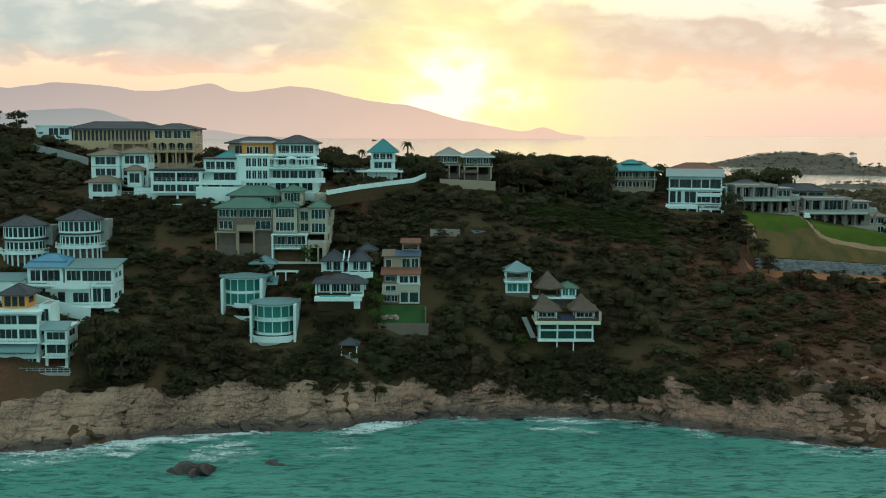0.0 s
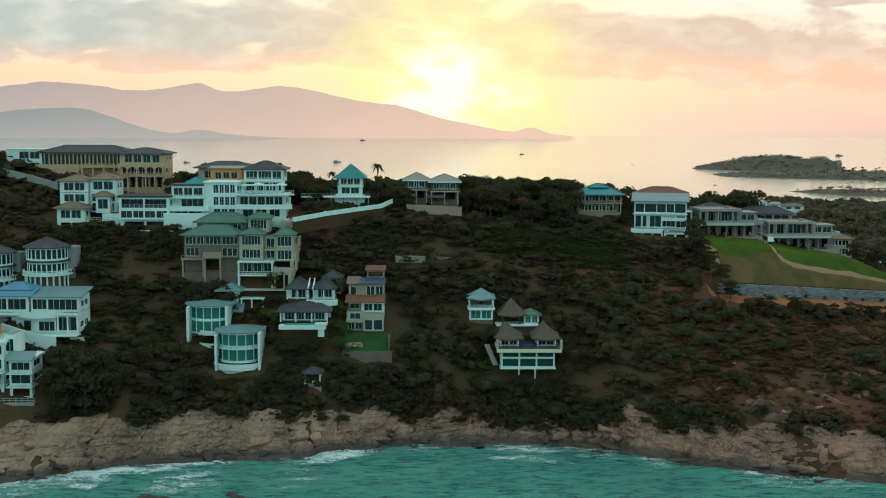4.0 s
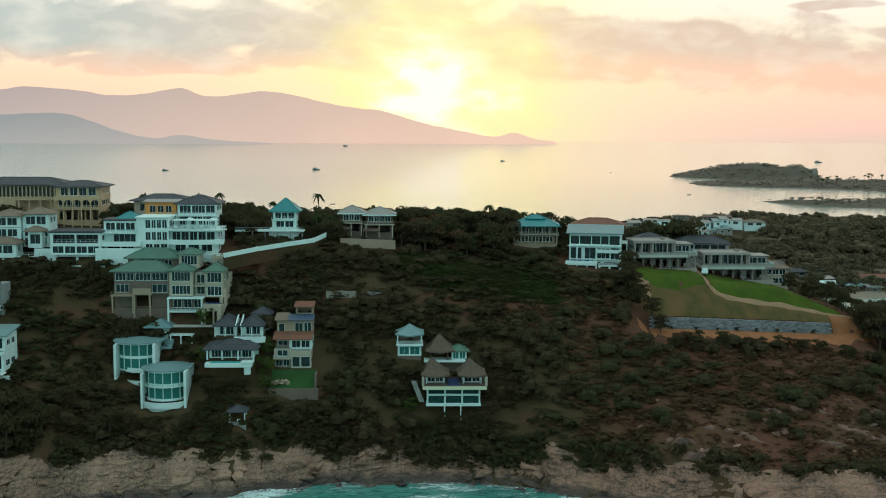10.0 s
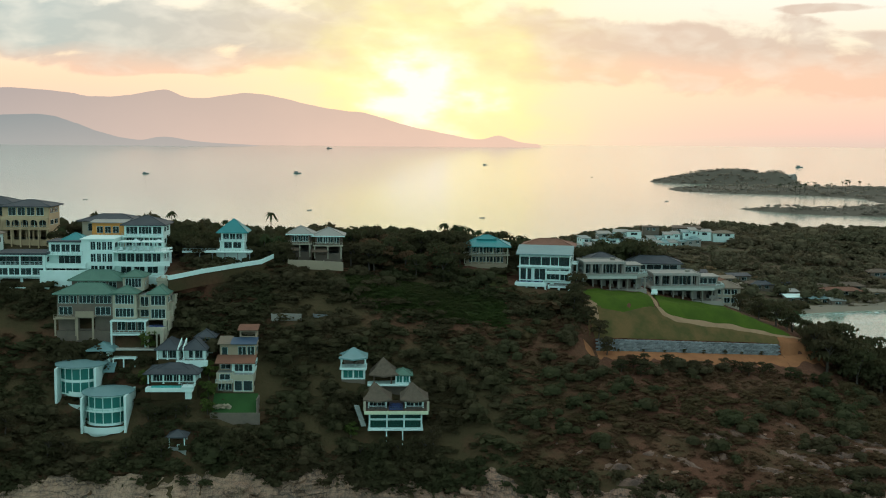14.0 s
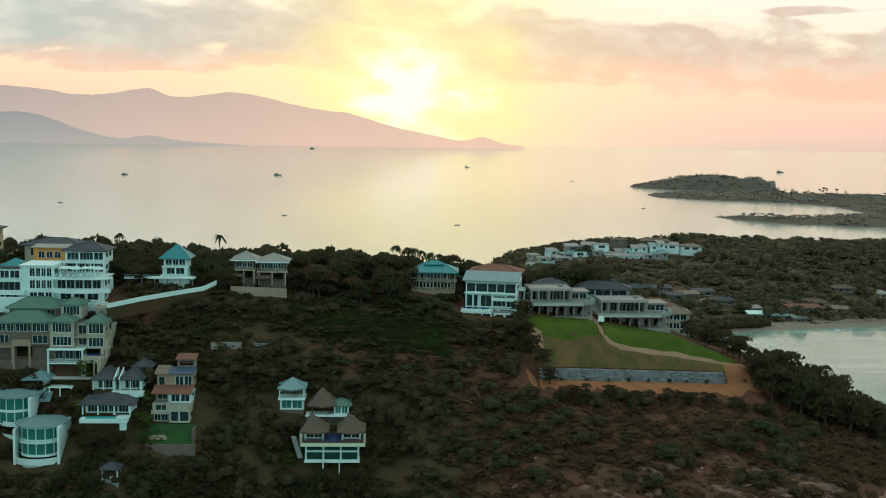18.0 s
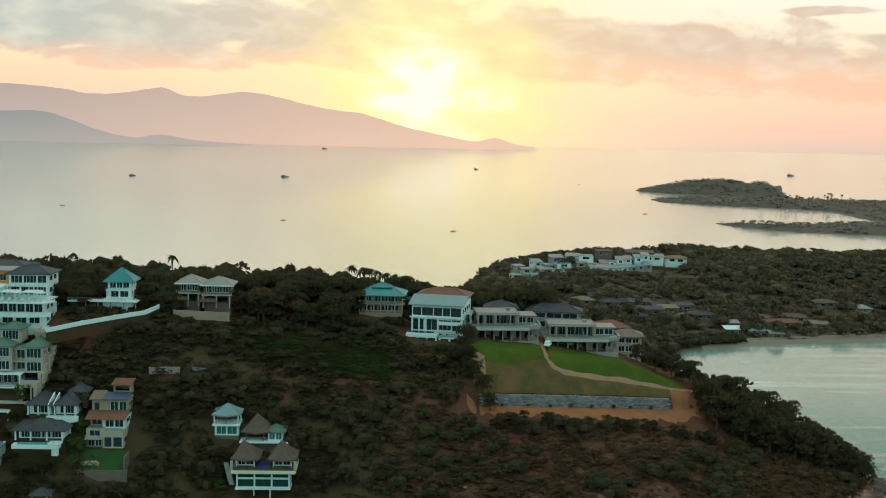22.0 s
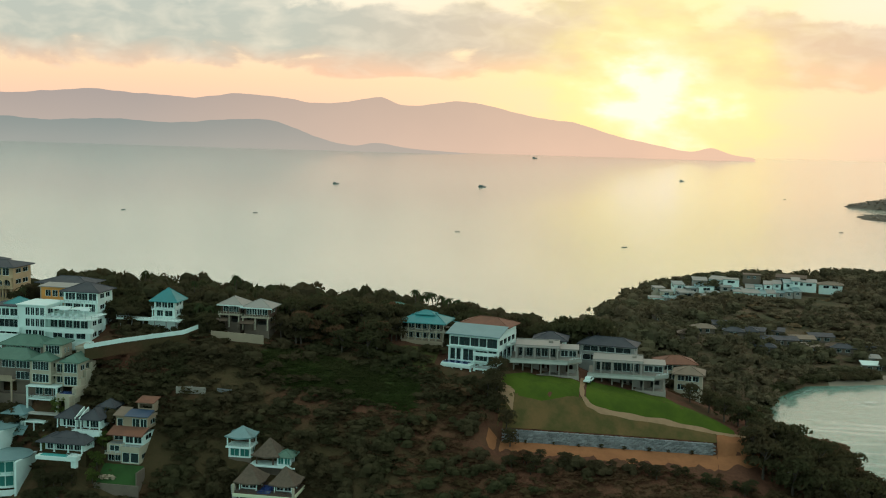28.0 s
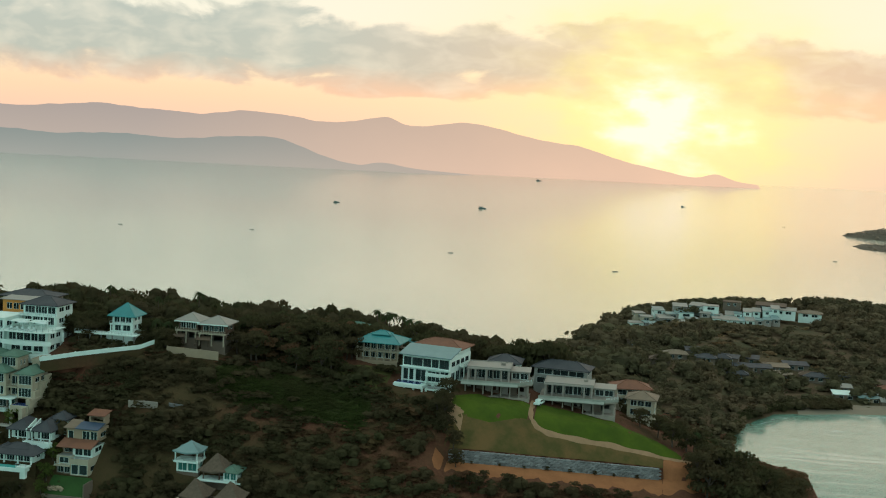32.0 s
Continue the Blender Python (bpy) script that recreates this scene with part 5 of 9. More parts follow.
def concrete_house(x, y, z, yaw, W, label, name="unfinished_villa"):
    h = House(name, x, y, z, yaw, label, "villa", "concrete villas above the lawn")
    D = 11.0
    canopy = mat("grey_green_canopy", (0.29, 0.32, 0.28), 0.7, (0.20, 0.225, 0.195), 0.4, 0.5, 0.2, 6)
    h.base(-0.3, W + 0.3, -1.2, D, 4, RAWCONCRETE)
    # open ground floor behind columns
    h.storey(0.4, W - 0.4, 2.6, D, 0, 3.4, [], RAWCONCRETE, 1, void=even(6, 0.8, W - 0.8, 0.2, 2.9, 0.7))
    h.cols([0.2 + (W - 0.4) * i / 7 for i in range(8)], -0.8, -0.2, 3.3, RAWCONCRETE, 0.2)
    for i in range(7):
        u = 0.6 + (W - 0.8) * i / 7
        h.box("infill_panel", u, u + (W - 3.0) / 9, 2.3, 2.55, 0.003, 2.6 if i % 3 else 1.1, BROWNWALL if i % 2 else PALEROOF)
    # the terrace slab, cut back at its eastern corner, under a sloping canopy with a parapet
    for name_, grow, z0, z1, m in (("terrace_slab", 0.0, 3.4, 3.75, RAWCONCRETE), ("terrace_parapet", 0.12, 3.753, 4.5, canopy)):
        ring = [(-0.8 - grow, -2.4 - grow), (W - 2.6, -2.4 - grow), (W + 0.9 + grow, 0.6), (W + 0.9 + grow, D - 0.4), (-0.8 - grow, D - 0.4)]
        bm = bmesh.new()
        if name_ == "terrace_slab":
            prism(bm, ring, z0, z1)
        else:
            for (ax, ay), (bx_, by_) in zip(ring[:3] , ring[1:4]):
                Lq = math.hypot(bx_ - ax, by_ - ay)
                bx(bm, 0, Lq, 0, 0.16, z0, z1, Matrix.Translation((ax, ay, 0)) @ Matrix.Rotation(math.atan2(by_ - ay, bx_ - ax), 4, "Z"))
        part(name_, bm, m, h.o)
    h.mono(-0.9, W - 3.0, -3.1, -2.55, 3.3, 3.9, canopy, 0.14, label="grey-green canopy over the terrace edge")
    h.box("terrace_floor", -0.6, W + 0.6, 0.8, D - 0.6, 3.753, 3.9, RAWCONCRETE)
    # set-back upper floor: frame of pale posts and beams with dark glazing, thin flat roof
    A, B = 0.8, W * 0.68
    h.storey(A, B, 2.4, D - 0.5, 3.9, 3.3, [], PALEROOF, 2, void=[(A + 0.4, A + 1.6, 4.2, 6.9), (A + 2.2, A + 4.6, 4.2, 6.9), (A + 5.4, B - 0.5, 4.2, 6.9)], slab=RAWCONCRETE)
    h.wall("window_screen", A + 0.3, B - 0.3, 4.0, 7.0, even(5, A + 0.3, B - 0.4, 4.1, 6.8, 0.25), BROWNWALL, Matrix.Translation((0, 3.6, 0)), 0.1, FRAME)
    h.cols([A - 0.1, A + 1.9, A + 5.0, B - 2.2, B], 0.8, 3.9, 7.05, PALEROOF, 0.2)
    h.box("beam", A - 0.4, B + 0.4, 0.5, 1.1, 7.053, 7.4, PALEROOF)
    h.flat(A, B, 1.6, D - 0.5, 7.2, PALEROOF, 0.5, 0.3, 0.25)
    h.storey(B + 0.4, W - 0.2, 4.0, D - 0.5, 3.9, 2.5, even(2, B + 0.5, W - 0.3, 4.4, 6.0, 0.5), PALEROOF, 1)
    h.flat(B + 0.4, W - 0.2, 3.6, D - 0.5, 6.4, PALEROOF, 0.4, 0.25)
    h.rail([(W - 2.4, -2.0), (W + 0.6, 0.5), (W + 0.6, 6)], 4.5, 0.5, FRAME, 0.8)
    h.box("roof_tank", B - 2.6, B - 1.4, 6.5, 7.7, 7.503, 8.2, RAWCONCRETE)
    return h


modern_white_box(), mansion(), stepped_white(), glass_terrace_white(), curved_balcony_white(), big_white_curved()
orange_house(), teal_pavilion(), brown_houses(), teal_hall(), white_three_storey()
concrete_house(83.6, 299.0, 43.4, 3, 18.0, "grey concrete villa with open ground floor above a lawn")
concrete_house(105.0, 305.0, 39.4, 0, 20.5, "long grey concrete villa with terrace slab beside the sandy path")


def back_houses():
    for x, y, z, w, d, yaw, roof, wall, lab in (
            (88, 316, 44.5, 9, 8, 0, GREYROOF, WHITE, "white house with dark hip roof behind the concrete villas"),
            (101, 322, 43.0, 16, 8, -8, GREYROOF, CONCRETE, "long grey house with dark pitched roof"),
            (129, 325, 35.0, 8, 8, -6, TANROOF, CREAM, "cream house with tan hip roof by the trees"),
            (125, 336, 35.5, 11, 8, 10, REDROOF, CREAM, "cream house with faded red roof")):
        h = House("house", x, y, z, yaw, lab)
        h.base(0, w, 0, d, 7, wall)
        h.storey(0, w, 0, d, 0, 2.8, even(3, 0.4, w - 0.4, 0.9, 2.2, 0.8), wall, 2)
        h.storey(0, w, 0, d, 2.8, 2.6, even(3, 0.4, w - 0.4, 3.5, 4.8, 0.8), wall, 2)
        h.hip(0, w, 0, d, 5.4, 1.9, roof, 0.8)


back_houses()

# ---- houses down the slope ----
def green_roofed():
    h = House("villa", -53.0, 260, 38.0, 0, "brown three-storey villa with two tiers of grey-green hip roofs")
    h.base(0, 14, 0, 12, 8, BROWNWALL)
    h.storey(0, 14, 1.5, 12, 0, 3.4, [], BROWNWALL, 1, void=[(5.2, 9.0, 0.3, 2.9)])
    h.storey(0, 14, 0.6, 12, 3.4, 3.0, [(0.6, 3.4, 4.0, 5.8, 3), (9.6, 12.8, 4.0, 5.8, 3)], BROWNWALL, 2)
    h.storey(0, 14, 0.6, 12, 6.4, 2.8, [(0.5, 2.9, 6.9, 8.6, 3), (3.2, 4.6, 6.9, 8.6, 2), (5.6, 8.8, 6.9, 8.6, 4), (9.6, 13.0, 6.9, 8.6, 4)], BROWNWALL, 2)
    h.box("balcony", -0.4, 5.0, -1.4, 0.59, 3.1, 3.4, TAN)
    h.rail([(-0.3, -1.3), (4.9, -1.3)], 3.4, 0.9, TAN, 0.8)
    h.box("balcony", 5.0, 9.6, -1.8, 0.59, 3.6, 3.9, TAN)
    h.rail([(5.1, -1.7), (9.5, -1.7)], 3.9, 1.3, solid=TAN)
    h.cols([5.4, 9.2], -1.4, -2.0, 3.6, TAN, 0.2)
    h.cols([0, 5.0], -1.2, -1.0, 3.1, TAN, 0.18)
    h.hip(0, 14, 0.6, 9, 9.2, 2.2, GREENROOF, 0.9)
    h.storey(2.2, 14.6, 6, 13, 9.2, 2.6, even(4, 2.6, 14.2, 10.2, 11.4, 1.2), BROWNWALL, 2)
    h.hip(2.2, 14.6, 6, 13, 11.9, 2.2, GREENROOF, 0.9)


def beige_towers():
    h = House("villa", -39.3, 259.5, 38.1, 0, "beige villa of stepped towers with small green hip roofs on stilts")
    h.base(0, 4.5, 2, 12, 6, CREAM)
    h.base(4.6, 13, 3, 12, 6, CREAM)
    for z, ops in ((3.0, even(1, 0.4, 5.4, 3.5, 5.4, 0.5, 5)), (6.2, even(1, 0.4, 5.4, 6.8, 8.8, 0.5, 6))):
        h.storey(0, 5.8, 0.5, 8, z, 3.2, ops, CREAM, 2)
    h.hip(0, 5.8, 0.5, 8, 9.4, 1.5, GREENROOF, 0.6)
    h.storey(1.6, 6.8, 4.5, 10, 9.4, 3.6, even(1, 2.0, 6.4, 10.6, 12.4, 0.5, 5), CREAM, 2)
    h.hip(1.6, 6.8, 4.5, 10, 13.0, 1.4, GREENROOF, 0.6)
    h.storey(5.9, 8.8, 2.5, 9, 2.8, 5.8, [(6.6, 8.2, 3.2, 5.2, 2), (6.6, 8.2, 6.0, 8.0, 2)], CREAM, 0)
    h.box("balcony", 5.6, 9.2, 1.0, 2.49, 5.2, 5.5, CREAM)
    h.rail([(5.7, 1.1), (9.1, 1.1)], 5.5, 0.9, CREAM, 0.6)
    h.storey(8.8, 13.2, 1.0, 9, 2.6, 3.2, even(1, 9.0, 13.0, 3.1, 5.2, 0.4, 4), CREAM, 2)
    h.storey(8.8, 13.2, 1.0, 9, 5.8, 3.4, even(1, 9.0, 13.0, 6.5, 8.6, 0.4, 4), CREAM, 2)
    h.hip(8.8, 13.2, 1.0, 9, 9.2, 1.7, GREENROOF, 0.6)
    h.storey(9.6, 14.2, 7, 12, 9.0, 2.4, [], CREAM, 1)
    h.flat(9.6, 14.2, 7, 12, 11.4, CREAM, 0.2, 0.3, 0.5)
    for i in range(5):
        h.box("boundary_wall", 13.4 - i * 0.25, 14.3 - i * 0.25, 9.0 - 2.6 * (i + 1), 9.0 - 2.6 * i - 0.003, 4.6 - i * 1.9, 8.2 - i * 1.75, CREAM)
    h.box("terrace_slab", -0.3, 8.6, -1.4, 9, 2.5, 2.8, WHITE)
    h.box("terrace_slab", -0.3, 8.6, -1.2, 9, -0.9, -0.6, WHITE)
    h.cols([0, 8.2], -1.1, -3.8, 2.5, WHITE, 0.2)
    h.rail([(-0.2, -1.1), (8.4, -1.1)], -0.6, 0.9, WHITE, 1.0)
    h.wall("lower_wall", 0, 8.4, -0.6, 2.5, even(3, 0.2, 8.2, -0.2, 2.0, 0.5), BROWNWALL, Matrix.Translation((0, 1.9, 0)))
    h.box("pool_deck", 8.7, 13.8, -2.2, 0.99, -0.4, 1.4, CREAM)
    h.box("pool_water", 9.2, 13.3, -1.9, 0.6, 1.403, 1.5, POOLWATER, "dark blue pool water")
    h.cols([9, 11.2, 13.4], -1.9, -3.8, -0.4, CREAM, 0.2)
    h.box("garden_wall", 13.9, 14.2, -2.0, 11, 0.5, 3.0, CREAM)
    h.box("driveway", -0.5, 14.0, -3.4, -1.6, -4.2, -3.8, ROADMAT)


def turret(x, y, z, label):
    h = House("round_house", x, y, z, 0, label, "house", "round houses on the slope")
    R = 4.9
    for a in range(190, 351, 16):
        px, py = 5.2 * math.cos(radians(a)), 5.2 * math.sin(radians(a))
        bm = bmesh.new()
        bx(bm, px - 0.17, px + 0.17, py - 0.17, py + 0.17, -3.5, 2.6)
        part("column", bm, WHITE, h.o)
    h.disc("drum", 0, 0, 3.9, -3.0, 2.6, BROWNWALL)
    h.disc("balcony", 0, 0, 5.9, 2.6, 2.95, WHITE, n=32)
    h.band("railing", 0, 0, 5.8, 3.7, 3.85, WHITE, 180, 360, 24)
    for a in range(180, 361, 9):
        px, py = 5.7 * math.cos(radians(a)), 5.7 * math.sin(radians(a))
        bm = bmesh.new()
        bx(bm, px - 0.05, px + 0.05, py - 0.05, py + 0.05, 2.95, 3.7)
        part("baluster", bm, WHITE, h.o)
    h.round_floor(0, 0, R - 0.2, 2.95, 2.9, 12, WHITE, GLASS, FRAME, 180, 360)
    h.disc("cornice", 0, 0, 5.4, 5.85, 6.25, GREYROOF, n=32, label="dark band between the floors")
    h.round_floor(0, 0, R, 6.25, 3.1, 12, WHITE, GLASS, FRAME, 180, 360)
    h.disc("rear_wall", 0, 0, R - 0.3, 2.9, 9.3, WHITE, 1, 179, 16)
    h.box("stair_tower", 3.4, 6.2, 1.0, 6.0, 0.0, 9.0, CONCRETE)
    h.cone(0, 0, 5.7, 9.4, 2.3, GREYROOF)


def blue_roofed():
    h = House("villa", -98.6, 236.5, 25.6, 0, "white villa with blue and cyan roofs and curved terrace wall")
    h.base(6, 27, 2, 11, 8, WHITE)
    h.storey(6.5, 14.5, 3, 11, 5.8, 3.6, [(7.4, 9.4, 6.4, 8.6, 2), (9.8, 13.6, 6.4, 8.6, 3)], WHITE, 1)
    h.storey(15.0, 26.0, 3, 11, 5.8, 3.4, [(15.4, 18.4, 6.6, 8.6, 3), (19.0, 25.2, 6.4, 8.6, 5)], WHITE, 2)
    h.mono(6.0, 15.6, 1.8, 8.0, 9.4, 10.6, BLUEROOF, label="blue tiled single-pitch roof")
    h.hip(7.0, 14.0, 6.0, 11.0, 10.6, 1.4, BLUEROOF, 0.6)
    h.mono(15.2, 27.0, 1.6, 11.2, 9.3, 10.4, CYANROOF, label="pale cyan single-pitch roof")
    h.storey(6.5, 26.0, 2.0, 11, 1.2, 4.5, [(7.0, 10.6, 2.0, 4.6, 3), (21.0, 25.4, 1.8, 4.6, 3), (13.8, 15.0, 1.6, 3.8, 1), (17.2, 20.4, 1.6, 3.6, 3)], WHITE, 2)
    h.box("balcony", 6.2, 13.5, 0.2, 1.99, 5.4, 5.8, WHITE)
    h.rail([(6.3, 0.3), (13.4, 0.3)], 5.8, 0.9, WHITE, 0.7)
    h.disc("balcony", 17.0, 6.0, 6.8, 4.9, 5.5, WHITE, 215, 325, 16)
    h.band("balcony_front", 17.0, 6.0, 6.8, 5.5, 6.4, WHITE, 215, 325, 16)
    h.box("balcony", 21.5, 26.6, 0.2, 1.99, 5.4, 5.7, WHITE)
    h.rail([(21.6, 0.3), (26.5, 0.3)], 5.7, 0.9)
    h.cols([21.8, 24.0, 26.2], 0.5, 1.2, 5.4, WHITE, 0.16)
    h.box("terrace_slab", 5.5, 26.5, -1.5, 1.99, 0.8, 1.2, WHITE)
    bm = bmesh.new()
    for i in range(14):
        a, b = i / 14, (i + 1) / 14
        za, zb = 5.6 * (1 - a) ** 1.4, 5.6 * (1 - b) ** 1.4
        v = [bm.verts.new(q) for q in ((4 + 18 * a, -1.8, -2.5), (4 + 18 * b, -1.8, -2.5), (4 + 18 * b, -1.8, 0.9 + zb), (4 + 18 * a, -1.8, 0.9 + za),
                                       (4 + 18 * a, -1.5, -2.5), (4 + 18 * b, -1.5, -2.5), (4 + 18 * b, -1.5, 0.9 + zb), (4 + 18 * a, -1.5, 0.9 + za))]
        for f in ((0, 1, 2, 3), (5, 4, 7, 6), (3, 2, 6, 7), (1, 5, 6, 2), (4, 0, 3, 7)):
            bm.faces.new([v[k] for k in f])
    bmesh.ops.remove_doubles(bm, verts=bm.verts[:], dist=0.01)
    part("sweeping_wall", bm, WHITE, h.o, "white wall sweeping down in a curve")
    h.storey(-2, 5.8, 0, 8, 0, 6.6, [(4.4, 5.2, 4.2, 5.2, 1)], WHITE, 0)
    h.mono(-2.4, 6.4, -0.4, 8.2, 6.62, 7.4, CYANROOF)


def lower_white():
    h = House("villa", -93.0, 220.5, 15.2, 0, "white terraced villa with stacked balconies above the rocks")
    h.base(0, 16, 0, 10, 5, CONCRETE)
    h.storey(0, 9.2, 1.5, 11, 0, 3.0, even(3, 0.4, 8.8, 0.5, 2.4, 0.5, 3), WHITE, 1)
    h.mono(-0.5, 9.0, -0.8, 1.4, 4.1, 5.6, CYANROOF, label="pale cyan awning roof")
    h.storey(0, 9.2, 1.5, 11, 3.0, 3.2, even(2, 0.4, 8.8, 3.5, 5.4, 0.6, 3), WHITE, 1)
    h.storey(0, 9.2, 2.0, 11, 6.2, 3.0, even(2, 0.4, 9.0, 6.8, 8.6, 0.6, 3), WHITE, 1)
    h.storey(0, 9.2, 2.0, 11, 9.2, 3.0, [(1.0, 4.4, 9.9, 11.6, 3), (4.9, 8.6, 9.9, 11.6, 1)], WHITE, 1)
    h.flat(0, 9.2, 1.2, 11, 12.2, WHITE, 0.4, 0.5)
    h.box("terrace_slab", -0.4, 9.6, 0.0, 1.99, 5.9, 6.2, WHITE)
    h.rail([(-0.3, 0.1), (9.5, 0.1)], 6.2, 0.9)
    h.storey(0.4, 5.6, 5, 11, 12.7, 3.0, even(3, 0.8, 5.4, 13.2, 15.2, 0.3, 1), ORANGE, 1, frame=WOOD)
    h.hip(0.0, 6.0, 4.6, 11.4, 15.7, 2.0, GREYROOF, 0.7)
    h.storey(10.6, 15.4, 1.0, 8, 0.4, 2.8, [], WHITE, 1, void=[(11.2, 14.8, 0.9, 2.6)])
    h.storey(10.6, 15.4, 1.0, 8, 3.2, 2.9, [(11.0, 14.9, 3.8, 5.6, 2)], WHITE, 1)
    h.storey(10.6, 15.4, 1.0, 8, 6.1, 2.6, [(11.2, 14.8, 6.7, 8.2, 3)], WHITE, 1)
    h.mono(10.1, 15.9, -0.4, 3.0, 8.8, 10.2, CYANROOF)
    h.box("roof_terrace", 10.4, 15.8, 3.0, 8.4, 8.72, 9.3, WHITE)
    h.box("balcony", 10.4, 15.8, -0.5, 0.99, 5.9, 6.1, WHITE)
    h.rail([(10.5, -0.4), (15.7, -0.4)], 6.1, 0.9)
    h.box("balcony", 10.4, 15.8, -0.5, 0.99, 3.0, 3.2, WHITE)
    h.rail([(10.5, -0.4), (15.7, -0.4)], 3.2, 0.9)
    h.storey(8.6, 11.0, 4, 10, 9.3, 4.4, even(1, 8.8, 10.8, 10.4, 12.6, 0.3), WHITE, 0)
    h.rail([(-0.4, -1.0), (16.4, -1.0)], 0.0, 1.0)
    h.box("front_terrace", -0.5, 16.5, -1.4, 1.4, -0.6, -0.01, CONCRETE)
    h.cols([11.4, 15.6], -1.2, -4.4, -0.6, CONCRETE, 0.2)
    h.box("retaining_wall", -6, 11, -1.9, -1.45, -4.6, -0.7, TAN)


def glass_drum_upper():
    h = House("round_villa", -44.8, 249.5, 20.5, 0, "white villa with curved green glass fronts on stilts")
    h.box("side_wall", -5.0, -4.4, -3.2, 8, 2.6, 10.9, WHITE)
    h.box("side_wall", 4.0, 4.6, -2.6, 8, 0.0, 10.9, WHITE)
    h.box("rear_wall", -4.39, 3.99, 5.0, 5.3, 0, 10.8, WHITE)
    for z, cy in ((7.7, 3.0), (4.4, 3.0)):
        h.round_floor(-0.2, cy, 5.2, z, 3.3, 5, WHITE, TEALGLASS, GREENFRAME, 216, 324, 0.25, 0.3, 0.12)
        h.box("floor_slab", -4.39, 3.99, 0, 5, z - 0.25, z - 0.01, WHITE)
    h.disc("balcony", 1.2, 2.6, 5.4, 4.1, 4.4, WHITE, 225, 320, 14)
    h.band("balcony_front", 1.2, 2.6, 5.4, 4.4, 5.2, WHITE, 225, 320, 14)
    h.disc("balcony", 1.4, 2.4, 5.4, 1.0, 1.3, WHITE, 225, 320, 14)
    h.band("balcony_front", 1.4, 2.4, 5.4, 1.3, 2.2, WHITE, 225, 320, 14)
    h.wall("lower_wall", -4.39, 3.99, 1.3, 4.1, even(3, -4.2, 3.8, 1.6, 3.7, 0.4), BROWNWALL, Matrix.Translation((0, 0.4, 0)))
    h.cols([-4.6, -1.6, 1.4, 4.2], -1.6, -4.0, 1.0, WHITE, 0.18)
    h.cone(-0.2, 3.0, 6.2, 11.2, 0.6, CYANROOF, 32, "pale cyan round roof with low crown")
    h.disc("roof_band", -0.2, 3.0, 5.9, 10.8, 10.98, WHITE, 0, 360, 32)


def glass_drum_lower():
    h = House("round_villa", -36.6, 242.0, 16.4, 0, "white villa with bowed green glass storeys above a curved deck")
    h.box("side_wall", 4.6, 5.2, -3.0, 7, 0.6, 10.2, WHITE)
    h.box("side_wall", -5.4, -4.9, -2.6, 7, 1.0, 9.6, WHITE)
    h.box("rear_wall", -4.89, 4.59, 4.6, 4.9, 0, 10.0, WHITE)
    for z in (6.9, 3.4):
        h.round_floor(-0.2, 2.4, 5.0, z, 3.1, 6, WHITE, TEALGLASS, GREENFRAME, 200, 340, 0.2, 0.3, 0.12)
        h.disc("floor_slab", -0.2, 2.4, 5.0, z - 0.3, z - 0.02, WHITE, 190, 350, 16)
    h.disc("ledge", -0.2, 2.4, 5.6, 6.35, 6.6, WHITE, 200, 340, 18)
    h.disc("deck", -0.2, 2.4, 6.6, 1.6, 1.9, WHITE, 190, 350, 22)
    h.band("deck_front", -0.2, 2.4, 6.6, 1.9, 3.1, WHITE, 195, 345, 22)
    h.band("deck_skirt", -0.2, 2.4, 5.9, 0.4, 1.6, WHITE, 200, 340, 22)
    for x in (-4.6, -2.2, 1.6, 4.0):
        bm = bmesh.new()
        p, q = Vector((x * 0.6, 0.5, -2.6)), Vector((x, -2.2, 1.6))
        L = (q - p).length
        bx(bm, -L / 2, L / 2, -0.16, 0.16, -0.16, 0.16, Matrix.Translation((p + q) / 2) @ (q - p).to_track_quat("X", "Z").to_matrix().to_4x4())
        part("strut", bm, WHITE, h.o)
    h.box("core", -2.5, 2.5, 0.5, 4.5, -3.5, 1.6, CONCRETE)
    h.box("stair_post", 2.6, 3.6, -2.8, -1.8, -3.5, 1.2, CONCRETE)
    h.cone(-0.2, 2.6, 6.0, 10.3, 0.8, CYANROOF, 32, "pale cyan round roof with low crown")
    h.disc("roof_band", -0.2, 2.6, 5.7, 9.95, 10.1, WHITE, 0, 360, 32)
    h.rail(h.ring(-0.2, 2.4, 5.5, 205, 335, 10), 6.6, 0.7, GREENFRAME, 0.9)


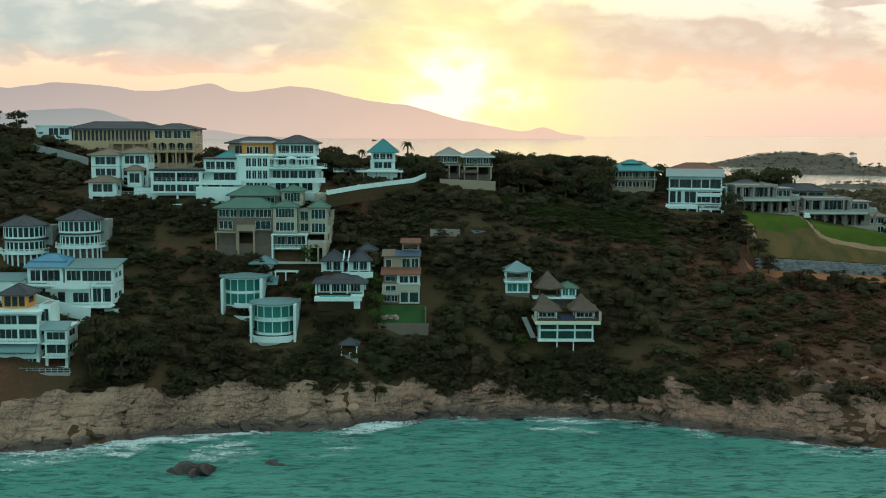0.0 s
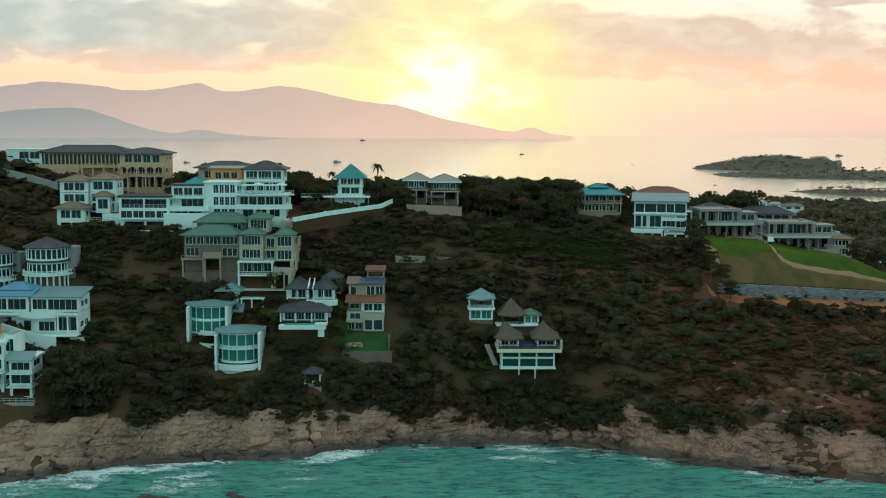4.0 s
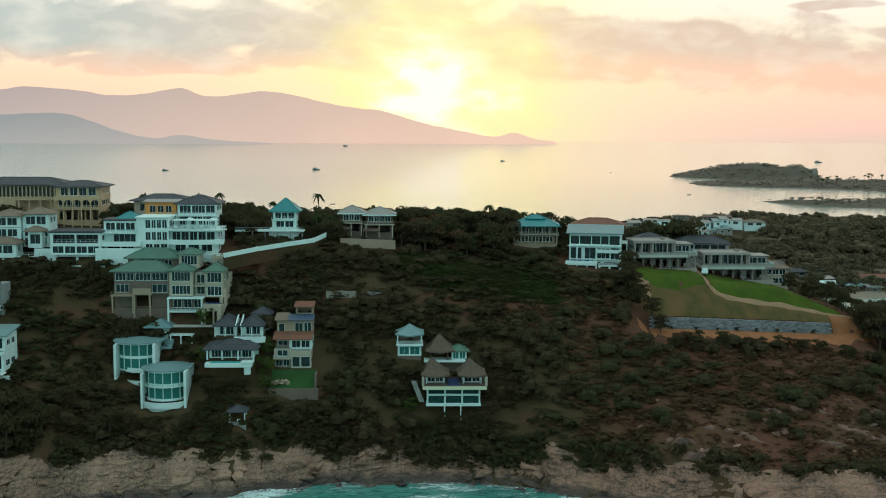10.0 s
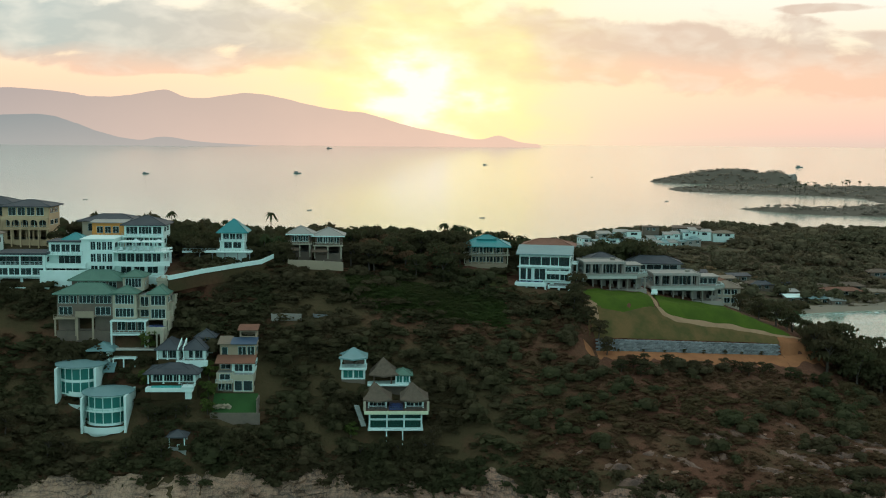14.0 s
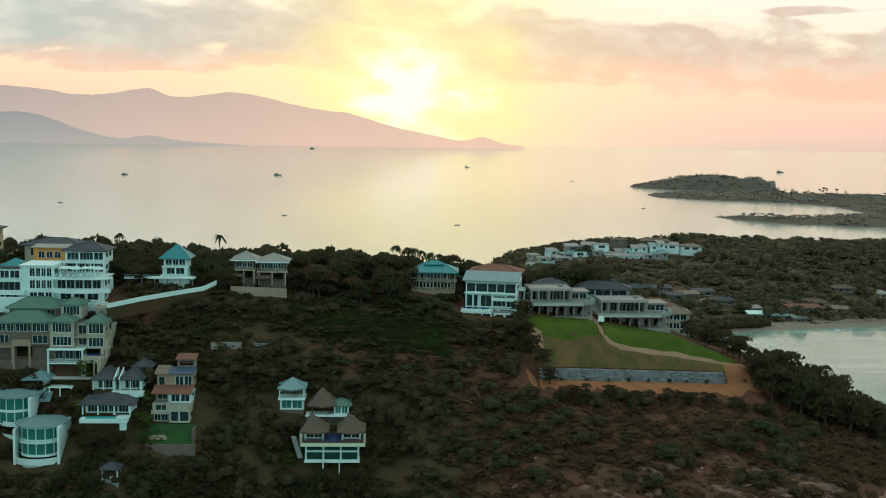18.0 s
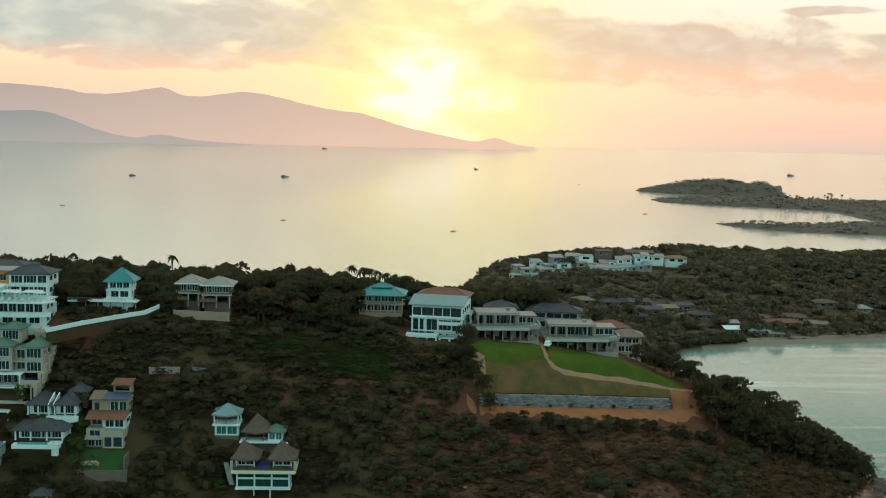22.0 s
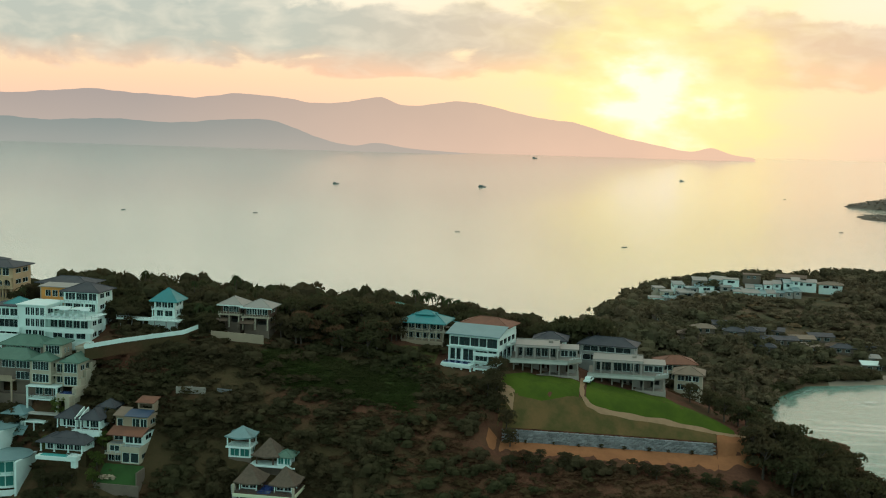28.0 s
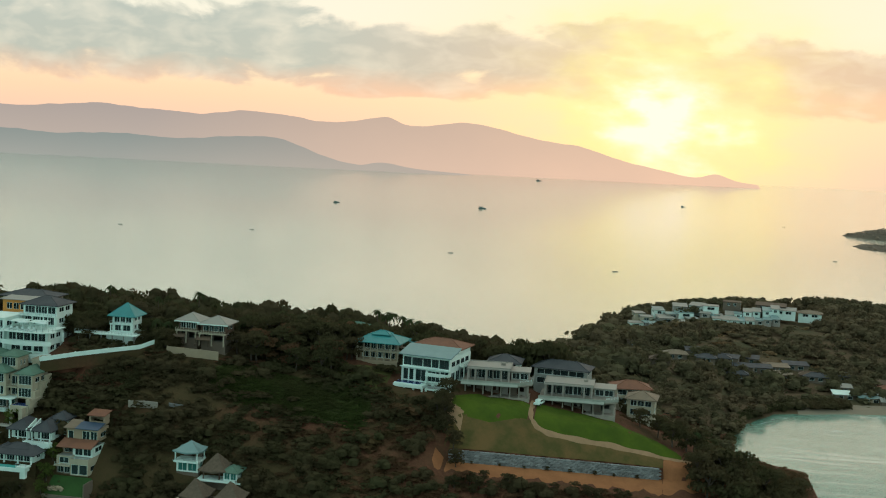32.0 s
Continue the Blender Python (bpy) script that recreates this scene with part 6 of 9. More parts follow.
def cyan_pavilion():
    h = House("pavilion", -43.6, 255, 28.8, 0, "small white pavilion with cyan hip roof and open frame terrace")
    h.base(0, 4.6, 0, 5, 5, WHITE)
    h.storey(0.4, 4.6, 0.5, 5, 0, 5.4, [(1.2, 2.0, 3.0, 4.8, 1), (2.6, 3.4, 3.0, 4.8, 1)], WHITE, 1)
    h.hip(0.4, 4.6, 0.5, 5, 5.4, 1.6, CYANROOF, 1.3)
    h.mono(1.0, 6.2, -2.4, 0.4, 0.4, 2.2, CYANROOF, label="sloping cyan entrance roof")
    h.box("terrace", 5.0, 11.0, 0, 5, -0.6, 0.1, WHITE)
    h.cols([5.4, 7.9, 10.6], 0.2, 0.1, 3.2, WHITE, 0.15)
    h.cols([5.4, 10.6], 4.6, 0.1, 3.2, WHITE, 0.15)
    h.box("beam_frame", 5.1, 10.9, 0.0, 4.9, 3.2, 3.5, WHITE)
    h.rail([(5.3, 0.1), (10.8, 0.1)], 0.1, 0.9)


def pool_villa():
    h = House("villa", -27.6, 243, 28.6, 0, "white open villa with dark two-tier hip roof and infinity pool")
    h.base(0.4, 11.2, 2.5, 9, 5, GROUND)
    h.storey(0.6, 11.0, 2.0, 9, 0, 2.7, even(4, 0.9, 10.7, 0.2, 2.3, 0.5, 3), WHITE, 2)
    h.cols([0.4, 3.9, 7.6, 11.2], 0.3, 0, 2.6, WHITE, 0.16)
    h.hip(0, 11.6, 0.2, 9, 2.7, 1.4, GREYROOF, 0.7, ridge=3.0)
    h.hip(2.4, 9.2, 2.4, 7.0, 3.5, 1.1, GREYROOF, 0.3)
    h.box("pool_wall", 0.2, 11.0, -2.2, -0.003, -1.6, -0.5, WHITE)
    h.box("pool_water", 1.4, 8.4, -2.0, -0.3, -0.497, -0.3, POOLTEAL, "turquoise infinity pool water")
    h.box("deck", 8.6, 11.4, -2.4, -0.004, -0.497, 0.0, WHITE)
    h.box("pool_pier", 9.2, 10.6, -1.6, -0.4, -3.6, -1.603, WHITE)
    h.rail([(8.6, -2.3), (11.3, -2.3)], 0.0, 0.9)
    h.o.scale.z = 0.9


def twin_villa():
    h = House("villa", -26.8, 250, 32.8, 0, "white villa with twin dark hip roofs and white ridge walls")
    h.base(0.4, 11.6, 0.5, 8, 5, GROUND)
    for x in (0.3, 6.6):
        h.storey(x, x + 5.0, 1.4, 8, 0, 2.6, even(1, x + 1.0, x + 4.2, 0.2, 2.2, 0.2, 4), WHITE, 1)
        h.cols([x, x + 2.4, x + 4.9], 0.3, 0, 2.5, WHITE, 0.14)
        h.hip(x, x + 5.0, 0.2, 8, 2.6, 2.2, GREYROOF, 0.6)
    for x in (5.2, 6.4):
        bm = bmesh.new()
        v = [bm.verts.new(q) for q in ((x, -0.4, 2.2), (x + 0.25, -0.4, 2.2), (x + 0.25, 4.6, 2.2), (x, 4.6, 2.2), (x, -0.4, 2.9), (x + 0.25, -0.4, 2.9), (x + 0.25, 4.6, 4.6), (x, 4.6, 4.6))]
        for f in ((3, 2, 1, 0), (4, 5, 6, 7), (0, 1, 5, 4), (1, 2, 6, 5), (2, 3, 7, 6), (3, 0, 4, 7)):
            bm.faces.new([v[q] for q in f])
        part("ridge_wall", bm, WHITE, h.o)
    h.storey(9.0, 12.6, 6, 11, 0.5, 4.0, even(1, 9.4, 12.2, 2.6, 4.0, 0.3), WHITE, 1)
    h.hip(8.6, 12.8, 6, 11, 4.5, 1.6, GREYROOF, 0.6)
    h.box("front_wall_terrace", 5.0, 12.4, -1.6, -0.003, -1.3, 0.0, WHITE)
    h.rail([(5.1, -1.5), (12.2, -1.5)], 0.0, 0.9)
    h.cols([10.6], -1.3, -4.0, -1.3, WHITE, 0.2)


def terraced_narrow():
    h = House("terraced_house", -12.4, 247.5, 25.6, 0, "narrow terraced house in cream with red-brown roofs and solar panels")
    h.base(0.2, 8.8, 0.2, 10, 5, GROUND)
    h.storey(4.2, 9.0, 0, 8, 0, 4.6, [(4.6, 6.2, 0.3, 2.8, 1), (6.8, 8.8, 0.3, 2.8, 1)], CREAM, 1)
    h.storey(0.2, 4.2, 0.6, 8, 0, 2.6, even(2, 0.4, 4.0, 0.4, 2.0, 0.3), BROWNWALL, 1)
    h.storey(0.2, 4.2, 0.6, 8, 2.6, 2.4, [(1.2, 3.2, 3.0, 4.6, 2)], CREAM, 1)
    h.rail([(0.2, -0.4), (4.2, -0.4)], 2.6, 0.9)
    h.box("balcony", 0.0, 4.2, -0.6, 0.59, 2.4, 2.6, CREAM)
    h.storey(3.6, 9.0, 2.4, 9, 4.6, 2.6, even(2, 4.0, 8.8, 5.0, 6.8, 0.5), WHITE, 1)
    h.storey(0.4, 3.6, 3.4, 9, 5.0, 2.0, even(1, 0.8, 3.2, 5.3, 6.6, 0.2), TAN, 0)
    h.mono(-0.2, 9.3, 1.0, 5.4, 7.2, 8.6, REDROOF, label="red-brown tiled roof")
    h.storey(0.4, 9.0, 5.2, 11, 8.2, 3.4, [(1.0, 2.0, 8.8, 10.6, 1), (5.0, 6.6, 8.8, 10.8, 2), (7.0, 8.6, 8.8, 10.8, 2)], TAN, 1)
    h.mono(-0.1, 3.2, 4.4, 9.4, 11.6, 12.8, TANROOF)
    h.mono(3.0, 9.3, 4.4, 8.6, 11.65, 12.6, SOLAR, label="blue solar panel roof")
    h.storey(4.6, 8.8, 9.0, 12, 12.0, 2.6, [], TAN, 0, void=[(5.0, 8.4, 13.0, 14.2)])
    h.mono(4.2, 9.2, 8.2, 12.6, 14.6, 15.4, REDROOF)
    h.rail([(4.2, -0.1), (9.2, -0.1)], 4.6, 0.9)
    h.o.scale.z = 0.915
    g = thing("garden_terrace", -12.6, 242.6, 21.6, 0, "sloping garden lawn with low stone edge below a house", "garden")
    g.scale = (1.0, 0.78, 0.85)
    bm = bmesh.new()
    v = [bm.verts.new(q) for q in ((0, 0, -3), (10.4, 0, -3), (10.4, 6.2, -3), (0, 6.2, -3), (0, 0, 0), (10.4, 0.2, 0.2), (10.4, 6.2, 4.4), (0, 6.2, 4.4))]
    for f in ((0, 1, 5, 4), (1, 2, 6, 5), (2, 3, 7, 6), (3, 0, 4, 7), (4, 5, 6, 7), (3, 2, 1, 0)):
        bm.faces.new([v[q] for q in f])
    part("lawn", bm, DARKLAWN, g)
    for q, m in (((-0.3, 11.4, -0.5, -0.02, -0.5, 0.3), BROWNWALL), ((-0.2, 11.3, -0.45, -0.03, -3.0, -0.51), BROWNWALL), ((10.45, 10.75, -0.02, 6.0, -2.0, 4.0), BROWNWALL)):
        bm = bmesh.new()
        bx(bm, *q)
        part("edging_wall", bm, m, g)
    r = random.Random(9)
    for k in range(12):
        bm = bmesh.new()
        bmesh.ops.create_icosphere(bm, subdivisions=1, radius=r.uniform(0.45, 0.8))
        for w in bm.verts:
            w.co = Vector((w.co.x * 1.3 + 0.8 + 0.42 * (k % 8) + (0.4 if k > 7 else 0), w.co.y + 1.7 + r.uniform(-0.5, 1.0), w.co.z * 0.7 + 1.5 + r.uniform(-0.2, 0.5))) + Vector((r.uniform(-0.1, 0.1), r.uniform(-0.1, 0.1), r.uniform(-0.1, 0.1)))
        part("stone", bm, TAN, g)


def gazebo():
    h = House("gazebo", -21.0, 233.8, 16.0, 0, "small open gazebo with white posts and dark hip roof", "gazebo")
    h.base(0, 4.0, 0, 3.6, 3, CONCRETE)
    h.cols([0.3, 3.7], 0.3, 0, 2.3, WHITE, 0.13)
    h.cols([0.3, 3.7], 3.3, 0, 2.3, WHITE, 0.13)
    h.box("beam", 0.1, 3.9, 0.1, 3.5, 2.3, 2.5, WHITE)
    h.hip(0.1, 3.9, 0.1, 3.5, 2.5, 1.2, GREYROOF, 0.5)
    h.box("bench", 1.9, 3.4, 0.6, 1.2, 0.003, 0.5, WHITE)


def swoop(h, x0, x1, y0, y1, z, rise, m, lean=0.0, label=""):
    """A thatched roof with swept eaves that rises to a leaning peak."""
    bm = bmesh.new()
    n = 8
    cx, cy = (x0 + x1) / 2 + lean, y0 + (y1 - y0) * 0.62
    rings = []
    for k in range(n + 1):
        f = k / n
        g = 1 - 0.97 * f
        zz = z + rise * (f ** 1.28)
        rings.append([bm.verts.new((cx + (a - cx) * g, cy + (b - cy) * g, zz + (0.5 * g if (i % 2 == 0) else 0.0)))
                      for i, (a, b) in enumerate(((x0, y0), ((x0 + x1) / 2, y0), (x1, y0), (x1, (y0 + y1) / 2), (x1, y1), ((x0 + x1) / 2, y1), (x0, y1), (x0, (y0 + y1) / 2)))] if k < n else None)
    top = bm.verts.new((cx, cy, z + rise))
    low = [bm.verts.new(v.co - Vector((0, 0, 0.35))) for v in rings[0]]
    bm.faces.new(low[::-1])
    for i in range(8):
        j = (i + 1) % 8
        bm.faces.new((low[i], low[j], rings[0][j], rings[0][i]))
        for k in range(n - 1):
            bm.faces.new((rings[k][i], rings[k][j], rings[k + 1][j], rings[k + 1][i]))
        bm.faces.new((rings[n - 1][i], rings[n - 1][j], top))
    return part("roof", bm, m, h.o, label)


def cliff_villa():
    h = House("pavilion", 16.6, 253.5, 27.2, 0, "small white two-storey pavilion with pale peaked roof")
    h.base(0.6, 6.4, 0.9, 5, 4, BROWNWALL)
    h.storey(0.6, 6.4, 0.8, 5, 0, 2.6, even(2, 0.8, 6.2, 0.3, 2.3, 0.4), WHITE, 1, pane=TEALGLASS)
    h.box("floor_slab", 0.2, 6.8, -0.4, 5.2, 2.6, 3.1, WHITE)
    h.cols([0.6, 6.4], 0.0, 3.1, 5.2, WHITE, 0.14)
    h.cols([0.6, 6.4], 4.8, 3.1, 5.2, WHITE, 0.14)
    h.rail([(0.5, -0.2), (6.5, -0.2)], 3.1, 0.8)
    h.box("rear_screen", 1.0, 6.0, 4.4, 4.6, 3.1, 5.2, BROWNWALL)
    swoop(h, 0.0, 7.0, -0.6, 5.6, 5.2, 2.4, CYANROOF, 0.0, "pale blue-grey peaked roof")
    g = House("pavilion", 24.8, 252, 26.6, 0, "thatched pavilion joined to a glazed green-roofed room")
    g.base(0, 10, 0.6, 6, 4, BROWNWALL)
    g.box("deck", -1.2, 10.6, -1.0, 6, -0.4, 0.0, WHITE)
    g.cols([0.4, 4.6], 0.4, 0, 2.0, WOOD, 0.14)
    g.cols([0.4, 4.6], 4.6, 0, 2.0, WOOD, 0.14)
    g.box("rear_wall", 0.4, 4.6, 4.9, 5.1, 0, 2.0, BROWNWALL)
    swoop(g, -0.8, 6.4, -0.6, 7.0, 2.0, 3.8, THATCH, -0.2, "weathered thatch roof")
    g.storey(5.6, 9.2, 0.4, 5, 0, 2.2, even(2, 5.7, 9.1, 0.2, 1.9, 0.2), FRAME, 1, pane=TEALGLASS)
    g.hip(5.4, 9.4, 0.2, 5.2, 2.2, 1.2, GREENROOF, 0.5)
    k = House("villa", 22.8, 241.5, 15.7, 0, "thatched cliff villa over a glazed pale green storey")
    k.box("deck_slab", 0.4, 15.4, -1.0, 9, 6.2, 7.0, mat("pale_green_render", (0.62, 0.66, 0.46), 0.6, (0.5, 0.54, 0.38), 0.4, 0.4), "pale yellow-green deck edge")
    k.box("deck_floor", 0.6, 15.2, -0.8, 9, 7.003, 7.2, WOOD)
    k.rail([(0.6, -0.7), (15.2, -0.7)], 7.2, 0.9, DARKFRAME)
    k.storey(1.4, 14.0, 0.6, 8, 2.4, 3.8, even(3, 1.5, 13.9, 2.6, 4.5, 0.3, 1) + even(3, 1.5, 13.9, 4.8, 6.0, 0.3, 1), FRAME, 2, pane=DARKTEAL)
    k.box("floor_slab", 1.2, 14.2, 0.0, 8, 2.05, 2.39, WHITE)
    k.cols([5.6, 9.4], 0.4, -3.2, 2.05, WHITE, 0.14)
    k.cols([2.0, 13.4], 4.0, -3.2, 2.05, CONCRETE, 0.2)
    for x, lean in ((0.9, -0.9), (9.6, -0.6)):
        k.cols([x + 0.4, x + 4.6], 1.6, 7.2, 9.2, WHITE, 0.12)
        k.cols([x + 0.4, x + 4.6], 5.8, 7.2, 9.2, WHITE, 0.12)
        k.box("rear_wall", x + 0.4, x + 4.6, 6.0, 6.2, 7.2, 9.4, BROWNWALL)
        k.wall("window_screen", x + 0.5, x + 4.5, 7.2, 9.2, even(2, x + 0.5, x + 4.5, 7.4, 9.0, 0.15), FRAME, Matrix.Translation((0, 2.4, 0)), 0.1)
        swoop(k, x - 0.9, x + 5.9, 0.6, 8.4, 8.9, 3.7, THATCH, lean, "weathered swept thatch roof")
    k.box("pool", 6.2, 9.4, -0.4, 5.5, 7.203, 7.45, POOLWATER, "dark pool between the pavilions")
    k.box("gate_post", 0.2, 0.8, -0.9, -0.3, 7.0, 9.2, CREAM)
    k.box("gate_post", 15.0, 15.6, -0.9, -0.3, 7.0, 9.2, CREAM)
    for i in range(12):
        k.box("step", -2.2 + i * 0.16, -1.0 + i * 0.16, 5.0 - i * 0.3, 5.6 - i * 0.3, 6.5 - i * 0.35, 6.9 - i * 0.35, CONCRETE)


green_roofed(), beige_towers()
turret(-85.0, 256, 35.4, "white round house with dark conical roof and ringed balcony")
turret(-98.2, 256, 34.0, "white round house with dark conical roof beside its twin")
blue_roofed(), lower_white(), glass_drum_upper(), glass_drum_lower(), cyan_pavilion(), pool_villa(), twin_villa(), terraced_narrow(), gazebo(), cliff_villa()

# ---- lawns, paths, walls on the hill ----
def drape(name, x0, x1, low, high, material, label, category, lift=0.12, nx=60, ny=12, kind="structure", parent=None):
    """A sheet that lies on the ground between the lines y = low(x) and y = high(x)."""
    xs = np.linspace(x0, x1, nx)
    lo, hi = np.array([low(v) for v in xs]), np.array([high(v) for v in xs])
    f = np.linspace(0, 1, ny)[:, None]
    Y = lo[None] * (1 - f) + hi[None] * f
    X = np.broadcast_to(xs[None], Y.shape)
    Z = ground(X, Y) + lift * (1 - 0.9 * (np.abs(2 * f - 1) ** 8))
    return tagged(raw(name, np.stack([X, Y, Z], -1).reshape(-1, 3), grid_faces(nx, ny), material, True), label, category, kind=kind)


def line(*pts):
    xs, ys = [p[0] for p in pts], [p[1] for p in pts]
    return lambda v: float(np.interp(v, xs, ys))


PATH_LINE = [(103.2, 301.5), (102.8, 296.0), (103.2, 291.4), (105.0, 290.0), (108.0, 289.7), (114.0, 290.9), (121.0, 292.5), (129.0, 294.5), (136.5, 297.0), (144.0, 298.6), (150.0, 302.0)]
path_edge = line(*PATH_LINE[3:])
drape("lawn_upper", 81.6, 102.4, line((81.6, 286.6), (86.6, 285.4), (92.7, 285.8), (102.4, 290.2)), line((81.6, 294.6), (88, 297.6), (102.4, 298.4)), LAWN, "mown green lawn below a concrete villa", "lawn", 0.14)
drape("lawn_lower", 104.2, 144.5, lambda v: path_edge(max(v, 105.0)) + 0.4, line((104.2, 302.0), (112, 303.0), (126, 303.4), (138, 305.0), (144.5, 301.5)), LAWN, "mown green lawn beside the sandy path", "lawn", 0.14)
drape("slope_dry_grass", 82, 139.4, lambda v: float(wall_line(v)[0]) + 1.0, lambda v: max(float(wall_line(v)[0]) + 1.5, (line((82, 287.0), (86.6, 285.8), (92.7, 286.2), (104.0, 291.0))(v) if v < 104 else path_edge(max(v, 105.0)) + 0.3)), mat("dry_grass_slope", (0.15, 0.095, 0.040), 0.95, (0.075, 0.07, 0.025), 0.2, 0.9, 0.5, 8, spec=0.1), "dry grass slope above the stone wall", "ground", 0.10)
drape("bare_earth", 80, 139.4, lambda v: float(wall_line(v)[0]) - 6.2 - 0.03 * (v - 84) + 1.0 * math.sin(v * 0.9) + 0.6 * math.sin(v * 2.3), lambda v: float(wall_line(v)[0]) - 0.1, REDEARTH, "bare red earth track below the stone wall", "ground", 0.12)
drape("bare_earth_end", 139.5, 152, lambda v: 284.6 + 0.55 * (v - 139.5) + 0.9 * math.sin(v * 1.1), lambda v: 297.4 + 0.35 * (v - 139.5) + 0.6 * math.sin(v * 1.7), REDEARTH, "bare red earth at the end of the wall", "ground", 0.14, 20)
drape("bare_earth_side", 80.0, 85.5, line((80, 286), (83, 283), (85.5, 281)), line((80, 293), (83, 291), (85.5, 287)), SANDPATH, "bare sandy strip beside the lawn", "ground", 0.14, 12)
drape("grass_meadow", 16, 61, lambda v: 275.2 + 0.1 * max(0, v - 44) + 1.6 * math.sin(v * 0.7) + 0.8 * math.sin(v * 1.9), lambda v: 286.5 + 0.10 * (v - 17) + 1.5 * math.sin(v * 0.6 + 1), mat("shaded_meadow", (0.042, 0.056, 0.018), 0.95, (0.052, 0.052, 0.022), 0.16, 0.9, 0.5, 6, spec=0.1), "dark green meadow on the slope", "meadow", 0.10)
drape("lawn_garden", 47, 62, line((47, 293), (62, 291)), line((47, 303.5), (62, 304)), mat("dry_garden_lawn", (0.10, 0.095, 0.035), 0.95, (0.07, 0.08, 0.025), 0.3, 0.6, 0.3, 8, spec=0.1), "dry garden lawn below the teal-roofed house", "lawn", 0.12)


def trail(name, pts, width, material, label, category):
    """A worn strip that winds over the ground through the given points."""
    t = np.linspace(0, len(pts) - 1, 60)
    k = np.arange(len(pts))
    px, py = np.interp(t, k, [p[0] for p in pts]), np.interp(t, k, [p[1] for p in pts])
    dx, dy = np.gradient(px), np.gradient(py)
    n = np.hypot(dx, dy)
    off = np.linspace(-1, 1, 5)[:, None] * (width / 2 * (1 + 0.18 * np.sin(t * 5.0)))
    X, Y = px - dy / n * off, py + dx / n * off
    Z = ground(X, Y) + 0.2 - 0.12 * np.abs(np.linspace(-1, 1, 5))[:, None]
    tagged(raw(name, np.stack([X, Y, Z], -1).reshape(-1, 3), grid_faces(60, 5), material, True), label, category, kind="structure")


trail("path_sandy", PATH_LINE, 1.3, SANDPATH, "sandy path winding between the lawns", "path")
trail("path_earth", [(148, 301.0), (151, 299.0), (151.5, 295.5), (148, 291.5), (142, 289.0), (134, 287.0)], 2.6, REDEARTH, "red earth track round the end of the wall", "path")


def stone_wall():
    """The retaining wall of stacked grey stones."""
    w = thing("retaining_wall", 84, float(wall_line(84)[0]), float(wall_line(84)[1]), 0, "grey dry-stone retaining wall in stacked courses", "wall")
    rng = random.Random(5)
    shapes = []
    for k in range(6):
        bm = bmesh.new()
        bmesh.ops.create_cube(bm, size=1)
        bmesh.ops.bevel(bm, geom=bm.edges[:], offset=0.12, segments=1, affect="EDGES")
        for v in bm.verts:
            v.co += Vector((rng.uniform(-0.05, 0.05), rng.uniform(-0.06, 0.06), rng.uniform(-0.05, 0.05)))
        me = bpy.data.meshes.new("stone")
        bm.to_mesh(me)
        bm.free()
        me.materials.append(STONE)
        shapes.append(me)
    n, rows = 42, 7
    for j in range(rows):
        for i in range(n):
            x = 84.2 + (i + (0.5 if j % 2 else 0)) * 54.8 / n
            y, z = wall_line(x)
            o = new("stone", shapes[rng.randrange(6)])
            o.parent = w
            o.matrix_parent_inverse = w.matrix_world.inverted()
            o.matrix_basis = pose(x, float(y) - 0.85 + j * 0.12, float(z) + 0.18 + j * 0.44, rng.uniform(-4, 4), rng.uniform(-4, 4), 18 + rng.uniform(-8, 8)) @ Matrix.Diagonal((1.34, 0.85, 0.46, 1))


